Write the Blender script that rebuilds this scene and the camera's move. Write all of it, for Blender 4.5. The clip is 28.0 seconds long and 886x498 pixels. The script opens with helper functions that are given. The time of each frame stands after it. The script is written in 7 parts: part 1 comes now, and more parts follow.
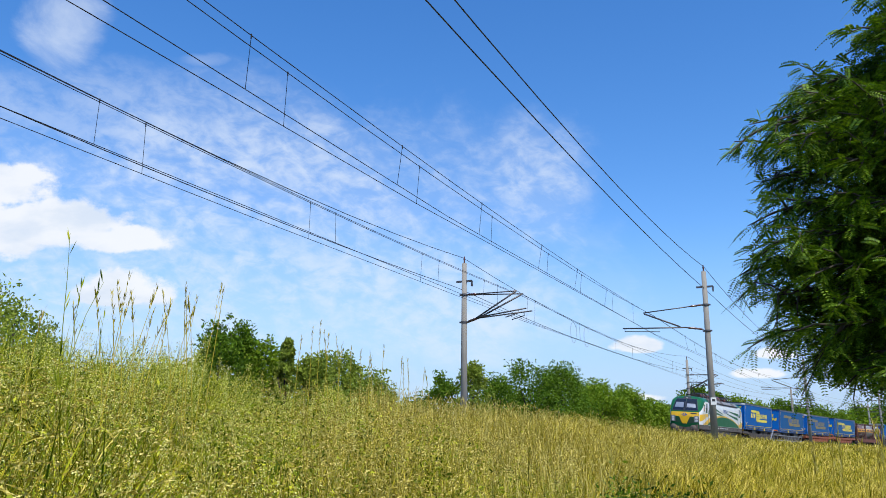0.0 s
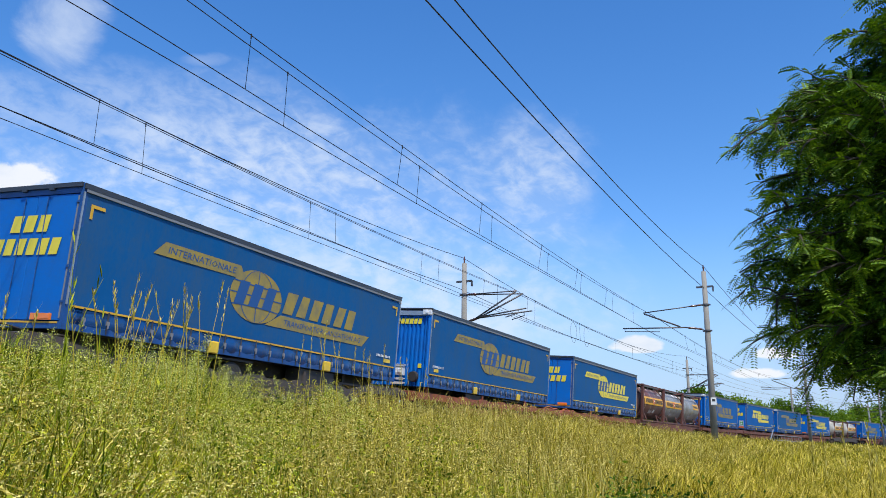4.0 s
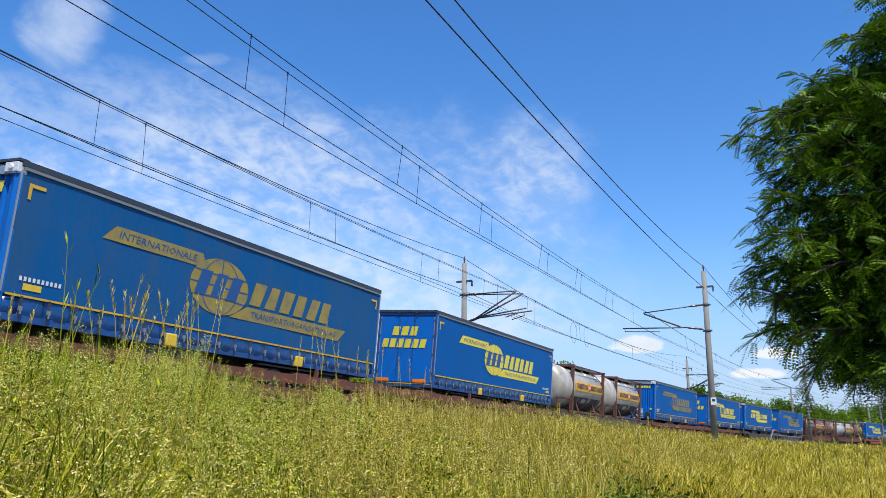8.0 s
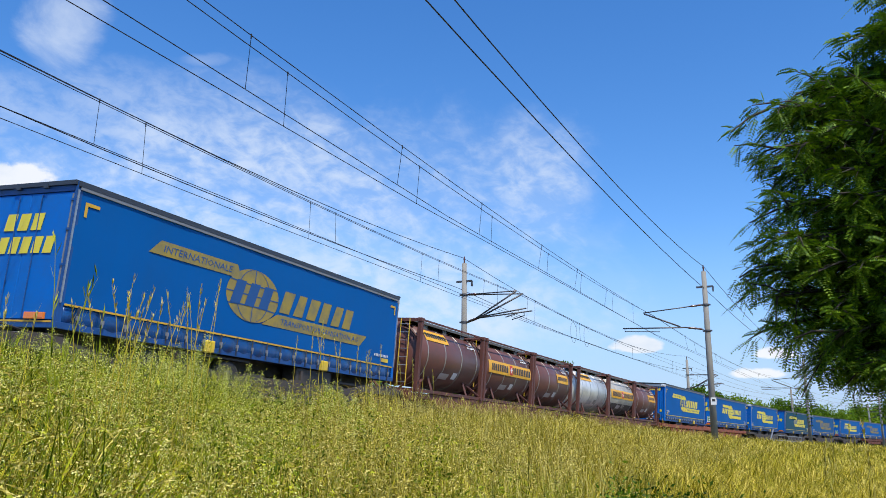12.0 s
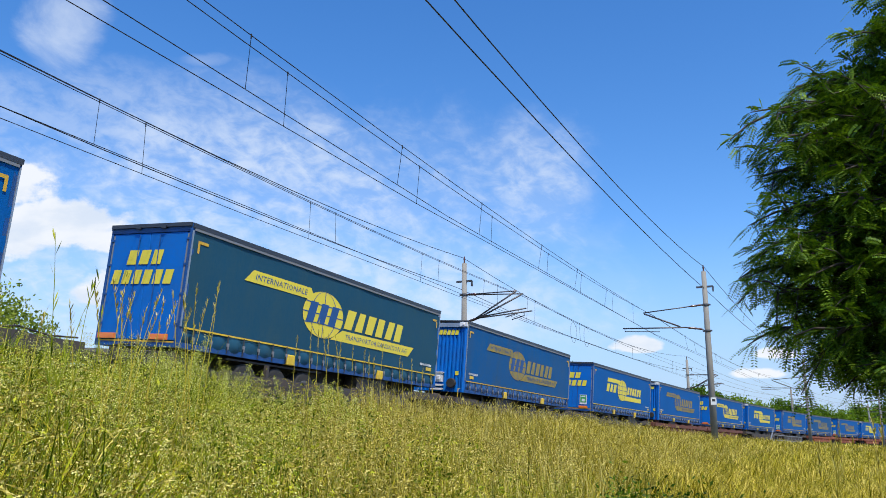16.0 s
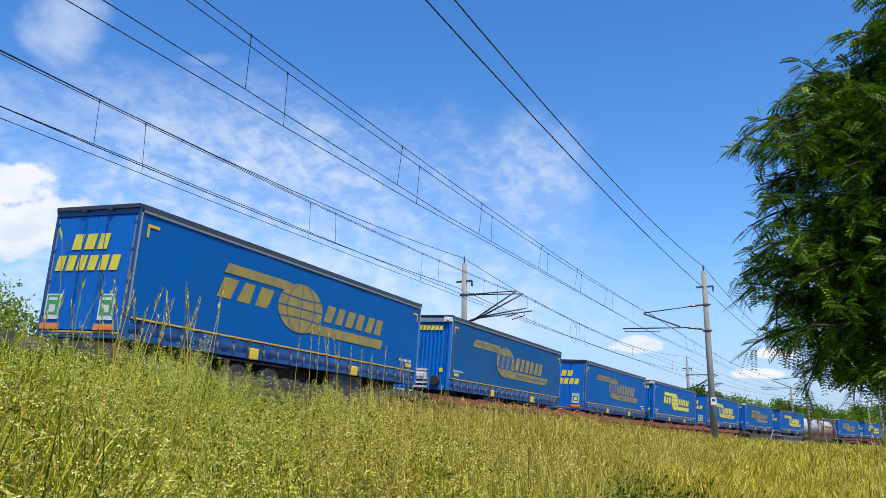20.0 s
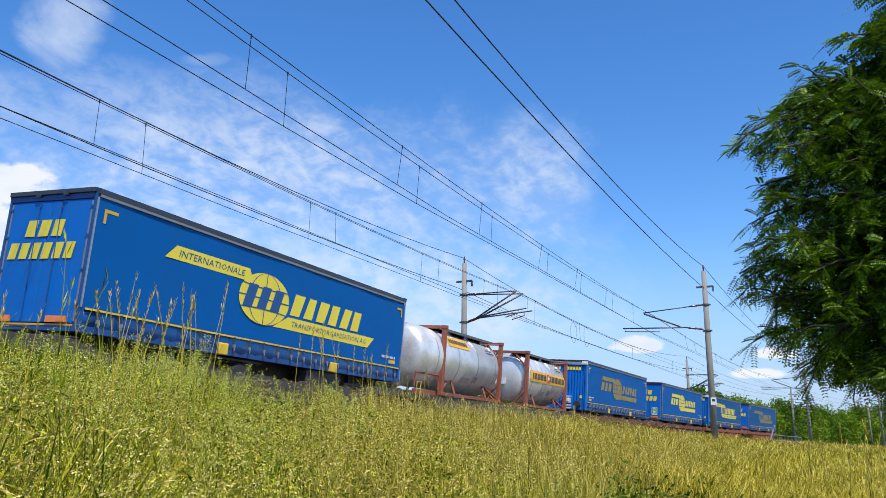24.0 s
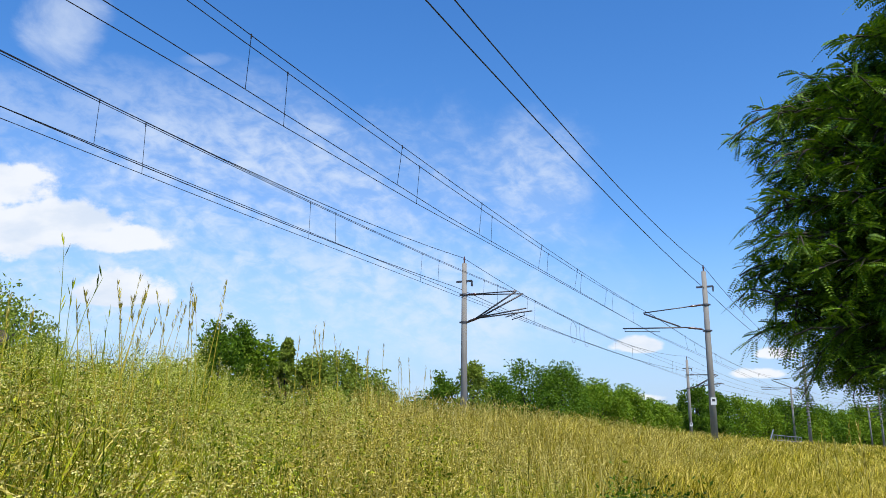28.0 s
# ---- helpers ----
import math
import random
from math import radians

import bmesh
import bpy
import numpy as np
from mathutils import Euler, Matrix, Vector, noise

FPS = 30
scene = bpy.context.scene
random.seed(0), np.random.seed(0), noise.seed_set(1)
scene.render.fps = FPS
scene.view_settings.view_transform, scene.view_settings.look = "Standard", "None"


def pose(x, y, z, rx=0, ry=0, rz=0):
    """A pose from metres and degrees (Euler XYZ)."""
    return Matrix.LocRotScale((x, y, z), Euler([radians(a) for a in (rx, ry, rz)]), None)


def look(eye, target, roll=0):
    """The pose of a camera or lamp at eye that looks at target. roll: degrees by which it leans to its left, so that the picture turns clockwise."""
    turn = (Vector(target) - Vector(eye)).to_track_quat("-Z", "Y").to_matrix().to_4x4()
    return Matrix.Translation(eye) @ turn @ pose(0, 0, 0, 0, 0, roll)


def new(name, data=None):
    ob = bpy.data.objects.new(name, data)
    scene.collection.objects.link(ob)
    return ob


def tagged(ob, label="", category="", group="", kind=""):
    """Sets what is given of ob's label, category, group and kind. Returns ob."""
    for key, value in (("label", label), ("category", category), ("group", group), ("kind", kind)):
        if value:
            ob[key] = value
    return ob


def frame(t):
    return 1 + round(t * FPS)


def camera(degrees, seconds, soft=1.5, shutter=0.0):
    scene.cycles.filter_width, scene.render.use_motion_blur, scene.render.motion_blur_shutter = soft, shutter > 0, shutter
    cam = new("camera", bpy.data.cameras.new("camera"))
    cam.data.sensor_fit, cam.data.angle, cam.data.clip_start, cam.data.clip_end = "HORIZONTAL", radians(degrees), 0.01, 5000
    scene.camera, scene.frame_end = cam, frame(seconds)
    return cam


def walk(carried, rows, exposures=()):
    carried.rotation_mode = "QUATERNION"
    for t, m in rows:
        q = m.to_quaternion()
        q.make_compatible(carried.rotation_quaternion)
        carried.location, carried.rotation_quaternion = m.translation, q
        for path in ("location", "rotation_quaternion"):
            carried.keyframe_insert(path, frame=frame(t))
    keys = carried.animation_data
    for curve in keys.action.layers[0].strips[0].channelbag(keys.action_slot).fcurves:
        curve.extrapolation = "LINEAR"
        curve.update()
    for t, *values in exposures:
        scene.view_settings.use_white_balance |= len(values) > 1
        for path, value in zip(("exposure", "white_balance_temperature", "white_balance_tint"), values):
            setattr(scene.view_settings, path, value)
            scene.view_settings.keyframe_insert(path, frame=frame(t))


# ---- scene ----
# ---------------------------------------------------------------- camera
EYE = Vector((0, 0, 0))
AIM = Vector((0.897171, 0.372803, 0.236859))
ROLL = 0.564
cam = camera(57.547, 28.0, soft=0.85, shutter=0.0)
walk(cam, [(0.0, look(EYE, EYE + AIM, ROLL)), (28.0, look(EYE, EYE + AIM, ROLL))],
     exposures=[(0.0, 0.0), (28.0, 0.0)])

# ---------------------------------------------------------------- sky and sun
SUN_AZ, SUN_EL = -138.0, 58.0      # degrees from +y towards +x; above the horizon


def node(nt, kind, **inputs):
    n = nt.nodes.new(kind)
    for k, v in inputs.items():
        n.inputs[int(k[1:]) if k[0] == "i" and k[1:].isdigit() else k].default_value = v
    return n


def make_world():
    world = bpy.data.worlds.new("sky")
    scene.world = world
    world.use_nodes = True
    nt = world.node_tree
    nt.nodes.clear()
    out = nt.nodes.new("ShaderNodeOutputWorld")
    back = nt.nodes.new("ShaderNodeBackground")
    sky = nt.nodes.new("ShaderNodeTexSky")
    sky.sky_type, sky.sun_disc = "NISHITA", False
    sky.sun_elevation, sky.sun_rotation = radians(SUN_EL), radians(SUN_AZ % 360)
    sky.altitude, sky.air_density, sky.dust_density, sky.ozone_density = 200, 1.0, 0.5, 2.6
    co = nt.nodes.new("ShaderNodeTexCoord")
    link = nt.links.new

    def math_(op, a, b=None, c=None, clamp=False):
        n = nt.nodes.new("ShaderNodeMath")
        n.operation, n.use_clamp = op, clamp
        for i, v in enumerate((a, b, c)):
            if v is None:
                continue
            if isinstance(v, (int, float)):
                n.inputs[i].default_value = v
            else:
                link(v, n.inputs[i])
        return n.outputs[0]

    def dot(v):
        n = nt.nodes.new("ShaderNodeVectorMath")
        n.operation = "DOT_PRODUCT"
        link(co.outputs["Generated"], n.inputs[0])
        n.inputs[1].default_value = v
        return n.outputs["Value"]

    # sky coordinates on a plane that touches the sky dome to the east-north-east
    turn = look(EYE, EYE + AIM, ROLL).to_3x3()
    right, up = turn.col[0], turn.col[1]
    ahead = math_("MAXIMUM", dot(AIM), 0.05)
    front = math_("MULTIPLY", math_("SUBTRACT", dot(AIM), 0.1), 6.0, clamp=True)
    u, v = math_("DIVIDE", dot(right), ahead), math_("DIVIDE", dot(up), ahead)
    uv = nt.nodes.new("ShaderNodeCombineXYZ")
    link(u, uv.inputs[0]), link(v, uv.inputs[1])

    def noise_(scale, detail, rough, stretch=(1, 1, 1), turn_deg=0.0, src=None, dist=0.0):
        m = nt.nodes.new("ShaderNodeMapping")
        m.vector_type = "TEXTURE"
        m.inputs["Scale"].default_value = stretch
        m.inputs["Rotation"].default_value = (0, 0, radians(turn_deg))
        link(src or uv.outputs[0], m.inputs["Vector"])
        n = nt.nodes.new("ShaderNodeTexNoise")
        n.inputs["Scale"].default_value, n.inputs["Detail"].default_value = scale, detail
        n.inputs["Roughness"].default_value, n.inputs["Distortion"].default_value = rough, dist
        link(m.outputs[0], n.inputs["Vector"])
        return n.outputs["Fac"]

    def ellipse(u0, v0, a, b, foot=0.0):
        """1 at the middle, 0 at the rim; foot: the half height below the middle, where it differs."""
        du = math_("POWER", math_("ABSOLUTE", math_("DIVIDE", math_("SUBTRACT", u, u0), a)), 2.0)
        dv = math_("SUBTRACT", v, v0)
        dv = math_("MAXIMUM", math_("DIVIDE", dv, b), math_("DIVIDE", dv, -(foot or b)))
        return math_("SUBTRACT", 1.0, math_("ADD", du, math_("POWER", dv, 2.0)))

    def step(x, lo, hi):
        n = nt.nodes.new("ShaderNodeMapRange")
        n.interpolation_type = "SMOOTHSTEP"
        link(x, n.inputs["Value"])
        n.inputs["From Min"].default_value, n.inputs["From Max"].default_value = lo, hi
        return n.outputs["Result"]

    # thin high cloud: broad veil, ripples within it, with a clear blue region above and to the right
    veil = noise_(3.4, 6, 0.6, (1.9, 0.8, 1), -18, dist=0.5)
    ripple = noise_(26.0, 5, 0.6, (1.15, 0.72, 1), -20, dist=0.5)
    comb = noise_(60.0, 3, 0.55, (1.2, 0.7, 1), 8, dist=0.4)
    tuft = noise_(8.0, 7, 0.62, (1.25, 0.8, 1), -20, dist=0.5)
    area = None
    for e, k in (((-0.27, 0.0, 0.50, 0.20), 1.0), ((0.118, 0.078, 0.085, 0.105), 0.9), ((-0.03, -0.05, 0.26, 0.115), 1.0), ((-0.42, 0.16, 0.34, 0.085), 0.5), ((0.20, -0.04, 0.05, 0.02), 0.35)):
        m = math_("MULTIPLY", step(math_("ADD", ellipse(*e), math_("MULTIPLY", math_("SUBTRACT", tuft, 0.5), 2.2)), -0.25, 1.0), k)
        area = m if area is None else math_("MAXIMUM", area, m)
    grain = math_("ADD", math_("MULTIPLY", veil, 0.40), math_("ADD", math_("MULTIPLY", ripple, 0.42), math_("MULTIPLY", comb, 0.18)))
    thin = math_("MULTIPLY", area, math_("ADD", 0.19, math_("MULTIPLY", step(grain, 0.42, 0.62), 0.52)))
    wisp = math_("MULTIPLY", step(math_("ADD", ellipse(-0.470, 0.272, 0.065, 0.070), math_("MULTIPLY", math_("SUBTRACT", tuft, 0.5), 3.0)), 0.0, 1.5), 0.62)
    wisp2 = math_("MULTIPLY", step(math_("ADD", ellipse(-0.30, 0.235, 0.04, 0.012), math_("MULTIPLY", math_("SUBTRACT", tuft, 0.5), 3.0)), 0.0, 1.4), 0.30)
    # small heaped clouds with level feet
    puff = noise_(13.0, 6, 0.55, (1.2, 0.8, 1))
    fluff = noise_(34.0, 6, 0.6, (1.2, 0.85, 1))
    lumps = math_("ADD", math_("MULTIPLY", math_("SUBTRACT", puff, 0.5), 1.6), math_("MULTIPLY", math_("SUBTRACT", fluff, 0.5), 1.9))
    heap = None
    for e in ((-0.545, 0.080, 0.075, 0.032), (-0.50, 0.022, 0.13, 0.045, 0.022), (-0.40, 0.008, 0.07, 0.026, 0.014), (-0.398, -0.058, 0.070, 0.034, 0.014), (-0.405, -0.045, 0.05, 0.024),
              (-0.57, 0.010, 0.1, 0.03), (0.240, -0.122, 0.036, 0.016, 0.008), (0.390, -0.156, 0.040, 0.011, 0.007), (0.415, -0.131, 0.034, 0.011, 0.007),
              (0.225, -0.185, 0.05, 0.008), (-0.27, -0.14, 0.06, 0.012)):
        m = math_("ADD", math_("MULTIPLY", ellipse(*e), 1.15), lumps)
        heap = m if heap is None else math_("MAXIMUM", heap, m)
    heap = step(heap, 0.0, 0.62)
    # elsewhere the thin cloud goes on
    rest = math_("MULTIPLY", step(noise_(2.6, 6, 0.6, (1, 1, 0.4), 0, co.outputs["Generated"]), 0.5, 0.72), 0.35)
    rest = math_("MULTIPLY", rest, math_("SUBTRACT", 1.0, front))
    thin = math_("MAXIMUM", math_("MAXIMUM", thin, wisp), wisp2)
    thin = math_("MAXIMUM", math_("MULTIPLY", thin, front), rest)
    heap = math_("MULTIPLY", heap, front)

    def mix(fac, a, b):
        n = nt.nodes.new("ShaderNodeMix")
        n.data_type = "RGBA"
        link(fac, n.inputs["Factor"])
        for s, i in ((a, 6), (b, 7)):
            if isinstance(s, tuple):
                n.inputs[i].default_value = s
            else:
                link(s, n.inputs[i])
        return n.outputs[2]

    shade = mix(step(noise_(9.0, 5, 0.55, (1.4, 0.6, 1)), 0.36, 0.58), (7.0, 7.8, 9.0, 1), (8.9, 9.15, 9.6, 1))
    deep = nt.nodes.new("ShaderNodeHueSaturation")
    deep.inputs["Hue"].default_value = 0.507
    deep.inputs["Saturation"].default_value, deep.inputs["Value"].default_value = 1.32, 2.02
    link(sky.outputs[0], deep.inputs["Color"])
    low = math_("MULTIPLY", math_("SUBTRACT", 1.0, step(dot((0, 0, 1)), 0.0, 0.27)), 0.85)
    c = mix(low, deep.outputs[0], (3.6, 4.9, 7.7, 1))
    c = mix(thin, c, (7.4, 8.3, 9.6, 1))
    c = mix(math_("MULTIPLY", heap, 0.93), c, shade)
    link(c, back.inputs["Color"])
    back.inputs["Strength"].default_value = 0.105
    link(back.outputs[0], out.inputs["Surface"])


make_world()
sun = new("sun", bpy.data.lights.new("sun", "SUN"))
sun.data.energy, sun.data.angle, sun.data.color = 5.0, radians(0.53), (1.0, 0.955, 0.88)
to_sun = Vector((math.sin(radians(SUN_AZ)) * math.cos(radians(SUN_EL)), math.cos(radians(SUN_AZ)) * math.cos(radians(SUN_EL)), math.sin(radians(SUN_EL))))
sun.matrix_basis = look(to_sun * 200, (0, 0, 0))

# ---------------------------------------------------------------- materials


def material(name, colour, rough=0.6, metal=0.0, vary=0.12, scale=3.0, fine=60.0, bump=0.0, dirt=None, dirt_amount=0.0, dirt_scale=1.2,
             stretch=(1, 1, 1), island=0.0, each=0.0, spread=None, coat=0.0, translucent=None, shine=0.5):
    """A surface with colour variation at two scales, soil in patches and fine relief. spread: a second colour, mixed in by island, object or noise."""
    m = bpy.data.materials.new(name)
    m.use_nodes = True
    nt = m.node_tree
    bsdf = nt.nodes["Principled BSDF"]
    link = nt.links.new
    co = nt.nodes.new("ShaderNodeTexCoord")
    mp = nt.nodes.new("ShaderNodeMapping")
    mp.inputs["Scale"].default_value = stretch
    link(co.outputs["Object"], mp.inputs[0])

    def noise_(s, detail=4, rough_=0.6):
        n = nt.nodes.new("ShaderNodeTexNoise")
        n.inputs["Scale"].default_value, n.inputs["Detail"].default_value, n.inputs["Roughness"].default_value = s, detail, rough_
        link(mp.outputs[0], n.inputs["Vector"])
        return n.outputs["Fac"]

    def math_(op, a, b):
        n = nt.nodes.new("ShaderNodeMath")
        n.operation = op
        for i, v in enumerate((a, b)):
            if isinstance(v, (int, float)):
                n.inputs[i].default_value = v
            else:
                link(v, n.inputs[i])
        return n.outputs[0]

    def mix(fac, a, b):
        n = nt.nodes.new("ShaderNodeMix")
        n.data_type = "RGBA"
        if isinstance(fac, (int, float)):
            n.inputs["Factor"].default_value = fac
        else:
            link(fac, n.inputs["Factor"])
        for s, i in ((a, 6), (b, 7)):
            if isinstance(s, tuple):
                n.inputs[i].default_value = (*s, 1) if len(s) == 3 else s
            else:
                link(s, n.inputs[i])
        return n.outputs[2]

    big, small = noise_(scale, 5), noise_(fine, 3)
    c = colour
    if spread:
        if island:
            g = nt.nodes.new("ShaderNodeNewGeometry")
            c = mix(g.outputs["Random Per Island"], colour, spread)
        elif each:
            g = nt.nodes.new("ShaderNodeObjectInfo")
            c = mix(g.outputs["Random"], colour, spread)
        else:
            r = nt.nodes.new("ShaderNodeMapRange")
            link(big, r.inputs["Value"])
            r.inputs["From Min"].default_value, r.inputs["From Max"].default_value = 0.38, 0.62
            c = mix(r.outputs[0], colour, spread)
    level = math_("ADD", 1 - vary, math_("ADD", math_("MULTIPLY", big, vary * 1.3), math_("MULTIPLY", small, vary * 0.7)))
    if island or each:
        g = nt.nodes.new("ShaderNodeNewGeometry" if island else "ShaderNodeObjectInfo")
        rnd = g.outputs["Random Per Island" if island else "Random"]
        level = math_("MULTIPLY", level, math_("ADD", 1 - max(island, each) / 2, math_("MULTIPLY", math_("FRACT", math_("MULTIPLY", rnd, 7.31), 0), max(island, each))))
    hsv = nt.nodes.new("ShaderNodeHueSaturation")
    if isinstance(c, tuple):
        hsv.inputs["Color"].default_value = (*c, 1)
    else:
        link(c, hsv.inputs["Color"])
    link(level, hsv.inputs["Value"])
    c = hsv.outputs[0]
    if dirt:
        r = nt.nodes.new("ShaderNodeMapRange")
        link(math_("ADD", math_("MULTIPLY", noise_(dirt_scale, 7, 0.7), 0.75), math_("MULTIPLY", small, 0.25)), r.inputs["Value"])
        r.inputs["From Min"].default_value, r.inputs["From Max"].default_value = 0.42, 0.66
        r.inputs["To Max"].default_value = dirt_amount
        c = mix(r.outputs[0], c, dirt)
    link(c, bsdf.inputs["Base Color"])
    bsdf.inputs["Metallic"].default_value = metal
    link(math_("ADD", rough - 0.08, math_("MULTIPLY", big, 0.16)), bsdf.inputs["Roughness"])
    bsdf.inputs["Coat Weight"].default_value = coat
    bsdf.inputs["Specular IOR Level"].default_value = shine
    if bump:
        b = nt.nodes.new("ShaderNodeBump")
        b.inputs["Strength"].default_value, b.inputs["Distance"].default_value = 0.6, bump
        link(math_("ADD", math_("MULTIPLY", big, 0.7), math_("MULTIPLY", small, 0.3)), b.inputs["Height"])
        link(b.outputs[0], bsdf.inputs["Normal"])
    if translucent:
        t = nt.nodes.new("ShaderNodeBsdfTranslucent")
        link(c, t.inputs["Color"])
        s = nt.nodes.new("ShaderNodeMixShader")
        s.inputs[0].default_value = translucent
        link(bsdf.outputs[0], s.inputs[1]), link(t.outputs[0], s.inputs[2])
        link(s.outputs[0], nt.nodes["Material Output"].inputs["Surface"])
    return m


def glass(name, colour, rough=0.05):
    m = bpy.data.materials.new(name)
    m.use_nodes = True
    b = m.node_tree.nodes["Principled BSDF"]
    b.inputs["Base Color"].default_value = (*colour, 1)
    b.inputs["Roughness"].default_value, b.inputs["Coat Weight"].default_value = rough, 1.0
    return m


def grass(name, deep, middle, pale, through_=0.22):
    """Blades and leaves: each its own shade, in patches a few steps across."""
    m = bpy.data.materials.new(name)
    m.use_nodes = True
    nt = m.node_tree
    link = nt.links.new
    bsdf = nt.nodes["Principled BSDF"]
    co = nt.nodes.new("ShaderNodeTexCoord")
    geo = nt.nodes.new("ShaderNodeNewGeometry")

    def noise_(s, detail):
        n = node(nt, "ShaderNodeTexNoise", Scale=s, Detail=detail, Roughness=0.6)
        link(co.outputs["Object"], n.inputs["Vector"])
        return n.outputs["Fac"]

    def blend(a, b, k):
        n = node(nt, "ShaderNodeMix", i0=k)
        link(a, n.inputs[2]), link(b, n.inputs[3])
        return n.outputs[0]
    both = blend(blend(noise_(0.55, 4), noise_(2.6, 3), 0.4), geo.outputs["Random Per Island"], 0.52)
    ramp = nt.nodes.new("ShaderNodeValToRGB")
    el = ramp.color_ramp.elements
    el[0].position, el[0].color = 0.30, (*deep, 1)
    el[1].position, el[1].color = 0.70, (*pale, 1)
    el.new(0.50).color = (*middle, 1)
    link(both, ramp.inputs[0])
    link(ramp.outputs[0], bsdf.inputs["Base Color"])
    bsdf.inputs["Roughness"].default_value, bsdf.inputs["Specular IOR Level"].default_value = 0.6, 0.12
    t = nt.nodes.new("ShaderNodeBsdfTranslucent")
    link(ramp.outputs[0], t.inputs["Color"])
    s = node(nt, "ShaderNodeMixShader", i0=through_)
    link(bsdf.outputs[0], s.inputs[1]), link(t.outputs[0], s.inputs[2])
    link(s.outputs[0], nt.nodes["Material Output"].inputs["Surface"])
    return m


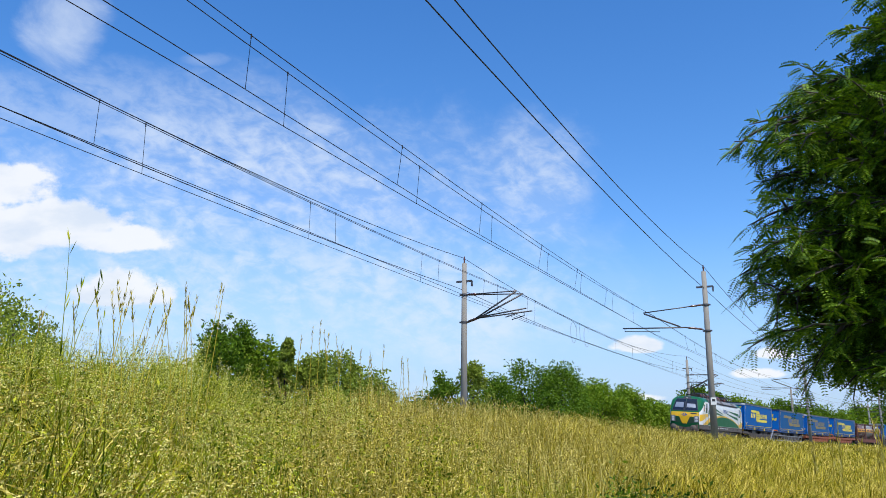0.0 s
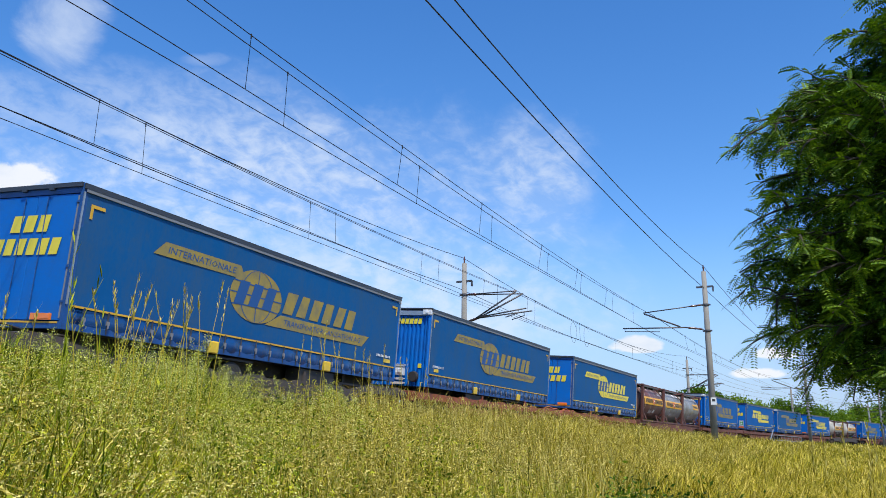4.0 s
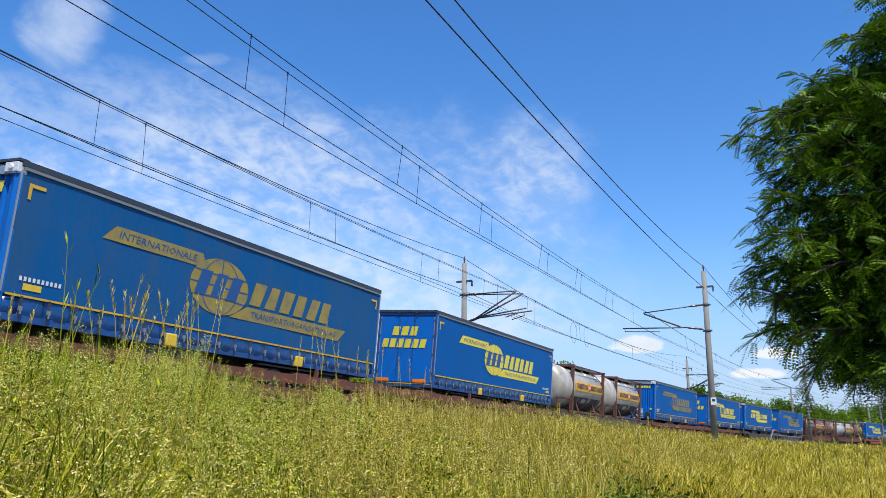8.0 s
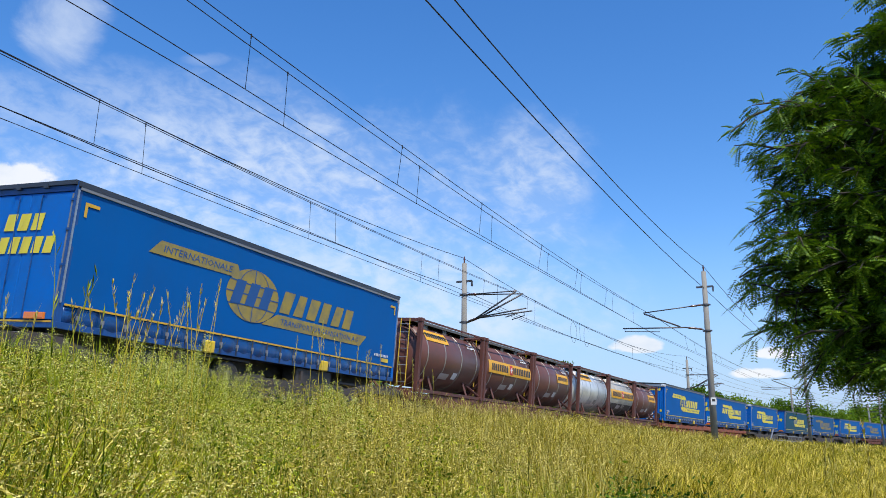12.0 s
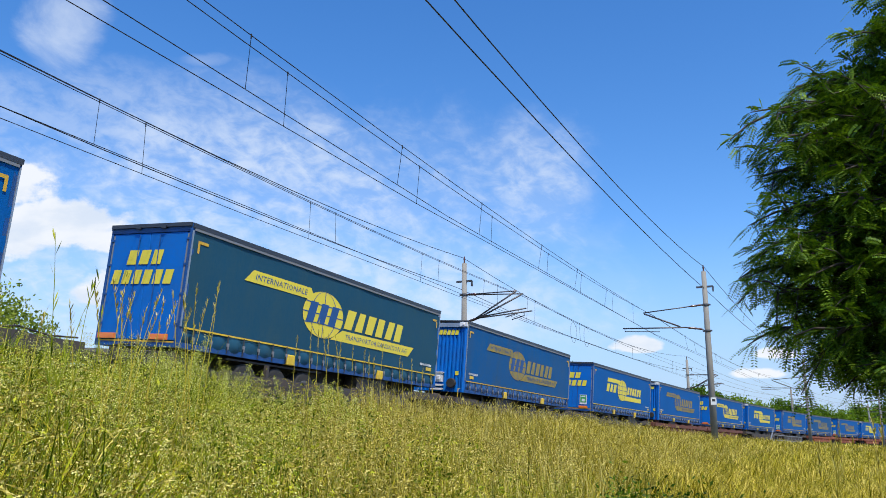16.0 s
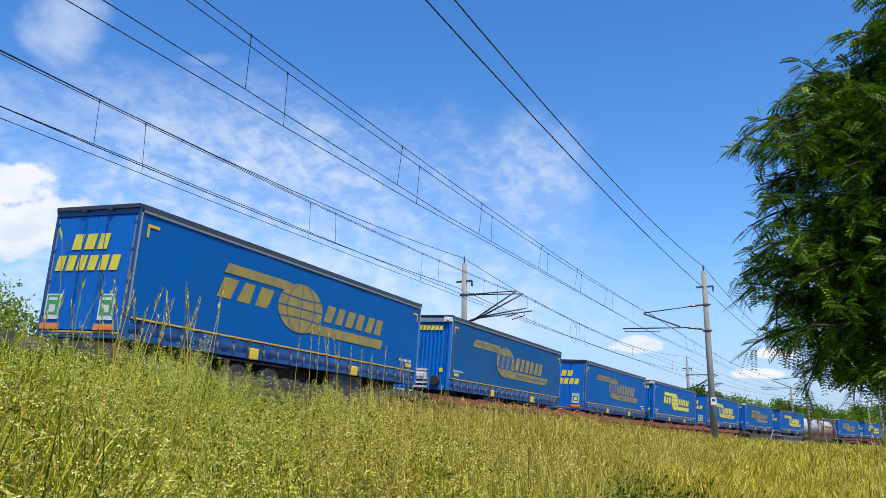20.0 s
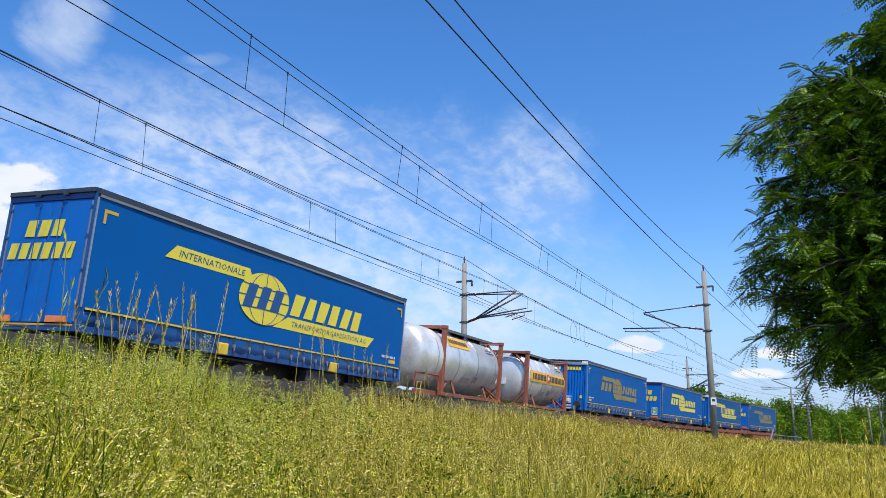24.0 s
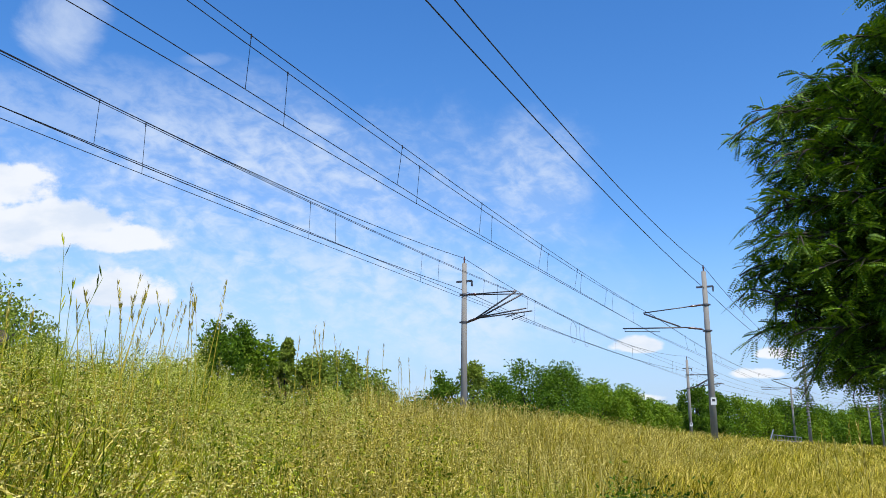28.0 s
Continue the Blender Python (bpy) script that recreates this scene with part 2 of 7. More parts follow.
GRIME = (0.16, 0.15, 0.12)
M = {
    "curtain_clean": material("curtain_clean", (0.0006, 0.100, 0.345), 0.55, shine=0.10, vary=0.10, scale=0.5, fine=14, bump=0.004, dirt=(0.012, 0.085, 0.24), dirt_amount=0.4, dirt_scale=0.6, stretch=(1, 1, 0.5)),
    "curtain_dull": material("curtain_dull", (0.003, 0.090, 0.265), 0.6, shine=0.12, vary=0.14, scale=0.5, fine=14, bump=0.004, dirt=(0.05, 0.09, 0.13), dirt_amount=0.6, dirt_scale=0.8, stretch=(1, 1, 0.5)),
    "curtain_grey": material("curtain_grey", (0.013, 0.074, 0.128), 0.65, shine=0.15, vary=0.16, scale=0.5, fine=14, bump=0.004, dirt=(0.035, 0.085, 0.10), dirt_amount=0.6, dirt_scale=0.8, stretch=(1, 1, 0.5)),
    "panel_blue": material("panel_blue", (0.0008, 0.140, 0.52), 0.5, shine=0.15, vary=0.10, scale=1.0, fine=20, bump=0.002, dirt=(0.04, 0.09, 0.16), dirt_amount=0.35),
    "board_blue": material("board_blue", (0.006, 0.075, 0.27), 0.5, vary=0.2, scale=2.0, fine=30, dirt=(0.02, 0.04, 0.08), dirt_amount=0.6, dirt_scale=2.5),
    "skirt_blue": material("skirt_blue", (0.004, 0.060, 0.21), 0.22, vary=0.25, scale=3.0, fine=30, dirt=(0.02, 0.035, 0.06), dirt_amount=0.5, dirt_scale=2.5),
    "logo_yellow": material("logo_yellow", (0.76, 0.62, 0.045), 0.45, vary=0.08, scale=1.5, fine=25),
    "logo_faded": material("logo_faded", (0.36, 0.26, 0.04), 0.6, vary=0.35, scale=2.2, fine=25, spread=(0.20, 0.17, 0.075)),
    "logo_blue": material("logo_blue", (0.012, 0.075, 0.24), 0.5, vary=0.1),
    "tape_yellow": material("tape_yellow", (0.62, 0.36, 0.03), 0.5, vary=0.15),
    "yellow": material("yellow", (0.78, 0.52, 0.02), 0.4, vary=0.12, dirt=GRIME, dirt_amount=0.4, dirt_scale=4),
    "rail_dark": material("rail_dark", (0.035, 0.04, 0.05), 0.45, vary=0.2),
    "trim_grey": material("trim_grey", (0.20, 0.21, 0.23), 0.5, vary=0.2, dirt=GRIME, dirt_amount=0.4, dirt_scale=3),
    "alu": material("alu", (0.45, 0.47, 0.50), 0.38, metal=0.7, vary=0.15, dirt=GRIME, dirt_amount=0.3),
    "roof_sheet": material("roof_sheet", (0.45, 0.48, 0.52), 0.6, vary=0.15, dirt=GRIME, dirt_amount=0.5),
    "chassis": material("chassis", (0.02, 0.02, 0.022), 0.6, vary=0.3, dirt=(0.09, 0.075, 0.06), dirt_amount=0.6),
    "tyre": material("tyre", (0.018, 0.018, 0.018), 0.85, vary=0.3, dirt=(0.07, 0.06, 0.05), dirt_amount=0.5),
    "rim": material("rim", (0.11, 0.11, 0.115), 0.6, metal=0.3, vary=0.25, dirt=GRIME, dirt_amount=0.6),
    "lamp_red": material("lamp_red", (0.80, 0.20, 0.02), 0.3, vary=0.15, coat=0.5),
    "placard_green": material("placard_green", (0.05, 0.33, 0.09), 0.4, vary=0.08),
    "white": material("white", (0.72, 0.73, 0.72), 0.4, vary=0.08, dirt=GRIME, dirt_amount=0.3),
    "ink": material("ink", (0.03, 0.03, 0.035), 0.6, vary=0.1),
    "red_paint": material("red_paint", (0.55, 0.03, 0.02), 0.45, vary=0.1),
    "blue_paint": material("blue_paint", (0.03, 0.10, 0.42), 0.45, vary=0.1),
    "wagon_orange": material("wagon_orange", (0.30, 0.075, 0.03), 0.65, vary=0.25, scale=2, fine=40, dirt=(0.10, 0.05, 0.03), dirt_amount=0.7, dirt_scale=1.6),
    "wagon_brown": material("wagon_brown", (0.17, 0.05, 0.027), 0.7, vary=0.28, scale=2, fine=40, dirt=(0.06, 0.04, 0.03), dirt_amount=0.7, dirt_scale=1.6),
    "wagon_grey": material("wagon_grey", (0.055, 0.05, 0.045), 0.7, vary=0.3, scale=2, fine=40, dirt=(0.10, 0.06, 0.04), dirt_amount=0.6, dirt_scale=1.6),
    "steel_dark": material("steel_dark", (0.045, 0.04, 0.037), 0.6, metal=0.4, vary=0.3, dirt=(0.11, 0.06, 0.035), dirt_amount=0.6, dirt_scale=3),
    "tank_brown": material("tank_brown", (0.15, 0.058, 0.043), 0.40, vary=0.25, scale=1.2, fine=18, dirt=(0.08, 0.055, 0.048), dirt_amount=0.6, dirt_scale=1.0),
    "tank_grey": material("tank_grey", (0.34, 0.325, 0.29), 0.4, metal=0.35, vary=0.2, scale=1.2, fine=18, dirt=(0.10, 0.09, 0.08), dirt_amount=0.6, dirt_scale=1.0),
    "tank_steel": material("tank_steel", (0.80, 0.79, 0.75), 0.32, metal=0.45, vary=0.14, scale=1.2, fine=18, dirt=(0.25, 0.23, 0.20), dirt_amount=0.5, dirt_scale=1.0),
    "tank_cream": material("tank_cream", (0.50, 0.47, 0.40), 0.45, metal=0.15, vary=0.18, scale=1.2, fine=18, dirt=(0.17, 0.15, 0.12), dirt_amount=0.6, dirt_scale=1.0),
    # underside shade of the cream barrels as a dark colour, with some dirt
    "tank_shade_dirt": material("tank_shade_dirt", (0.055, 0.045, 0.038), 0.7, vary=0.3, scale=1.5, fine=20, dirt=(0.12, 0.10, 0.085), dirt_amount=0.6, dirt_scale=1.2),
    "walk_grating": material("walk_grating", (0.17, 0.165, 0.155), 0.6, metal=0.4, vary=0.25, scale=4, fine=60, dirt=(0.10, 0.07, 0.05), dirt_amount=0.5, dirt_scale=3),
    "frame_rust": material("frame_rust", (0.31, 0.085, 0.042), 0.65, vary=0.3, scale=3, fine=40, dirt=(0.10, 0.05, 0.035), dirt_amount=0.7, dirt_scale=2),
    "frame_brown": material("frame_brown", (0.13, 0.042, 0.030), 0.6, vary=0.3, scale=3, fine=40, dirt=(0.05, 0.03, 0.022), dirt_amount=0.7, dirt_scale=2),
    "band_orange": material("band_orange", (0.80, 0.40, 0.012), 0.45, vary=0.1, scale=2, fine=20, dirt=(0.3, 0.16, 0.04), dirt_amount=0.4, dirt_scale=2.5),
    "loco_white": material("loco_white", (0.74, 0.76, 0.75), 0.32, vary=0.07, scale=1, fine=15, dirt=(0.42, 0.40, 0.36), dirt_amount=0.4, dirt_scale=1.0, coat=0.3),
    "loco_green": material("loco_green", (0.003, 0.105, 0.036), 0.42, vary=0.12, scale=1, fine=15, dirt=(0.02, 0.10, 0.05), dirt_amount=0.35, coat=0.05, shine=0.25),
    "loco_yellow": material("loco_yellow", (0.80, 0.47, 0.01), 0.35, vary=0.08, coat=0.3, dirt=(0.4, 0.25, 0.05), dirt_amount=0.3),
    "loco_grey": material("loco_grey", (0.15, 0.155, 0.16), 0.6, vary=0.2, scale=2, fine=25, dirt=(0.14, 0.12, 0.10), dirt_amount=0.6, dirt_scale=2),
    "roof_grey": material("roof_grey", (0.20, 0.205, 0.21), 0.6, vary=0.15, scale=2, fine=25, dirt=(0.14, 0.12, 0.10), dirt_amount=0.4, dirt_scale=2),
    "loco_under": material("loco_under", (0.075, 0.07, 0.062), 0.7, vary=0.3, dirt=(0.14, 0.10, 0.07), dirt_amount=0.7, dirt_scale=2),
    "insulator": material("insulator", (0.19, 0.05, 0.035), 0.3, vary=0.15, coat=0.5),
    "window": glass("window", (0.012, 0.015, 0.018)),
    "headlight": glass("headlight", (0.55, 0.57, 0.58), 0.15),
    "concrete": material("concrete", (0.27, 0.255, 0.225), 0.85, vary=0.16, scale=1.5, fine=45, bump=0.004, dirt=(0.12, 0.11, 0.09), dirt_amount=0.6, dirt_scale=1.5, stretch=(1, 1, 0.35)),
    "galvanised": material("galvanised", (0.30, 0.31, 0.32), 0.5, metal=0.6, vary=0.2, dirt=(0.15, 0.11, 0.08), dirt_amount=0.5, dirt_scale=5),
    "arm_dark": material("arm_dark", (0.10, 0.10, 0.105), 0.5, metal=0.5, vary=0.2, dirt=(0.09, 0.06, 0.045), dirt_amount=0.5, dirt_scale=5),
    "wire": material("wire", (0.03, 0.028, 0.028), 0.5, metal=0.5, vary=0.1),
    "porcelain": material("porcelain", (0.10, 0.04, 0.03), 0.25, vary=0.1, coat=0.5),
    "rail_steel": material("rail_steel", (0.20, 0.11, 0.07), 0.5, metal=0.6, vary=0.25),
    "ballast": material("ballast", (0.22, 0.19, 0.165), 0.95, vary=0.45, scale=4, fine=22, bump=0.03, dirt=(0.12, 0.075, 0.05), dirt_amount=0.6),
    "soil": material("soil", (0.035, 0.045, 0.008), 0.95, vary=0.4, scale=0.8, fine=9, bump=0.05, spread=(0.075, 0.075, 0.014)),
    "bark": material("bark", (0.055, 0.042, 0.032), 0.9, vary=0.4, scale=6, fine=40, bump=0.012, stretch=(1, 1, 0.25)),
    "leaf_near": material("leaf_near", (0.036, 0.10, 0.005), 0.55, vary=0.15, island=0.8, spread=(0.17, 0.28, 0.008), translucent=0.2, shine=0.25),
    "leaf_a": material("leaf_a", (0.11, 0.21, 0.010), 0.6, vary=0.35, scale=0.4, island=0.6, spread=(0.23, 0.33, 0.018), translucent=0.38, shine=0.15),
    "leaf_b": material("leaf_b", (0.06, 0.14, 0.008), 0.6, vary=0.3, scale=0.4, island=0.6, spread=(0.15, 0.25, 0.014), translucent=0.35, shine=0.15),
    "leaf_c": material("leaf_c", (0.17, 0.24, 0.034), 0.6, vary=0.3, scale=0.4, island=0.6, spread=(0.30, 0.37, 0.04), translucent=0.38, shine=0.15),
    "grass_green": grass("grass_green", (0.0564, 0.0807, 0.00197), (0.254, 0.254, 0.00565), (0.651, 0.549, 0.0457)),
    "grass_fresh": grass("grass_fresh", (0.0417, 0.0807, 0.00245), (0.194, 0.253, 0.00595), (0.555, 0.534, 0.0267)),
    "grass_dry": grass("grass_dry", (0.22, 0.19, 0.006), (0.47, 0.38, 0.022), (0.78, 0.63, 0.15)),
    "seed_head": grass("seed_head", (0.24, 0.19, 0.022), (0.44, 0.36, 0.055), (0.74, 0.63, 0.20)),
    "blossom": grass("blossom", (0.34, 0.37, 0.02), (0.56, 0.56, 0.075), (0.82, 0.80, 0.30)),
    "weed_leaf": grass("weed_leaf", (0.0497, 0.0844, 0.00298), (0.194, 0.249, 0.00777), (0.512, 0.512, 0.0335)),
}

# ---------------------------------------------------------------- mesh helpers


class Geo:
    """Corners and faces of one mesh."""

    def __init__(self):
        self.v, self.f = [], []

    def add(self, verts, faces):
        n = len(self.v)
        self.v += [tuple(p) for p in verts]
        self.f += [tuple(i + n for i in f) for f in faces]
        return self

    def box(self, x0, x1, y0, y1, z0, z1):
        return self.add([(x, y, z) for z in (z0, z1) for x, y in ((x0, y0), (x1, y0), (x1, y1), (x0, y1))],
                        [(0, 3, 2, 1), (4, 5, 6, 7), (0, 1, 5, 4), (1, 2, 6, 5), (2, 3, 7, 6), (3, 0, 4, 7)])

    def prism(self, poly, axis, a, b):
        """poly: 2D points; axis 'x' (poly is y, z), 'y' (x, z) or 'z' (x, y); from a to b."""
        def at(p, d):
            return {"x": (d, p[0], p[1]), "y": (p[0], d, p[1]), "z": (p[0], p[1], d)}[axis]
        n = len(poly)
        return self.add([at(p, a) for p in poly] + [at(p, b) for p in poly],
                        [tuple(range(n)), tuple(range(2 * n - 1, n - 1, -1))] + [(i, i + n, (i + 1) % n + n, (i + 1) % n) for i in range(n)])

    def tube(self, pts, radii, n=8, caps=True):
        pts = [Vector(p) for p in pts]
        if isinstance(radii, (int, float)):
            radii = [radii] * len(pts)
        base, rings = len(self.v), []
        for i, p in enumerate(pts):
            d = (pts[min(i + 1, len(pts) - 1)] - pts[max(i - 1, 0)]).normalized()
            a = d.cross(Vector((0, 0, 1)))
            if a.length < 1e-3:
                a = Vector((1, 0, 0))
            a.normalize()
            b = d.cross(a)
            rings.append([p + (a * math.cos(k * 2 * math.pi / n) + b * math.sin(k * 2 * math.pi / n)) * radii[i] for k in range(n)])
        for r in rings:
            self.v += [tuple(q) for q in r]
        for i in range(len(pts) - 1):
            for k in range(n):
                self.f.append((base + i * n + k, base + i * n + (k + 1) % n, base + (i + 1) * n + (k + 1) % n, base + (i + 1) * n + k))
        if caps:
            self.f.append(tuple(base + k for k in range(n - 1, -1, -1)))
            self.f.append(tuple(base + (len(pts) - 1) * n + k for k in range(n)))
        return self

    def flat(self, poly, y):
        """A thin painted shape on a side wall: poly in x, z, facing -y."""
        n = len(self.v)
        self.v += [(p[0], y, p[1]) for p in poly]
        self.f.append(tuple(range(n, n + len(poly))))
        return self


def to_mesh(name, geo, mat, bevel=0.0, smooth=False):
    me = bpy.data.meshes.new(name)
    me.from_pydata(geo.v, [], geo.f)
    me.materials.append(M[mat])
    if bevel:
        bm = bmesh.new()
        bm.from_mesh(me)
        bmesh.ops.bevel(bm, geom=bm.edges[:], offset=bevel, segments=1, affect="EDGES", clamp_overlap=True)
        bm.to_mesh(me)
        bm.free()
    if smooth:
        me.polygons.foreach_set("use_smooth", [True] * len(me.polygons))
    me.update()
    return me


CACHE = {}


def part(name, key, build, mat, parent, label="", at=None, bevel=0.0, smooth=False):
    """One mesh object under a thing or part. Alike parts share one mesh by key; build() gives its Geo."""
    k = (key, mat)
    if k not in CACHE:
        CACHE[k] = to_mesh(name, build(), mat, bevel, smooth)
    ob = new(name, CACHE[k])
    ob.parent = parent
    if at is not None:
        ob.matrix_basis = at if isinstance(at, Matrix) else Matrix.Translation(at)
    if label:
        tagged(ob, label)
    return ob


def lone(name, geo, mat, label="", category="", group="", kind="", bevel=0.0, smooth=False):
    return tagged(new(name, to_mesh(name, geo, mat, bevel, smooth)), label, category, group, kind)


def quads_mesh(name, verts, mat, k=4):
    """verts: array (n, k, 3) of separate faces of k corners."""
    verts = np.asarray(verts, dtype=np.float32)
    n = len(verts)
    me = bpy.data.meshes.new(name)
    me.vertices.add(n * k)
    me.vertices.foreach_set("co", verts.reshape(-1))
    me.loops.add(n * k)
    me.loops.foreach_set("vertex_index", np.arange(n * k, dtype=np.int32))
    me.polygons.add(n)
    me.polygons.foreach_set("loop_start", np.arange(0, n * k, k, dtype=np.int32))
    me.materials.append(M[mat])
    me.update(calc_edges=True)
    me.validate()
    return me


# ---------------------------------------------------------------- the line of the railway
# A curve of 555 m radius, canted, that runs out into straights; s is measured along the near side of the passing train.
CURVE_R, NEAR, CANT, RAIL = 555.31, 12.801, radians(3.935), 0.70
S0, S1 = -45.0, 165.0


def line_point(s, out, up):
    """s along the line, out from the train's near side away from the curve's centre, up from the eye's height."""
    c = min(max(s, S0), S1)
    th, extra = c / CURVE_R, s - c
    r = CURVE_R + out
    return Vector((r * math.sin(th) + extra * math.cos(th), NEAR - CURVE_R + r * math.cos(th) - extra * math.sin(th), up))


def lateral(x, y):
    """Signed distance (arrays) from the near side of the train, and s."""
    cx, cy = x, y - (NEAR - CURVE_R)
    th = np.arctan2(cx, cy)
    q, s = np.hypot(cx, cy) - CURVE_R, th * CURVE_R
    for c, side_ in ((S0, -1), (S1, 1)):
        t = c / CURVE_R
        along = cx * np.cos(t) - cy * np.sin(t)
        acr = cx * np.sin(t) + cy * np.cos(t) - CURVE_R
        m = along * side_ > 0
        q, s = np.where(m, acr, q), np.where(m, c + along, s)
    return q, s


def canted(s, out, up):
    """A point in the train's leaning frame."""
    return line_point(s, out * math.cos(CANT) - up * math.sin(CANT), out * math.sin(CANT) + up * math.cos(CANT))


def track_pose(s, out=1.275, up=RAIL):
    th = min(max(s, S0), S1) / CURVE_R
    ex = Vector((math.cos(th), -math.sin(th), 0))
    o = Vector((math.sin(th), math.cos(th), 0))
    z = Vector((0, 0, 1))
    ey, ez = o * math.cos(CANT) + z * math.sin(CANT), z * math.cos(CANT) - o * math.sin(CANT)
    m = Matrix((ex, ey, ez)).transposed().to_4x4()
    m.translation = canted(s, out, up)
    return m


SPEED = 26.269
MOVERS = []      # (thing, place along the train at the start, out, up)


def on_train(ob, u, out=1.275, up=RAIL):
    MOVERS.append((ob, u, out, up))
    ob.matrix_basis = track_pose(u, out, up)

# ---------------------------------------------------------------- ground
def profile(q, s):
    """Height of the ground across the line: meadow, embankment, track bed, ditch and field beyond."""
    xs = np.array([-60.0, -13.5, -11.0, -8.8, -7.0, -5.6, -3.0, 3.6, 6.4, 8.6, 11.5, 60.0])
    zs = np.array([-1.60, -1.55, -1.20, -0.52, -0.06, -0.02, -0.10, 0.22, 0.25, -0.5, -0.8, -0.6])
    return np.interp(q, xs, zs)


def ground_z(x, y):
    x, y = np.asarray(x, float), np.asarray(y, float)
    q, s = lateral(x, y)
    z = profile(q, s)
    near = np.clip(1 - np.hypot(x, y) / 200, 0, 1)
    z = z + near * (q < -5.4) * (0.07 * np.sin(x * 0.9 + 1.3 * np.sin(y * 0.7)) + 0.05 * np.sin(x * 0.37 + y * 1.7))
    return z


def make_ground():
    radii = np.concatenate([[0.0], np.geomspace(0.8, 3500, 120)])
    ang = np.linspace(0, 2 * np.pi, 280, endpoint=False)
    rr, aa = np.meshgrid(radii[1:], ang, indexing="ij")
    x, y = rr * np.sin(aa), rr * np.cos(aa)
    z = ground_z(x, y)
    v = [(0, 0, float(ground_z(0, 0)))] + list(zip(x.ravel().tolist(), y.ravel().tolist(), z.ravel().tolist()))
    n = len(ang)
    f = [(0, 1 + (k + 1) % n, 1 + k) for k in range(n)]
    for i in range(len(radii) - 2):
        a = 1 + i * n
        f += [(a + k, a + (k + 1) % n, a + n + (k + 1) % n, a + n + k) for k in range(n)]
    g = Geo()
    g.v, g.f = v, [t[::-1] for t in f]
    lone("ground", g, "soil", "meadow ground with green and dry earth under tall grass", "ground", kind="structure", smooth=True)


make_ground()


def sweep(name, poly, s_from, s_to, step, mat, parent=None, lean=True, label="", category="", kind=""):
    """A section (out, up) drawn along the line."""
    g, n = Geo(), len(poly)
    ss = np.arange(s_from, s_to + step / 2, step)
    for s in ss:
        for o, u in poly:
            g.v.append(tuple(canted(s, o, u) if lean else line_point(s, o, u)))
    for i in range(len(ss) - 1):
        for k in range(n):
            a, b = i * n + k, i * n + (k + 1) % n
            g.f.append((a, a + n, b + n, b))
    ob = lone(name, g, mat, label, category, kind=kind)
    ob.parent = parent
    return ob


def make_tracks():
    for out, word in ((1.275, "main"), (-3.3, "second")):
        base = tagged(new("railway_track"), "ballasted railway track with rusty rails on concrete sleepers", "track", kind="structure")
        c = out
        sweep("ballast", [(c - 2.3, RAIL - 0.62), (c - 1.6, RAIL - 0.24), (c + 1.6, RAIL - 0.24), (c + 2.3, RAIL - 0.62)], -700, 790, 5, "ballast", base)
        for e in (-0.75, 0.75):
            h = 0.036
            sweep("rail", [(c + e - h, RAIL), (c + e + h, RAIL), (c + e + h, RAIL - 0.04), (c + e + 0.01, RAIL - 0.06), (c + e + 0.01, RAIL - 0.14), (c + e + 0.07, RAIL - 0.17), (c + e - 0.07, RAIL - 0.17), (c + e - 0.01, RAIL - 0.14), (c + e - 0.01, RAIL - 0.06), (c + e - h, RAIL - 0.04)], -700, 790, 5, "rail_steel", base)
        for i in range(110):
            m = track_pose(-10 + i * 0.62, c, RAIL)
            part("sleeper", "sleeper", lambda: Geo().box(-0.13, 0.13, -1.3, 1.3, -0.36, -0.18), "concrete", base, at=m)


make_tracks()


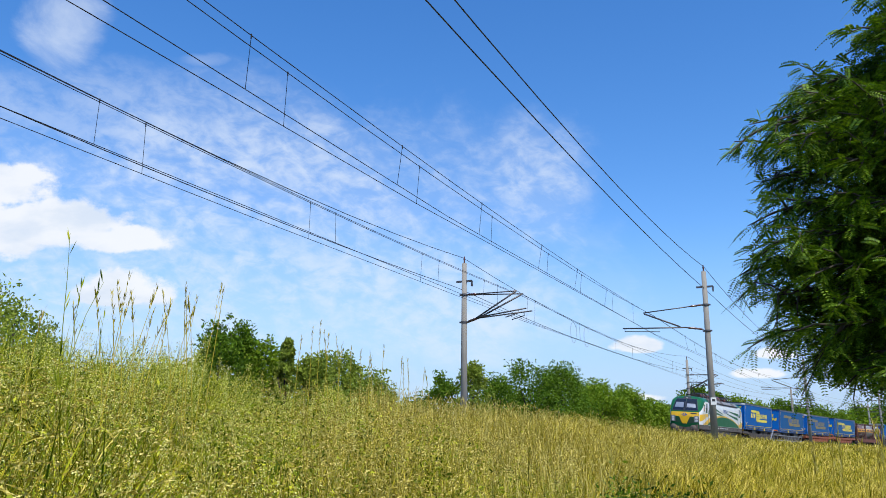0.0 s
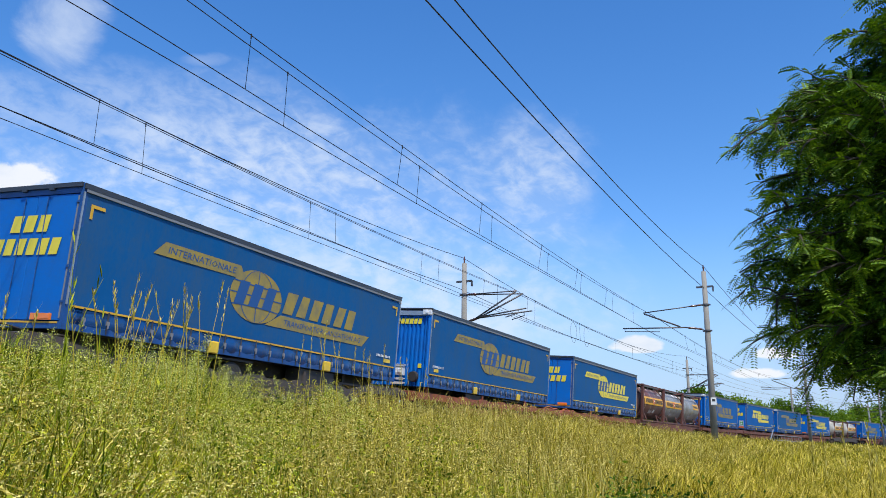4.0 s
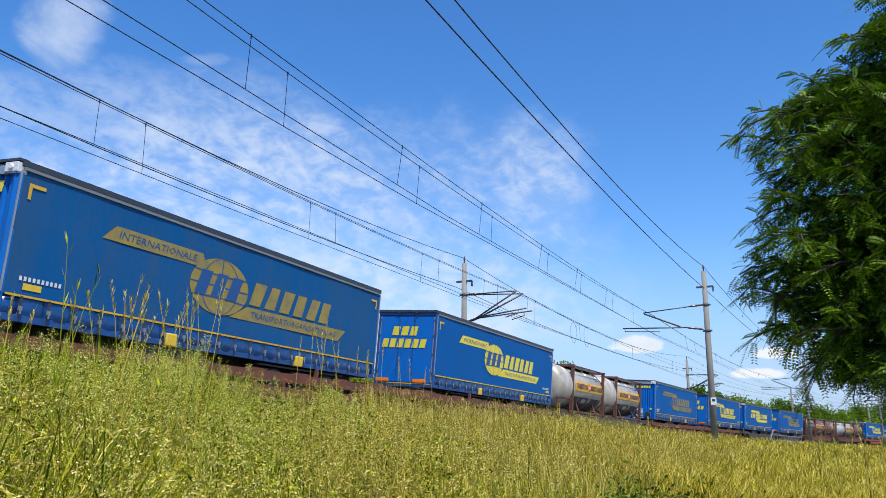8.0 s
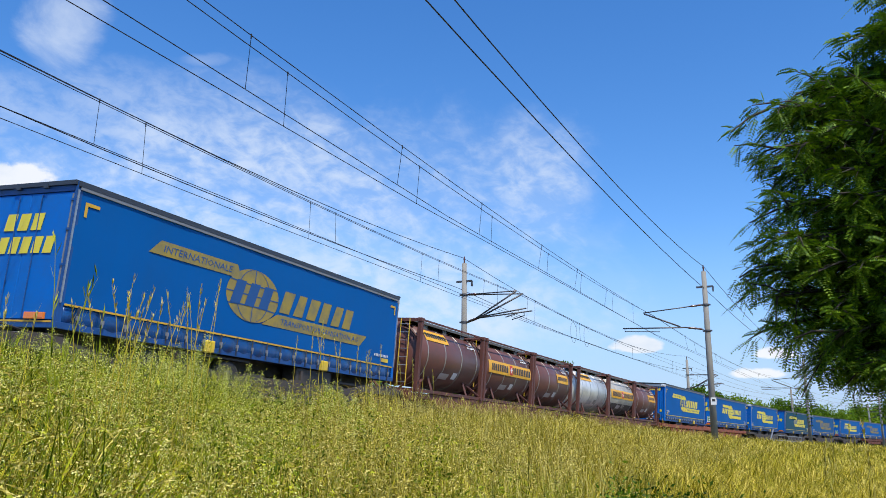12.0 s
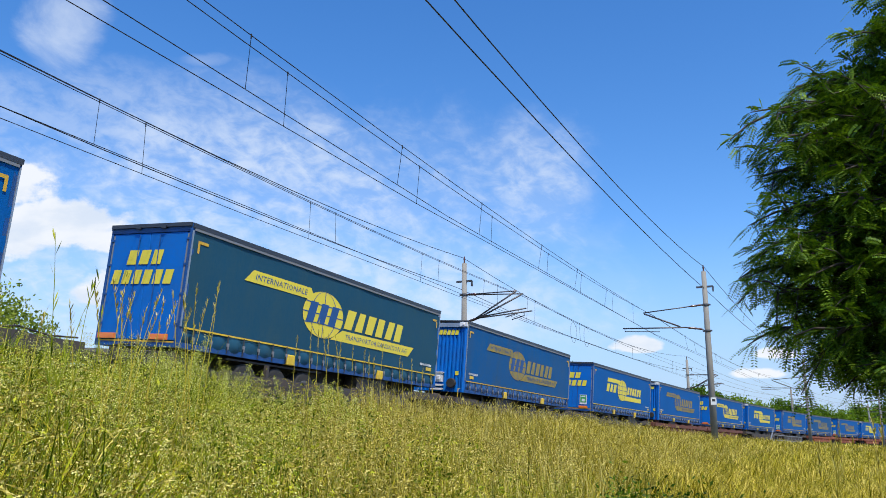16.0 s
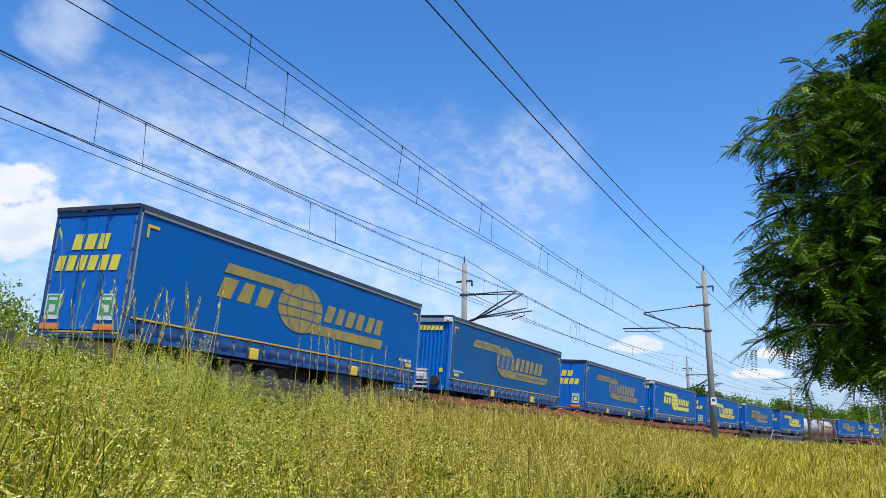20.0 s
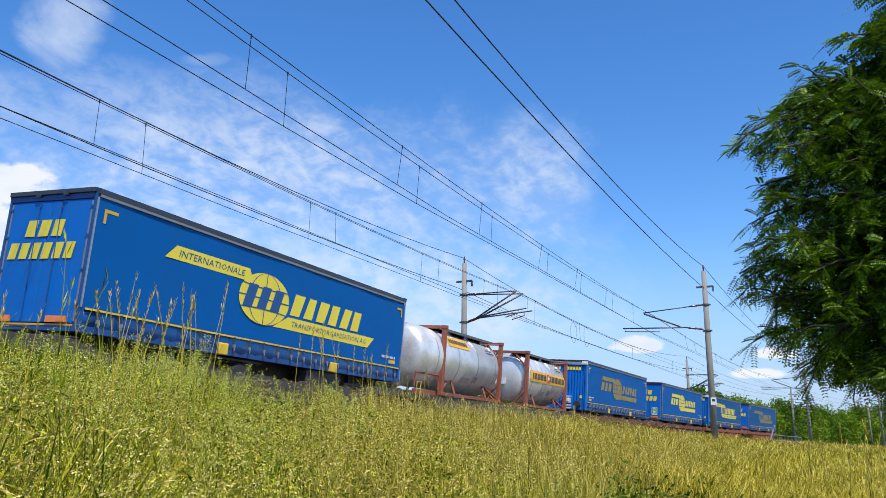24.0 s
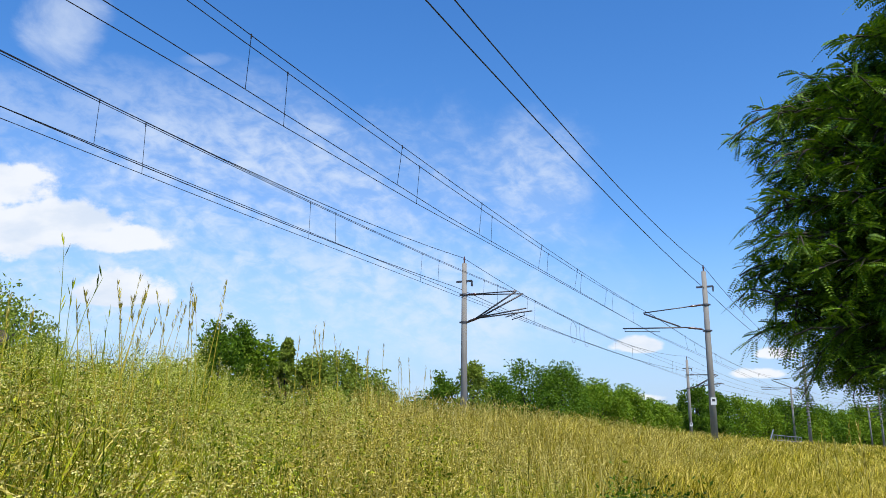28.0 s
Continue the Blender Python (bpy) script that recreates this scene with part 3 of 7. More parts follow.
# ---------------------------------------------------------------- masts and wires
def mast(s, out, top, arms, side_, label, lean=0.0, plate=False):
    """A spun concrete mast; arms: 'twin', 'single' or ''. side_: +1 when the arms reach outwards, -1 towards the curve's centre."""
    foot = line_point(s, out, 0)
    z0 = float(ground_z(foot.x, foot.y)) - 0.1
    ob = tagged(new("catenary_mast"), label, "mast", "masts along the railway")
    th = s / CURVE_R
    ob.matrix_basis = Matrix.Translation((foot.x, foot.y, z0)) @ pose(0, 0, 0, 0, 0, -math.degrees(th)) @ pose(0, 0, 0, lean)
    h = top - z0
    up = lambda z: z - z0
    part("post", ("post", round(h, 2)), lambda: Geo().tube([(0, 0, 0), (0, 0, h * 0.5), (0, 0, h)], [0.20, 0.165, 0.135], 14), "concrete", ob, smooth=True)
    part("pin_insulator", "pin_insulator", lambda: Geo().tube([(0, 0, 0), (0, 0, 0.06), (0, 0, 0.07), (0, 0, 0.2), (0, 0, 0.22), (0, 0, 0.40)], [0.05, 0.05, 0.03, 0.05, 0.06, 0.02], 10), "porcelain", ob, at=(0, 0, h))
    for z in ((8.0, 6.5) if arms else ()):
        part("clamp", "clamp", lambda: Geo().tube([(0, 0, -0.05), (0, 0, 0.05)], 0.19, 12).box(-0.06, 0.06, -0.26, 0.26, -0.04, 0.04), "arm_dark", ob, at=(0, 0, up(z)))
    part("feeder_bracket", "feeder_bracket", lambda: Geo().box(-0.05, 0.05, -0.46, 0.46, -0.05, 0.05).box(-0.05, 0.05, -0.5, -0.42, -0.3, 0.0), "arm_dark", ob, at=(0, 0, up(8.75)) if side_ < 0 else (0, 0, up(9.05)))
    d = side_

    def insul(a, b):
        a, b = Vector(a), Vector(b)
        pts = [a + (b - a) * t for t in (0, 0.1, 0.12, 0.4, 0.42, 0.7, 0.72, 1)]
        return Geo().tube(pts, [0.03, 0.03, 0.065, 0.05, 0.065, 0.05, 0.065, 0.03], 8)

    def arm(x):
        z1, z2 = up(8.0), up(6.5)
        yt = 2.95 * d
        sets = [("stay_insulator", "porcelain", insul((0, 0.2 * d, z1), (x * 0.25, 0.75 * d, z1 - 0.02))),
                ("top_stay", "arm_dark", Geo().tube([(x * 0.25, 0.75 * d, z1 - 0.02), (x, yt + 0.3 * d, z1 - 0.10)], 0.034, 7)),
                ("strut_insulator", "porcelain", insul((0, 0.2 * d, z2), (x * 0.2, 0.75 * d, z2 + 0.16))),
                ("strut", "arm_dark", Geo().tube([(x * 0.2, 0.75 * d, z2 + 0.16), (x, yt + 0.25 * d, z1 - 0.12)], 0.046, 8)),
                ("registration_tube", "arm_dark", Geo().tube([(x * 0.25, 0.85 * d, z2 + 0.20), (x, 3.75 * d, z2 + 0.45)], 0.038, 7)),
                ("steady_arm", "arm_dark", Geo().tube([(x * 0.9, 3.3 * d, z2 + 0.40), (x, 3.3 * d, z2 + 0.22), (x, 2.6 * d, z2 + 0.05)], 0.026, 6))]
        for n_, mt, g in sets:
            part(n_, (n_, d, x, round(z0, 2)), lambda g=g: g, mt, ob, smooth=True)

    if arms == "twin":
        for x in (-0.45, 0.45):
            arm(x)
    elif arms == "flat":
        z1, z2 = up(8.02), up(6.6)
        for n_, mt, g in [("stay_insulator", "porcelain", insul((0, 0.2 * d, z1), (0, 0.95 * d, z1 - 0.06))),
                          ("top_stay", "arm_dark", Geo().tube([(0, 0.95 * d, z1 - 0.06), (0, 3.6 * d, z1 - 0.26)], 0.034, 7)),
                          ("brace", "arm_dark", Geo().tube([(0, 1.5 * d, z2 + 0.22), (0, 3.55 * d, z1 - 0.32)], 0.046, 8)),
                          ("strut_insulator", "porcelain", insul((0, 0.2 * d, z2), (0, 1.2 * d, z2 + 0.16))),
                          ("registration_tube", "arm_dark", Geo().tube([(0, 1.2 * d, z2 + 0.16), (0, 4.85 * d, z2 + 0.30)], 0.040, 7)),
                          ("steady_arm", "arm_dark", Geo().tube([(0.05, 4.75 * d, z2 + 0.30), (0.05, 4.75 * d, z2 + 0.12), (0.05, 2.7 * d, z2 + 0.0)], 0.026, 6))]:
            part(n_, (n_, "flat", d, round(z0, 2)), lambda g=g: g, mt, ob, smooth=True)
    if plate:
        part("number_plate", "mast_plate", lambda: Geo().box(-0.16, 0.16, -0.205, -0.19, -0.2, 0.2), "white", ob, "small white plate with dark bars", at=pose(0, 0, up(2.55), 0, 0, -60))
        part("number_bars", "mast_bars", lambda: Geo().box(-0.09, 0.09, -0.212, -0.207, -0.02, 0.12), "ink", ob, at=pose(0, 0, up(2.55), 0, 0, -60))
    return ob


MAST_TEXT = "grey concrete railway mast with insulated steel wire arms"
mast(40.2, 4.2, 9.75, "twin", -1, "grey concrete railway mast with two pairs of insulated wire arms", lean=0.0)
mast(94.8, 4.9, 9.7, "twin", -1, MAST_TEXT, plate=True)
mast(147.0, 5.2, 9.6, "twin", -1, MAST_TEXT)
mast(-13.5, 4.3, 9.7, "twin", -1, MAST_TEXT)
mast(48.7, -7.11, 9.95, "flat", 1, "grey concrete railway mast with long level wire arms", plate=True)
mast(102.8, -6.05, 10.0, "flat", 1, MAST_TEXT)
mast(-6.0, -6.6, 9.9, "flat", 1, MAST_TEXT)
mast(156.0, -6.1, 9.9, "flat", 1, MAST_TEXT)
mast(200.0, 5.0, 9.6, "twin", -1, MAST_TEXT)
mast(210.0, -6.1, 9.9, "flat", 1, MAST_TEXT)


def wire(name, pts, label, sag=0.0, r=0.009, parent=None):
    """A wire through supports given as (s, out, height), hanging a little between them."""
    out = []
    for (s0, a0, z0), (s1, a1, z1) in zip(pts, pts[1:]):
        p, q = line_point(s0, a0, z0), line_point(s1, a1, z1)
        n = max(2, int((q - p).length / 4))
        for i in range(n):
            t = i / n
            w = p.lerp(q, t)
            w.z -= 4 * sag * t * (1 - t)
            out.append(w)
    out.append(line_point(*pts[-1]))
    ob = lone(name, Geo().tube(out, r, 5), "wire", label, "wire", smooth=True)
    if parent:
        ob.parent = parent
        del ob["category"]
    return ob


def catenary(low, high, label, sag, drops):
    """A contact wire, its carrying wire and the droppers between them."""
    top = tagged(new("overhead_line"), label, "overhead line", "overhead lines")
    wire("contact_wire", low, "", 0.0, 0.009, top)
    wire("carrying_wire", high, "", sag, 0.009, top)

    def at(pts, s, sag):
        for (s0, a0, z0), (s1, a1, z1) in zip(pts, pts[1:]):
            if s0 <= s <= s1:
                t = (s - s0) / (s1 - s0)
                p = line_point(s0, a0, z0).lerp(line_point(s1, a1, z1), t)
                p.z -= 4 * sag * t * (1 - t)
                return p
    for s in drops:
        s0, s1 = s if isinstance(s, tuple) else (s, s)
        a, b = at(low, s0, 0), at(high, s1, sag)
        if a and b:
            g = Geo().tube([a, b], 0.006, 5)
            g.tube([b - Vector((0, 0, 0.06)), b + Vector((0, 0, 0.03))], 0.014, 5)
            ob = new("dropper", to_mesh("dropper", g, "wire"))
            ob.parent = top


LINE_TEXT = "dark overhead contact wire hung from a carrying wire"
catenary([(-13.5, 1.06, 5.78), (40.2, 0.22, 6.20), (94.8, 1.45, 6.24), (147, 1.0, 6.3), (200, 1.0, 6.3)],
         [(-13.5, 0.71, 7.44), (40.2, 0.27, 7.48), (94.8, 1.2, 7.40), (147, 1.0, 7.6), (200, 1.0, 7.6)], LINE_TEXT, 0.58,
         [-6, 4.5, (11.73, 11.6), (21.04, 20.83), (28.49, 28.49), 35, (40.33, 40.58), 47, 55, 64, 73, 82, 90, 104, 116, 128, 138])
catenary([(-13.5, 1.68, 5.84), (18.0, 0.82, 6.18), (40.2, 0.66, 6.31), (94.8, 2.0, 6.64)],
         [(-13.5, 0.96, 7.46), (40.2, 0.75, 7.64), (94.8, 1.8, 8.1)], LINE_TEXT, 0.52,
         [-4, 5, (13.89, 13.25), (20.78, 20.02), (28.3, 27.83), 34.5, (40.33, 40.76), 49, 61, 74])
catenary([(-6, -4.05, 5.98), (20, -4.32, 6.16), (48.7, -4.42, 6.24), (102.8, -3.1, 6.5), (156, -3.3, 6.4), (210, -3.3, 6.4)],
         [(-6, -4.15, 7.29), (48.7, -4.27, 7.43), (102.8, -3.1, 7.8), (156, -3.3, 7.8), (210, -3.3, 7.8)], LINE_TEXT, 0.57,
         [2, (10.94, 10.52), (16.92, 16.2), (22.2, 21.19), (27.51, 26.79), (31.87, 31.41), (36.43, 36.35), 42, 56, 66, 76, 88, 112, 130, 144])
catenary([(-6, -3.3, 5.98), (18.5, -4.06, 6.16), (48.7, -4.20, 6.42), (102.8, -2.6, 7.0)],
         [(-6, -3.65, 7.55), (48.7, -4.05, 7.60), (102.8, -2.6, 8.2)], LINE_TEXT, 0.69,
         [3.5, (12.69, 12.18), (18.58, 17.89), (23.65, 22.91), (29.07, 28.56), (33.38, 33.12), (38.59, 38.78), 60, 70])
wire("feeder_wire", [(-13.5, 3.99, 10.2), (40.2, 4.28, 10.08), (94.8, 4.9, 10.1), (147, 5.2, 10.0), (200, 5, 10.0)], "dark feeder wire along the mast tops", 1.3, 0.015)
wire("feeder_wire", [(-13.5, 4.57, 8.34), (40.2, 4.68, 8.46), (94.8, 5.3, 8.5), (147, 5.6, 8.5)], "dark feeder wire on the mast brackets", 0.65, 0.015)
wire("feeder_wire", [(-6, -6.2, 9.64), (48.7, -7.13, 10.25), (102.8, -6.05, 10.5), (156, -6.1, 10.3)], "dark feeder wire along the mast tops", 1.15, 0.017)
wire("feeder_wire", [(-6, -6.07, 8.70), (48.7, -7.08, 8.98), (102.8, -6.1, 9.4), (156, -6.1, 9.1)], "dark feeder wire on the mast brackets", 0.62, 0.017)


def loop_wire(s, out, z, w):
    pts = [line_point(s + w * math.cos(a), out, z + 0.62 * math.sin(a) - 0.1) for a in np.linspace(0.6, 5.6, 18)]
    lone("jumper_loop", Geo().tube(pts, 0.008, 5), "wire", "dark jumper cable hanging in a loop", "cable", smooth=True)


loop_wire(48.0, 0.6, 6.85, 0.55)
loop_wire(49.6, 0.3, 6.75, 0.5)


def railing():
    """Steel hand rail of the small bridge in the bend."""
    ob = tagged(new("bridge_railing"), "grey steel railing on a concrete bridge edge", "railing")
    ob.location = line_point(84, -6.2, 0)
    o = ob.location
    rel = lambda s, z: line_point(s, -6.2, z) - o
    part("edge_beam", "edge_beam", lambda: Geo().tube([rel(80, 0.12), rel(96, 0.12)], 0.22, 4), "concrete", ob)
    for z in (0.75, 1.2):
        part("hand_rail", ("hand_rail", z), lambda: Geo().tube([rel(80, z), rel(88, z), rel(96, z)], 0.04, 6), "galvanised", ob)
    for i in range(9):
        part("upright", ("upright", i), lambda: Geo().tube([rel(80 + 2 * i, 0.1), rel(80 + 2 * i, 1.2)], 0.03, 6), "galvanised", ob)
    part("end_brace", "end_brace", lambda: Geo().tube([rel(77.5, 0.5), rel(80, 1.65)], 0.06, 6), "galvanised", ob)


railing()

# ---------------------------------------------------------------- semi-trailers
HALF, LEN = 1.275, 13.65
SKIN = -HALF - 0.0115


def slab(x0, x1, z0, z1, slant=0.0):
    return [(x0, z0), (x1, z0), (x1 + slant, z1), (x0 + slant, z1)]


def oval(cx, cz, rx, rz, n=36):
    return [(cx + rx * math.cos(a), cz + rz * math.sin(a)) for a in np.linspace(0, 2 * np.pi, n, endpoint=False)]


def word_bars(x0, x1, z0, z1, n, slant=0.1, fill=0.84):
    """A word drawn as plain slanted bars, one for a letter."""
    g, w = Geo(), (x1 - x0) / n
    for i in range(n):
        a = x0 + i * w
        if fill < 0.7:
            g.flat(slab(a, a + w * fill, z0, z1, slant), 0)
        else:
            g.flat([(a, z0), (a + w * 0.70, z0), (a + w * (0.76 - 0.1 * (i % 2)) + slant, z1), (a + w * (0.1 if i % 3 == 1 else 0.0) + slant, z1)], 0)
    return g


def words(text, x0, x1, z0, height):
    """Flat lettering on a side wall, between x0 and x1 with its foot at z0."""
    cu = bpy.data.curves.new("lettering", "FONT")
    cu.body, cu.resolution_u, cu.fill_mode = text, 1, "FRONT"
    ob = bpy.data.objects.new("lettering", cu)
    me = bpy.data.meshes.new_from_object(ob)
    co = [v.co for v in me.vertices]
    lo, hi, top = min(c.x for c in co), max(c.x for c in co), max(c.y for c in co)
    g = Geo()
    g.v = [(x0 + (c.x - lo) / (hi - lo) * (x1 - x0) + 0.18 * height * c.y / top, 0, z0 + c.y / top * height) for c in co]
    g.f = [tuple(p.vertices) for p in me.polygons]
    bpy.data.objects.remove(ob)
    bpy.data.curves.remove(cu)
    bpy.data.meshes.remove(me)
    return g


def globe_lines(cx, cz, rx, rz):
    """Meridians and parallels of a globe sign."""
    g, t = Geo(), 0.016
    for k in (-0.62, 0.0, 0.62):
        pts = [(cx + k * rx * math.cos(a), cz + rz * math.sin(a)) for a in np.linspace(-1.5, 1.5, 14)]
        for p, q in zip(pts, pts[1:]):
            g.flat([(p[0] - t, p[1]), (p[0] + t, p[1]), (q[0] + t, q[1]), (q[0] - t, q[1])], 0)
    for k in (-0.45, 0.0, 0.45):
        w = rx * math.sqrt(1 - k * k)
        pts = [(cx + w * u, cz + k * rz * (1 - 0.12 * (1 - u * u))) for u in np.linspace(-1, 1, 9)]
        for p, q in zip(pts, pts[1:]):
            g.flat([(p[0], p[1] - t), (q[0], q[1] - t), (q[0], q[1] + t), (p[0], p[1] + t)], 0)
    return g


def curtain_geo(seed):
    """A tarpaulin side with slight pulls and folds."""
    rnd = random.Random(seed)
    g, nx, nz = Geo(), 56, 8
    ph = [rnd.uniform(0, 6.28) for _ in range(4)]
    fold = rnd.choice((0.0, 0.0, 0.012, 0.02))
    for j in range(nz + 1):
        z = 1.86 + (4.17 - 1.86) * j / nz
        for i in range(nx + 1):
            x = -LEN / 2 + 0.03 + (LEN - 0.06) * i / nx
            e = min(i, nx - i) / nx
            w = 0.005 * math.sin(x * 1.9 + ph[0]) + 0.004 * math.sin(z * 4 + x * 0.7 + ph[1])
            w += fold * math.exp(-e * 22) * math.sin(z * 9 + i * 0.9 + ph[2])
            g.v.append((x, -w, z))
    for j in range(nz):
        for i in range(nx):
            a = j * (nx + 1) + i
            g.f.append((a, a + 1, a + nx + 2, a + nx + 1))
    return g


def skirt_geo():
    """The lower hem of the curtain, pulled into a pocket between each two straps."""
    g, nx = Geo(), 21 * 6
    rows = ((1.87, 0.0), (1.78, 0.5), (1.66, 1.0), (1.54, 0.8), (1.45, 0.1))
    for z, k in rows:
        for i in range(nx + 1):
            x = -LEN / 2 + 0.45 + 0.607 * i / 6
            b = math.sin(math.pi * (i % 6) / 6)
            g.v.append((x, 0.03 - k * 0.075 * b * (0.7 + 0.6 * ((i // 6 * 7) % 5) / 4), z - 0.03 * b * (z < 1.5)))
    n = nx + 1
    for j in range(len(rows) - 1):
        g.f += [(j * n + i, (j + 1) * n + i, (j + 1) * n + i + 1, j * n + i + 1) for i in range(nx)]
    g.box(-LEN / 2 + 0.1, -LEN / 2 + 0.45, 0.02, 0.05, 1.42, 1.87)
    return g.box(-LEN / 2 + 0.45 + 0.607 * 21, LEN / 2 - 0.1, 0.02, 0.05, 1.42, 1.87)


def near_sign(name, key, geo, mat, ob, lift=0.0):
    """A painted shape on both long sides; the far one is turned round."""
    part(name, key, lambda: geo(), mat, ob, at=(-LEN / 2, SKIN - lift, 0))
    part(name, key, lambda: geo(), mat, ob, at=pose(LEN / 2, -SKIN + lift, 0, 0, 0, 180))


def trailer(u, lead, logo, paint, curtain, seed, placards=True):
    """lead: 'front' or 'rear', the end that leads in the train. logo 1 or 2. paint: 'logo_yellow' or 'logo_faded'."""
    look_ = {"curtain_clean": "bright blue", "curtain_dull": "dull blue", "curtain_grey": "dirty grey-blue"}[curtain]
    sign = "clean yellow" if paint == "logo_yellow" else "faded golden"
    shape = "globe sign" if logo == 1 else "globe and arrow sign"
    ob = tagged(new("semi_trailer"), f"{look_} curtain-sided semi-trailer with {sign} {shape}", "trailer", "semi-trailers on the train")
    f = 1 if lead == "front" else -1          # local x of the front wall is -f * LEN / 2
    k = seed % 5
    for m in (Matrix.Translation((0, -HALF, 0)), pose(0, HALF, 0, 0, 0, 180)):
        part("curtain", ("curtain", k), lambda: curtain_geo(k), curtain, ob, at=m, smooth=True)
        part("cant_rail", "cant_rail", lambda: Geo().prism([(-0.035, 4.19), (0.10, 4.13), (0.14, 4.31), (-0.03, 4.30)], "x", -LEN / 2, LEN / 2), "rail_dark", ob, at=m)
        part("rail_trim", "rail_trim", lambda: Geo().box(-LEN / 2 + 0.05, LEN / 2 - 0.05, -0.030, -0.018, 4.125, 4.192), "trim_grey", ob, at=m)
        part("side_board", "side_board", skirt_geo, "curtain_grey" if curtain == "curtain_grey" else "skirt_blue", ob, "lower hem of the curtain, pulled in by straps", at=m, smooth=True)
        part("bottom_rail", "bottom_rail", lambda: Geo().prism([(-0.005, 1.40), (0.10, 1.40), (0.10, 1.55), (-0.005, 1.52)], "x", -LEN / 2, LEN / 2), "board_blue", ob, at=m)
    for x in (-LEN / 2 + 0.022, LEN / 2 - 0.022):
        part("edge_strip", "edge_strip", lambda: Geo().box(-0.018, 0.018, -0.024, 0.01, 1.88, 4.12), "alu", ob, "pale metal edge strip", at=(x, -HALF, 0))
    part("floor", "trailer_floor", lambda: Geo().box(-LEN / 2 + 0.1, LEN / 2 - 0.1, -HALF + 0.1, HALF - 0.1, 1.42, 1.5), "chassis", ob)
    part("roof", "trailer_roof", lambda: Geo().prism([(-HALF + 0.1, 4.24), (HALF - 0.1, 4.24), (HALF - 0.1, 4.285), (0, 4.30), (-HALF + 0.1, 4.285)], "x", -LEN / 2 + 0.02, LEN / 2 - 0.02), "roof_sheet", ob)
    # strap row under the tape line
    for i in range(22):
        st = part("strap", "strap", lambda: Geo().box(-0.022, 0.022, -0.050, -0.040, 1.56, 1.86).box(-0.012, 0.012, -0.046, -0.03, 1.42, 1.58), "rail_dark", ob, at=(-LEN / 2 + 0.45 + i * 0.607, -HALF, 0))
        part("buckle", "buckle", lambda: Geo().box(-0.038, 0.038, -0.068, -0.040, 1.60, 1.68).box(-0.016, 0.016, -0.075, -0.06, 1.53, 1.62), "trim_grey", st, "grey metal buckle")
    near_sign("tape_line", "tape_line", lambda: Geo().flat(slab(0.12, LEN - 0.12, 1.845, 1.885), 0), "tape_yellow" if paint == "logo_faded" else "yellow", ob, 0.006)
    for lx in (4.3, 9.3):
        for m in (Matrix.Translation((lx - LEN / 2, -HALF, 0)), pose(LEN / 2 - lx, HALF, 0, 0, 0, 180)):
            part("grapple_pad", "grapple_pad", lambda: Geo().box(-0.17, 0.17, -0.085, 0.08, 1.39, 1.67), "yellow", ob, "yellow crane grapple pad", at=m, bevel=0.02)
    for cx, sg in ((0.22, 1), (LEN - 0.22, -1)):
        near_sign("corner_mark", ("corner_mark", sg), lambda: Geo().flat([(cx, 3.62), (cx + 0.07 * sg, 3.62), (cx + 0.07 * sg, 3.92), (cx, 3.92)][::sg], 0).flat([(cx + 0.07 * sg, 3.85), (cx + 0.36 * sg, 3.85), (cx + 0.36 * sg, 3.92), (cx + 0.07 * sg, 3.92)][::sg], 0), "tape_yellow", ob, 0.004)
    # the sign
    if logo == 1:
        near_sign("sign_bar", "s1a", lambda: Geo().flat([(2.85, 3.38), (6.0, 3.38), (5.6, 3.63), (2.98, 3.63)], 0), paint, ob)
        near_sign("lettering", "s1b", lambda: word_bars(2.68, 4.9, 2.76, 3.27, 3, 0.2), paint, ob)
        near_sign("globe", "s1c", lambda: Geo().flat(oval(6.2, 2.99, 1.08, 0.68), 0), paint, ob, 0.003)
        near_sign("globe_lines", "s1d", lambda: globe_lines(6.2, 2.99, 1.08, 0.68), "logo_blue", ob, 0.008)
        near_sign("lettering", "s1e", lambda: word_bars(7.38, 10.95, 2.80, 3.30, 6, 0.18), paint, ob)
        near_sign("sign_bar", "s1f", lambda: Geo().flat([(6.6, 2.37), (10.9, 2.37), (11.0, 2.66), (7.0, 2.66)], 0), paint, ob)
    else:
        near_sign("sign_arrow", "s2a", lambda: Geo().flat([(2.03, 3.33), (5.2, 3.33), (5.0, 3.65), (2.36, 3.65)], 0), paint, ob)
        near_sign("small_lettering", "s2b", lambda: words("INTERNATIONALE", 2.46, 4.80, 3.415, 0.155), "logo_blue", ob, 0.005)
        near_sign("globe", "s2c", lambda: Geo().flat(oval(5.75, 2.98, 1.07, 0.67), 0), paint, ob, 0.003)
        near_sign("globe_lines", "s2d", lambda: globe_lines(5.75, 2.98, 1.07, 0.67), "logo_blue", ob, 0.008)
        near_sign("lettering", "s2e", lambda: word_bars(4.85, 6.55, 2.70, 3.30, 3, 0.2, 0.66), "logo_blue", ob, 0.012)
        near_sign("lettering", "s2f", lambda: word_bars(6.9, 10.75, 2.74, 3.34, 6, 0.2), paint, ob)
        near_sign("sign_arrow", "s2g", lambda: Geo().flat([(6.2, 2.33), (11.25, 2.33), (11.65, 2.67), (6.85, 2.67)], 0), paint, ob)
        near_sign("small_lettering", "s2h", lambda: words("TRANSPORTORGANISATION AG", 7.0, 11.1, 2.425, 0.155), "logo_blue", ob, 0.005)
    cx = 0.35 if f > 0 else 12.25
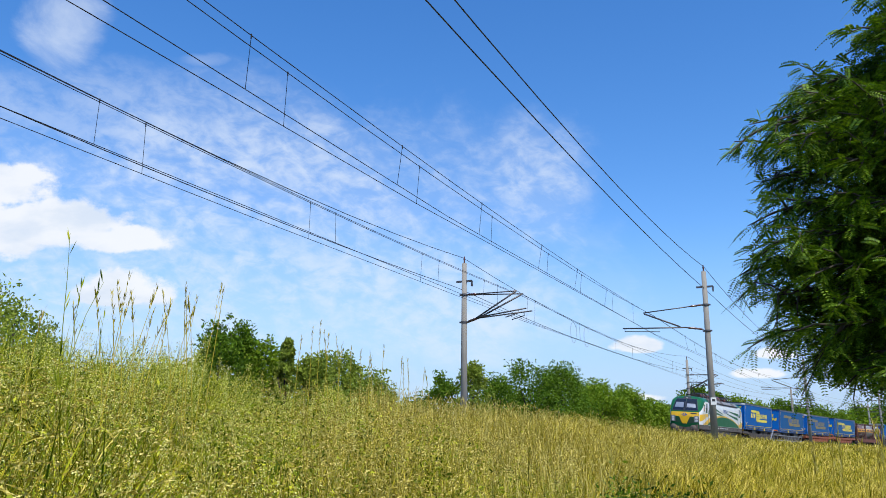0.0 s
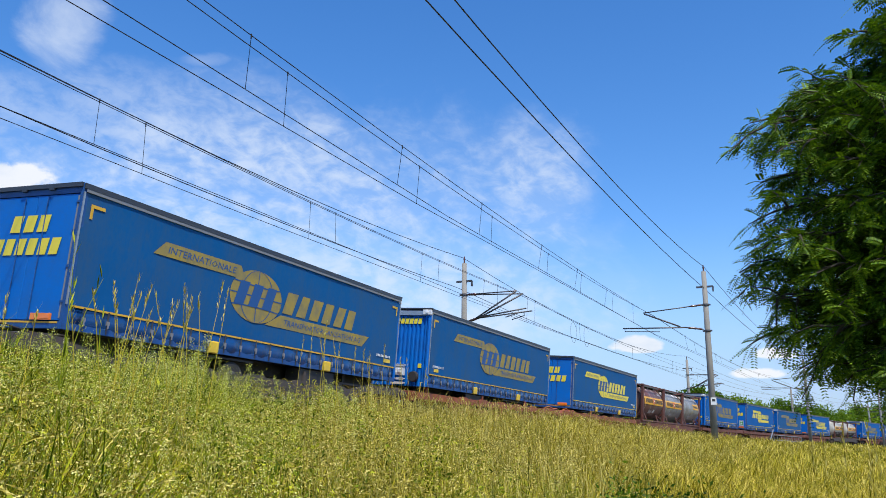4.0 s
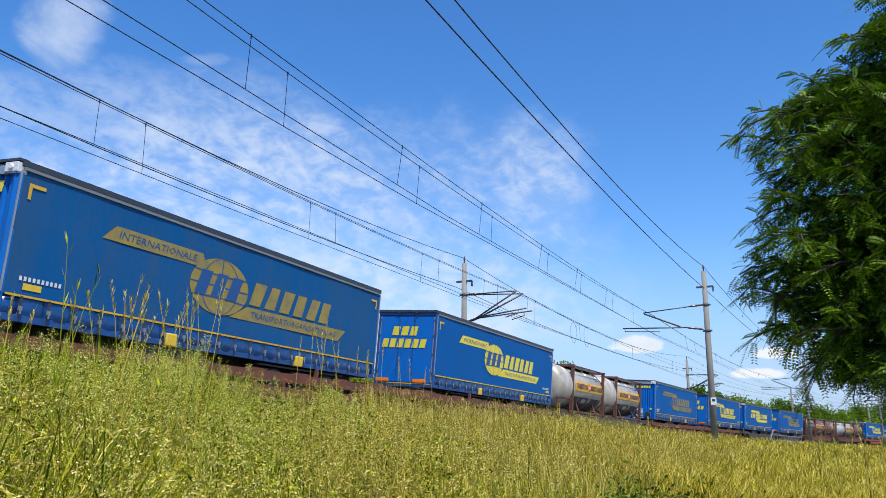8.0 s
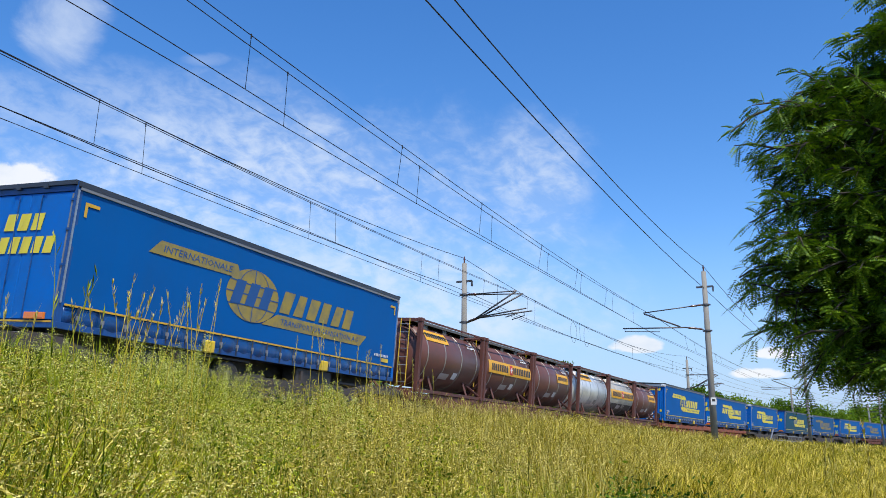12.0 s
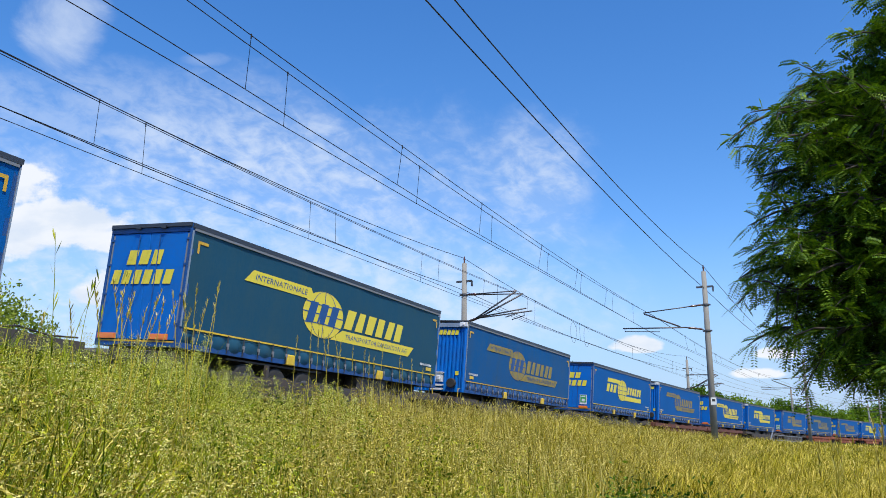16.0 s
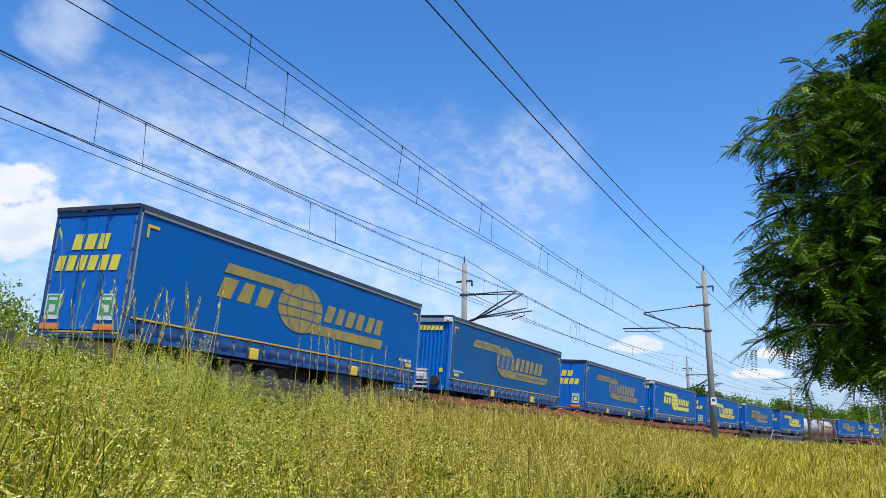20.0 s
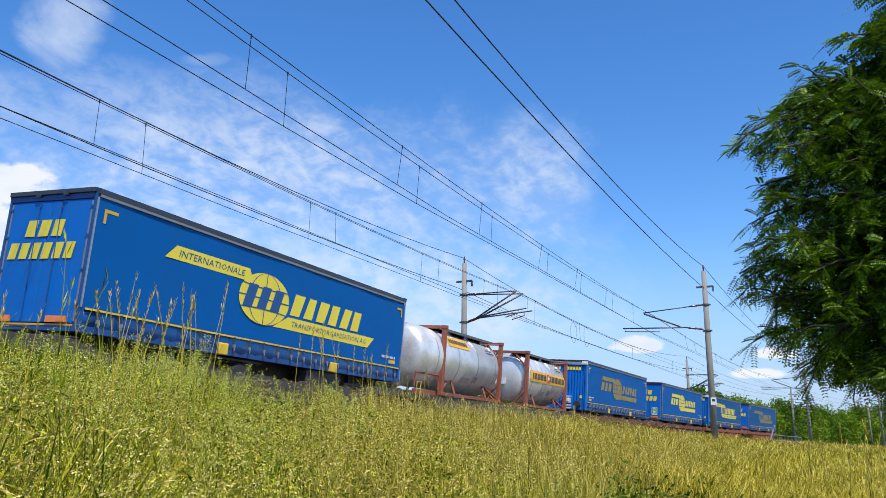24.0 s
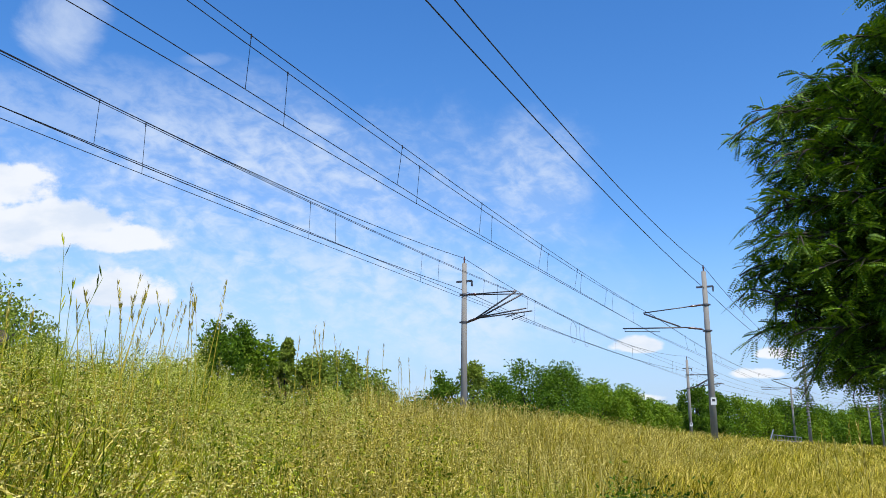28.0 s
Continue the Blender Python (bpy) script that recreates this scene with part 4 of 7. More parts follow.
    near_sign("code_plate", ("code_plate", f), lambda: Geo().flat(slab(cx + (0.1 if f > 0 else 0.5), cx + (0.5 if f > 0 else 0.95), 1.98, 2.10), 0), "yellow", ob, 0.004)
    near_sign("code_bars", ("code_bars", f), lambda: word_bars(cx, cx + 0.95, 2.14, 2.22, 10, 0.0, 0.6), "white", ob, 0.004)
    # end walls
    xf, xr = -f * LEN / 2, f * LEN / 2
    m = Matrix.Translation((xf, 0, 0)) @ pose(0, 0, 0, 0, 0, 0 if f > 0 else 180)

    def front_wall():
        prof = [(0.12, -HALF + 0.02), (0.06, -HALF + 0.02)]
        for i in range(13):
            y = -HALF + 0.22 + i * 0.176
            prof += [(0.06, y - 0.055), (0.015, y - 0.03), (0.015, y + 0.03), (0.06, y + 0.055)]
        prof += [(0.06, HALF - 0.02), (0.12, HALF - 0.02)]
        return Geo().prism(prof, "z", 1.40, 4.05)
    fw = part("front_wall", "front_wall", front_wall, "panel_blue", ob, "ribbed blue front wall", at=m)
    for y in (-HALF + 0.07, HALF - 0.07):
        part("corner_post", "front_post", lambda: Geo().prism([(0.0, -0.07), (0.09, -0.07), (0.09, 0.07), (-0.02, 0.07), (-0.04, 0.0)], "z", 1.40, 4.1), "panel_blue", fw, at=(0, y, 0))
    part("roof_lip", "roof_lip", lambda: Geo().box(-0.07, 0.14, -HALF - 0.02, HALF + 0.02, 4.265, 4.318), "rail_dark", fw)
    for y in (-HALF + 0.17, HALF - 0.17):
        part("corner_fitting", "corner_fitting", lambda: Geo().box(-0.075, 0.10, -0.18, 0.18, 4.06, 4.25).tube([(-0.10, 0, 4.15), (-0.07, 0, 4.15)], [0.05, 0.07], 12), "white", fw, "white metal roof corner fitting", at=(0, y, 0), bevel=0.012)
    part("top_cap", "top_cap", lambda: Geo().prism([(-0.05, 4.04), (0.13, 4.04), (0.13, 4.30), (0.02, 4.28), (-0.05, 4.20)], "y", -HALF, HALF), "alu", fw, "grey metal top cap")
    def front_letters():
        g = Geo()
        for y0, n in ((-0.86, 6), (0.42, 3)):
            for i in range(n):
                g.add([(0.004, y0 + i * 0.185, 3.72), (0.004, y0 + i * 0.185 + 0.15, 3.72), (0.004, y0 + i * 0.185 + 0.15 - 0.04, 3.93), (0.004, y0 + i * 0.185 - 0.04, 3.93)], [(0, 3, 2, 1)])
        return g
    part("lettering", "front_letters", front_letters, "logo_yellow", fw)
    part("connector_box", "connector_box", lambda: Geo().box(-0.12, 0.05, -0.30, 0.12, 1.78, 2.12).box(-0.16, -0.1, -0.22, -0.08, 1.86, 2.02).box(-0.16, -0.1, -0.02, 0.1, 1.86, 2.02), "white", fw, "white connector box with couplings", bevel=0.012)
    for z in (1.50, 1.66, 2.16):
        part("step", "trailer_step", lambda: Geo().box(-0.14, 0.06, -0.26, 0.26, -0.02, 0.02).box(-0.14, -0.12, -0.26, 0.26, -0.05, 0.03), "white", fw, "white step", at=(0, -0.08, z))
    part("spare_cover", "spare_cover", lambda: Geo().tube([(-0.02, -0.72, 1.75), (-0.16, -0.72, 1.75)], [0.2, 0.18], 14), "tyre", fw)
    part("marker", "marker", lambda: Geo().box(0.0, 0.02, -0.98, -0.84, 2.08, 2.24).box(0.0, 0.02, 0.5, 0.64, 2.08, 2.24), "logo_yellow", fw)
    m = Matrix.Translation((xr, 0, 0)) @ pose(0, 0, 0, 0, 0, 0 if f < 0 else 180)
    rf = part("rear_frame", "rear_frame", lambda: Geo().box(-0.01, 0.12, -HALF, -HALF + 0.07, 1.40, 4.29).box(-0.01, 0.12, HALF - 0.07, HALF, 1.40, 4.29).box(-0.012, 0.12, -HALF + 0.07, HALF - 0.07, 1.40, 1.54).box(-0.012, 0.12, -HALF + 0.07, HALF - 0.07, 4.10, 4.27), "board_blue", ob, at=m)
    part("header_strip", "header_strip", lambda: Geo().box(-0.06, 0.1, -HALF + 0.02, HALF - 0.02, 4.22, 4.31).box(-0.07, -0.02, -0.5, -0.36, 4.18, 4.25).box(-0.07, -0.02, 0.3, 0.44, 4.18, 4.25), "rail_dark", rf)
    for y0, y1 in ((-HALF + 0.075, -0.006), (0.006, HALF - 0.075)):
        d = part("rear_door", ("rear_door", y0 < -0.5), lambda: Geo().box(0.005, 0.05, y0, y1, 1.56, 4.09), "panel_blue", rf, bevel=0.008)
        part("edge_tape", ("edge_tape", y0 < -0.5), lambda: Geo().box(-0.004, 0.004, *((y0 + 0.01, y0 + 0.05) if y0 < -0.5 else (y1 - 0.05, y1 - 0.01)), 1.6, 4.05), "trim_grey", d)
        part("lock_rod", ("lock_rod", y0 < -0.5), lambda: Geo().tube([(-0.012, (y0 + y1) / 2 + 0.28 * (1 if y0 < -0.5 else -1), 1.58), (-0.012, (y0 + y1) / 2 + 0.28 * (1 if y0 < -0.5 else -1), 4.05)], 0.014, 6), "board_blue", d)
        for z in (1.9, 2.6, 3.3, 3.9):
            part("hinge", ("hinge", y0 < -0.5, z), lambda: Geo().box(-0.02, 0.01, *((y0 - 0.03, y0 + 0.06) if y0 < -0.5 else (y1 - 0.06, y1 + 0.03)), z, z + 0.05), "board_blue", d)
    for z0, z1, y0, y1, n in ((3.33, 3.68, -0.64, 0.52, 3), (2.86, 3.20, -1.06, 0.90, 6)):
        def rear_word():
            g, w = Geo(), (y1 - y0) / n
            for i in range(n):
                a = y0 + i * w
                sl = 0.07
                for b0, b1 in ((0.0, 0.76),):
                    g.add([(-0.012, -a - w * b0, z0), (-0.012, -a - w * b1, z0), (-0.012, -a - w * b1 - sl, z1), (-0.012, -a - w * b0 - sl, z1)], [(0, 1, 2, 3)])
            return g
        part("lettering", ("rear_word", n), rear_word, "logo_yellow", rf)
    part("tape_bottom", "tape_bottom", lambda: Geo().box(-0.018, -0.013, -HALF + 0.1, HALF - 0.1, 1.50, 1.535), "tape_yellow", rf)
    for y in (-0.70, 0.92):
        part("rear_lamp", "rear_lamp", lambda: Geo().box(-0.05, 0.0, -0.27, 0.27, 1.56, 1.69).box(-0.055, -0.05, -0.25, -0.02, 1.58, 1.67), "lamp_red", rf, "orange and red lamp panel", at=(0, y, 0), bevel=0.01)
        if placards:
            pl = part("placard", "placard", lambda: Geo().box(-0.022, -0.012, -0.22, 0.22, 1.78, 2.34), "white", rf, "green and white notice panel", at=(0, y - 0.0, 0))
            part("placard_field", "placard_field", lambda: Geo().box(-0.027, -0.0225, -0.18, 0.18, 1.88, 2.31), "placard_green", pl)
            part("placard_mark", "placard_mark", lambda: Geo().box(-0.031, -0.0275, -0.09, 0.09, 1.94, 2.10).box(-0.031, -0.0275, -0.13, 0.13, 2.20, 2.26), "white", pl)
    # running gear
    for y in (-0.5, 0.5):
        part("chassis_beam", "chassis_beam", lambda: Geo().box(-LEN / 2 + 0.5, LEN / 2 - 0.3, -0.07, 0.07, 1.05, 1.42), "chassis", ob, at=(0, y, 0))
    for a in (2.6, 3.91, 5.22):
        for side_ in (-1, 1):
            t = part("wheel", "trailer_tyre", lambda: Geo().tube([(0, -0.19, 0), (0, -0.17, 0), (0, 0.17, 0), (0, 0.19, 0)], [0.42, 0.48, 0.48, 0.42], 24), "tyre", ob, "black tyre on steel rim", at=(xr - f * a, side_ * 1.02, 0.78), smooth=True)
            part("rim", "trailer_rim", lambda: Geo().tube([(0, -0.205, 0), (0, -0.16, 0), (0, 0.16, 0), (0, 0.205, 0)], [0.25, 0.29, 0.29, 0.25], 18), "rim", t)
    for side_ in (-1, 1):
        part("mudguard", "mudguard", lambda: Geo().box(-2.1, 2.1, -0.22, 0.22, 1.3, 1.34), "chassis", ob, at=(xr - f * 3.91, side_ * 1.0, 0))
        part("landing_leg", "landing_leg", lambda: Geo().box(-0.07, 0.07, -0.07, 0.07, 0.75, 1.42).box(-0.15, 0.15, -0.13, 0.13, 0.7, 0.76), "chassis", ob, at=(xf + f * 2.7, side_ * 0.85, 0))
    part("under_box", "under_box", lambda: Geo().box(-0.9, 0.9, -0.25, 0.25, 0.9, 1.38), "chassis", ob, at=(xf + f * 4.6, -0.95, 0), bevel=0.03)
    on_train(ob, u + LEN / 2)
    return ob


U_TR = (98.22, 116.42, 132.57, 150.27, 186.06, 204.14, 220.06, 238.14, 274.27, 292.21, 308.46, 326.43, 382.31, 400.35, 416.55, 434.82,
        451.14, 469.27, 485.48, 503.78, 520.10, 538.28, 554.72, 572.89, 589.11, 607.00, 623.93, 642.15, 678.27, 696.51, 712.91, 730.95)
LOGO = "1222" "2122" "2212" "2112" "2122" "1122" "1212" "1122"
FADED = {2, 3, 5, 7, 9, 12, 17, 19, 22, 23, 24, 27, 29, 32}
DULL = {2, 3, 4, 7, 17, 23, 31, 32}
PLAIN_REAR = {2, 4, 8, 12, 10, 16, 20, 28, 32}
for i, u in enumerate(U_TR):
    n = i + 1
    trailer(u, "front" if n % 2 else "rear", int(LOGO[i]), "logo_faded" if n in FADED else "logo_yellow",
            "curtain_grey" if n == 16 else "curtain_dull" if n in DULL else "curtain_clean", n, n not in PLAIN_REAR)


# ---------------------------------------------------------------- wagons
def bogie(ob, x, mat="steel_dark"):
    b = part("bogie", "bogie_frame", lambda: Geo().box(-1.45, 1.45, -1.05, -0.9, 0.48, 0.72).box(-1.45, 1.45, 0.9, 1.05, 0.48, 0.72).box(-0.25, 0.25, -1.0, 1.0, 0.5, 0.78), mat, ob, at=(x, 0, 0), bevel=0.02)
    for wx in (-0.9, 0.9):
        for y in (-0.75, 0.75):
            part("wheel", "rail_wheel", lambda: Geo().tube([(0, -0.08, 0), (0, -0.05, 0), (0, 0.05, 0), (0, 0.08, 0)], [0.42, 0.46, 0.46, 0.42], 26), "steel_dark", b, at=(wx, y, 0.46), smooth=True)
            part("axle_box", "axle_box", lambda: Geo().box(-0.17, 0.17, -0.12, 0.12, -0.16, 0.2).box(-0.3, 0.3, -0.09, 0.09, 0.16, 0.26), mat, b, at=(wx, y * 1.32, 0.46), bevel=0.02)
    return b


def ends(ob, half, paint):
    for sx in (-1, 1):
        part("head_stock", "head_stock", lambda: Geo().box(-0.08, 0.08, -1.25, 1.25, 0.86, 1.22), paint, ob, at=(sx * (half - 0.7), 0, 0), bevel=0.02)
        part("coupling", "coupling", lambda: Geo().box(-0.35, 0.35, -0.05, 0.05, 0.95, 1.1), "steel_dark", ob, at=(sx * (half - 0.35), 0, 0))
        for y in (-0.875, 0.875):
            part("buffer", ("buffer", sx), lambda: Geo().tube([(0, 0, 0), (sx * 0.35, 0, 0), (sx * 0.36, 0, 0), (sx * 0.58, 0, 0), (sx * 0.59, 0, 0), (sx * 0.63, 0, 0)], [0.13, 0.13, 0.09, 0.09, 0.24, 0.22], 14), "steel_dark", ob, at=(sx * (half - 0.62), y, 1.05), smooth=True)
        part("hand_grip", "hand_grip", lambda: Geo().tube([(0, -1.28, 0.9), (0, -1.30, 1.55), (sx * 0.001 - 0.3, -1.30, 1.55), (-0.3, -1.28, 0.9)], 0.018, 6), "yellow" if paint != "wagon_brown" else paint, ob, at=(sx * (half - 1.15) + 0.15, 0, 0))


def pocket_wagon(u0, u1, paint):
    """Articulated pocket wagon that carries two semi-trailers."""
    word = {"wagon_orange": "orange-red", "wagon_brown": "rust-brown", "wagon_grey": "dark grey"}[paint]
    ob = tagged(new("pocket_wagon"), f"{word} articulated pocket wagon under two semi-trailers", "wagon", "pocket wagons")
    mid, half = (u0 + u1 + LEN) / 2, (u1 + LEN - u0) / 2 + 1.2

    low = paint == "wagon_grey"

    def sill():
        """The side beam: a flange, dropped between the bogies, with posts and a thin belly plate."""
        g = Geo()
        h = half - 0.7
        top, foot = (0.98, 0.78) if low else (1.17, 0.93)
        for a, b in ((-h, -0.35), (0.35, h)):
            g.prism([(a, 0.96), (a + 2.2, 0.94), (a + 3.4, foot), (b - 3.4, foot), (b - 2.2, 0.94), (b, 0.96), (b, 1.20), (b - 1.9, 1.20), (b - 3.2, top), (a + 3.2, top), (a + 1.9, 1.20), (a, 1.20)], "y", -0.05, 0.05)
            g.prism([(a + 2.4, 0.9), (a + 3.2, 0.42), (b - 3.2, 0.42), (b - 2.4, 0.9), (b - 3.4, 0.80), (a + 3.4, 0.80)], "y", -0.035, 0.035)
            for i in range(9):
                x = a + 3.2 + (b - a - 6.4) * i / 8
                g.box(x - 0.05, x + 0.05, -0.075, 0.075, 0.45, foot + 0.02)
            for i in range(5):
                x = a + 3.9 + (b - a - 7.8) * i / 4
                g.prism([(x - 0.42, top), (x + 0.42, top), (x + 0.28, top + 0.05), (x - 0.28, top + 0.05)], "y", -0.045, 0.045)
        return g
    for y in (-1.32, 1.32):
        part("side_sill", ("side_sill", round(half, 2), low), sill, paint, ob, at=(0, y, 0))
    for sx in (-1, 1):
        part("end_deck", ("end_deck", round(half, 2)), lambda: Geo().box(-1.9, 1.9, -1.26, 1.26, 1.10, 1.16).box(-1.9, -1.7, -1.26, 1.26, 0.5, 1.12), paint, ob, at=pose(sx * (half - 2.6), 0, 0, 0, 0, 0 if sx > 0 else 180))
        part("hitch", "hitch", lambda: Geo().prism([(-0.45, 1.16), (0.45, 1.16), (0.2, 1.42), (-0.2, 1.42)], "y", -0.4, 0.4), "steel_dark", ob, at=(sx * (half - 2.3), 0, 0))
        part("middle_deck", "middle_deck", lambda: Geo().prism([(0.0, 0.86), (2.3, 0.92), (2.9, 0.62), (3.0, 0.66), (2.4, 1.24), (1.7, 1.26), (1.3, 1.20), (0.8, 1.10), (0.3, 1.06), (0.0, 1.05)], "y", -1.26, 1.26), paint, ob, at=pose(0, 0, 0, 0, 0, 0 if sx > 0 else 180))
        part("pocket_floor", "pocket_floor", lambda: Geo().box(-5.2, 5.2, -1.2, 1.2, 0.26, 0.30), "steel_dark", ob, at=(sx * half * 0.5, 0, 0))
        part("air_hose", "air_hose", lambda: Geo().tube([(0, -1.2, 1.25), (0.5, -1.25, 1.33), (1.2, -1.24, 1.24), (1.9, -1.2, 1.28)], 0.02, 6), "lamp_red" if paint == "wagon_orange" else "steel_dark", ob, at=(sx * 1.4 - 0.9, 0, 0))
    for i in range(6):
        part("sill_post", "sill_post", lambda: Geo().box(-0.05, 0.05, -0.05, 0.05, 0.98, 1.30), paint, ob, at=((-1) ** i * (half - 1.5 - 5 * (i // 2)), -1.30, 0 if low else 0.1))
    ends(ob, half, paint)
    for x in (-half + 2.6, 0, half - 2.6):
        bogie(ob, x)
    on_train(ob, mid)
    return ob


WAGON_PAINT = ("grey", "orange", "brown", "brown", "brown", "grey", "orange", "grey", "grey", "brown", "grey", "orange", "orange", "grey", "brown", "orange")
for i, c in enumerate(WAGON_PAINT):
    pocket_wagon(U_TR[2 * i], U_TR[2 * i + 1] + (0.35 if i == 15 else 0), "wagon_" + c)


def flat_wagon(u0, u1, paint):
    word = {"wagon_brown": "rust-brown", "wagon_grey": "dark grey"}[paint]
    ob = tagged(new("container_wagon"), f"{word} skeletal container wagon under tank containers", "wagon", "container wagons")
    half = (u1 - u0) / 2
    for y in (-1.1, 1.1):
        part("side_sill", "flat_sill", lambda: Geo().prism([(-half + 0.7, 0.98), (-half + 2.6, 0.98), (-half + 3.6, 0.62), (half - 3.6, 0.62), (half - 2.6, 0.98), (half - 0.7, 0.98), (half - 0.7, 1.15), (-half + 0.7, 1.15)], "y", -0.06, 0.06), paint, ob, at=(0, y, 0))
    for i in range(9):
        part("cross_beam", "cross_beam", lambda: Geo().box(-0.09, 0.09, -1.05, 1.05, 0.85, 1.12), paint, ob, at=((i - 4) * 2.1, 0, 0))
    part("brake_rig", "brake_rig", lambda: Geo().box(-1.6, 1.6, -0.7, 0.7, 0.4, 0.75).tube([(-2.5, -0.6, 0.6), (2.5, -0.6, 0.6)], 0.15, 10), "steel_dark", ob)
    ends(ob, half, paint)
    for x in (-half + 2.6, half - 2.6):
        bogie(ob, x)
    on_train(ob, (u0 + u1) / 2)


for u0, u1, c in ((164.6, 185.0, "brown"), (252.0, 273.4, "grey"), (340.9, 361.0, "brown"), (361.1, 381.4, "brown"), (656.2, 677.2, "grey")):
    flat_wagon(u0, u1, "wagon_" + c)


# ---------------------------------------------------------------- tank containers
def tank(u, tank_mat, frame_mat, sign, over=0.0, hoops=4, length=6.06):
    """sign: 'band' (a long lettered band) or 'badge' (a short one high up) or 'low' (a short one half-way). over: how far the barrel reaches past the leading posts."""
    colour = {"tank_brown": "dark brown", "tank_grey": "weathered grey", "tank_steel": "silvery steel", "tank_cream": "cream-grey"}[tank_mat]
    fr = "rusty red" if frame_mat == "frame_rust" else "dark brown"
    ob = tagged(new("tank_container"), f"{colour} tank container in {fr} frame with orange sign", "tank container", "tank containers")
    h, z0, z1, w = length / 2, 1.16, 3.86, 1.22
    ax, r = 2.60, 1.20

    def barrel():
        g = Geo()
        a, b = -h + 0.42 - over, h - 0.42
        xs = [a - 0.32, a - 0.27, a - 0.16, a, b, b + 0.16, b + 0.27, b + 0.32]
        rs = [0.25, 0.62, 0.95, r, r, 0.95, 0.62, 0.25]
        return g.tube([(x, 0, ax) for x in xs], rs, 40)
    part("barrel", ("barrel", over, length), barrel, tank_mat, ob, smooth=True)
    for i in range(hoops):
        x = -h + 0.75 - over * 0.6 + (2 * h - 1.5 + over * 0.6) * i / (hoops - 1)
        part("hoop", "hoop", lambda: Geo().tube([(-0.03, 0, ax), (-0.025, 0, ax), (0.025, 0, ax), (0.03, 0, ax)], [r, r + 0.012, r + 0.012, r], 40, caps=False), "alu" if tank_mat != "tank_brown" else "tank_grey", ob, at=(x, 0, 0), smooth=True)

    def strip(x0, x1, a0, a1, n=8, lift=0.018):
        g = Geo()
        for i in range(n + 1):
            a = a0 + (a1 - a0) * i / n
            for x in (x0, x1):
                g.v.append((x, -(r + lift) * math.cos(a), ax + (r + lift) * math.sin(a)))
        g.f = [(2 * i, 2 * i + 1, 2 * i + 3, 2 * i + 2) for i in range(n)]
        return g

    def bars(x0, x1, a0, a1, n, gap=()):
        g, wd = Geo(), (x1 - x0) / n
        for i in range(n):
            if i not in gap:
                s = strip(x0 + i * wd, x0 + i * wd + wd * 0.74, a0, a1, 2, 0.024)
                g.add(s.v, s.f)
        return g
    for m in (Matrix(), pose(0, 0, 0, 0, 0, 180)):
        if sign == "band":
            part("sign_band", ("band", length), lambda: strip(-h + 0.42, h - 0.42, -0.13, 0.32), "band_orange", ob, "orange sign band", at=m, smooth=True)
            for x0, x1, n in ((-h + 0.75, -0.32, 9), (0.25, h - 0.45, 10)):
                part("sign_word", ("sign_word", n, length), lambda: bars(x0, x1, -0.03, 0.22, n), "ink", ob, at=m)
            part("shield", ("shield", length), lambda: strip(-0.17, 0.17, -0.08, 0.27, 3, 0.026), "red_paint", ob, at=m)
            part("shield_cross", ("shield_cross", length), lambda: Geo().add(*(lambda g: (g.v, g.f))(strip(-0.04, 0.04, -0.01, 0.20, 2, 0.030))).add(*(lambda g: (g.v, g.f))(strip(-0.12, 0.12, 0.065, 0.13, 2, 0.033))), "white", ob, at=m)
        else:
            a0, a1, x0, x1 = (0.45, 0.86, -h + 0.7, -h + 2.7) if sign == "badge" else (0.02, 0.42, 0.5, 2.3)
            part("sign_band", ("badge", sign, length), lambda: strip(x0, x1, a0, a1), "band_orange", ob, "orange sign", at=m, smooth=True)
            part("sign_word", ("badge_word", sign, length), lambda: bars(x0 + 0.12, x1 - 0.1, a0 + 0.12, a1 - 0.12, 9), "ink", ob, at=m)
        # shade below the barrel's middle, painted as a dark, dirty strip
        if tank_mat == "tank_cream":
            part("lower_cladding", ("lower_cladding", length), lambda: strip(-h + 0.45, h - 0.45, -1.5, -0.42, 10, 0.008), "tank_shade_dirt", ob, "dark lower barrel strip with shade and dirt painted in", at=m, smooth=True)
        part("data_lines", ("data_lines", length), lambda: Geo().add(*(lambda g: (g.v, g.f))(bars(h - 1.5, h - 0.7, 0.52, 0.58, 6))).add(*(lambda g: (g.v, g.f))(bars(h - 1.5, h - 0.8, 0.64, 0.69, 6))), "white" if tank_mat == "tank_brown" else "ink", ob, at=m)
        part("lower_plate", ("lower_plate", length), lambda: strip(-0.9, -0.1, -0.72, -0.5, 3), "alu", ob, at=m)
        part("hazard_plate", ("hazard_plate", length), lambda: strip(0.2, 0.6, -0.66, -0.42, 3), "white" if tank_mat == "tank_brown" else "tank_grey", ob, at=m)
    # frame
    for sx in (-1, 1):
        for sy in (-1, 1):
            part("corner_post", "corner_post", lambda: Geo().box(-0.085, 0.085, -0.085, 0.085, z0, z1).box(-0.11, 0.11, -0.1, 0.1, z0, z0 + 0.14).box(-0.11, 0.11, -0.1, 0.1, z1 - 0.14, z1), frame_mat, ob, at=(sx * (h - 0.09), sy * (w - 0.09), 0), bevel=0.012)
        for z in (z0 + 0.08, z1 - 0.07):
            part("end_rail", "end_rail", lambda: Geo().box(-0.06, 0.06, -w + 0.18, w - 0.18, -0.06, 0.06), frame_mat, ob, at=(sx * (h - 0.09), 0, z))
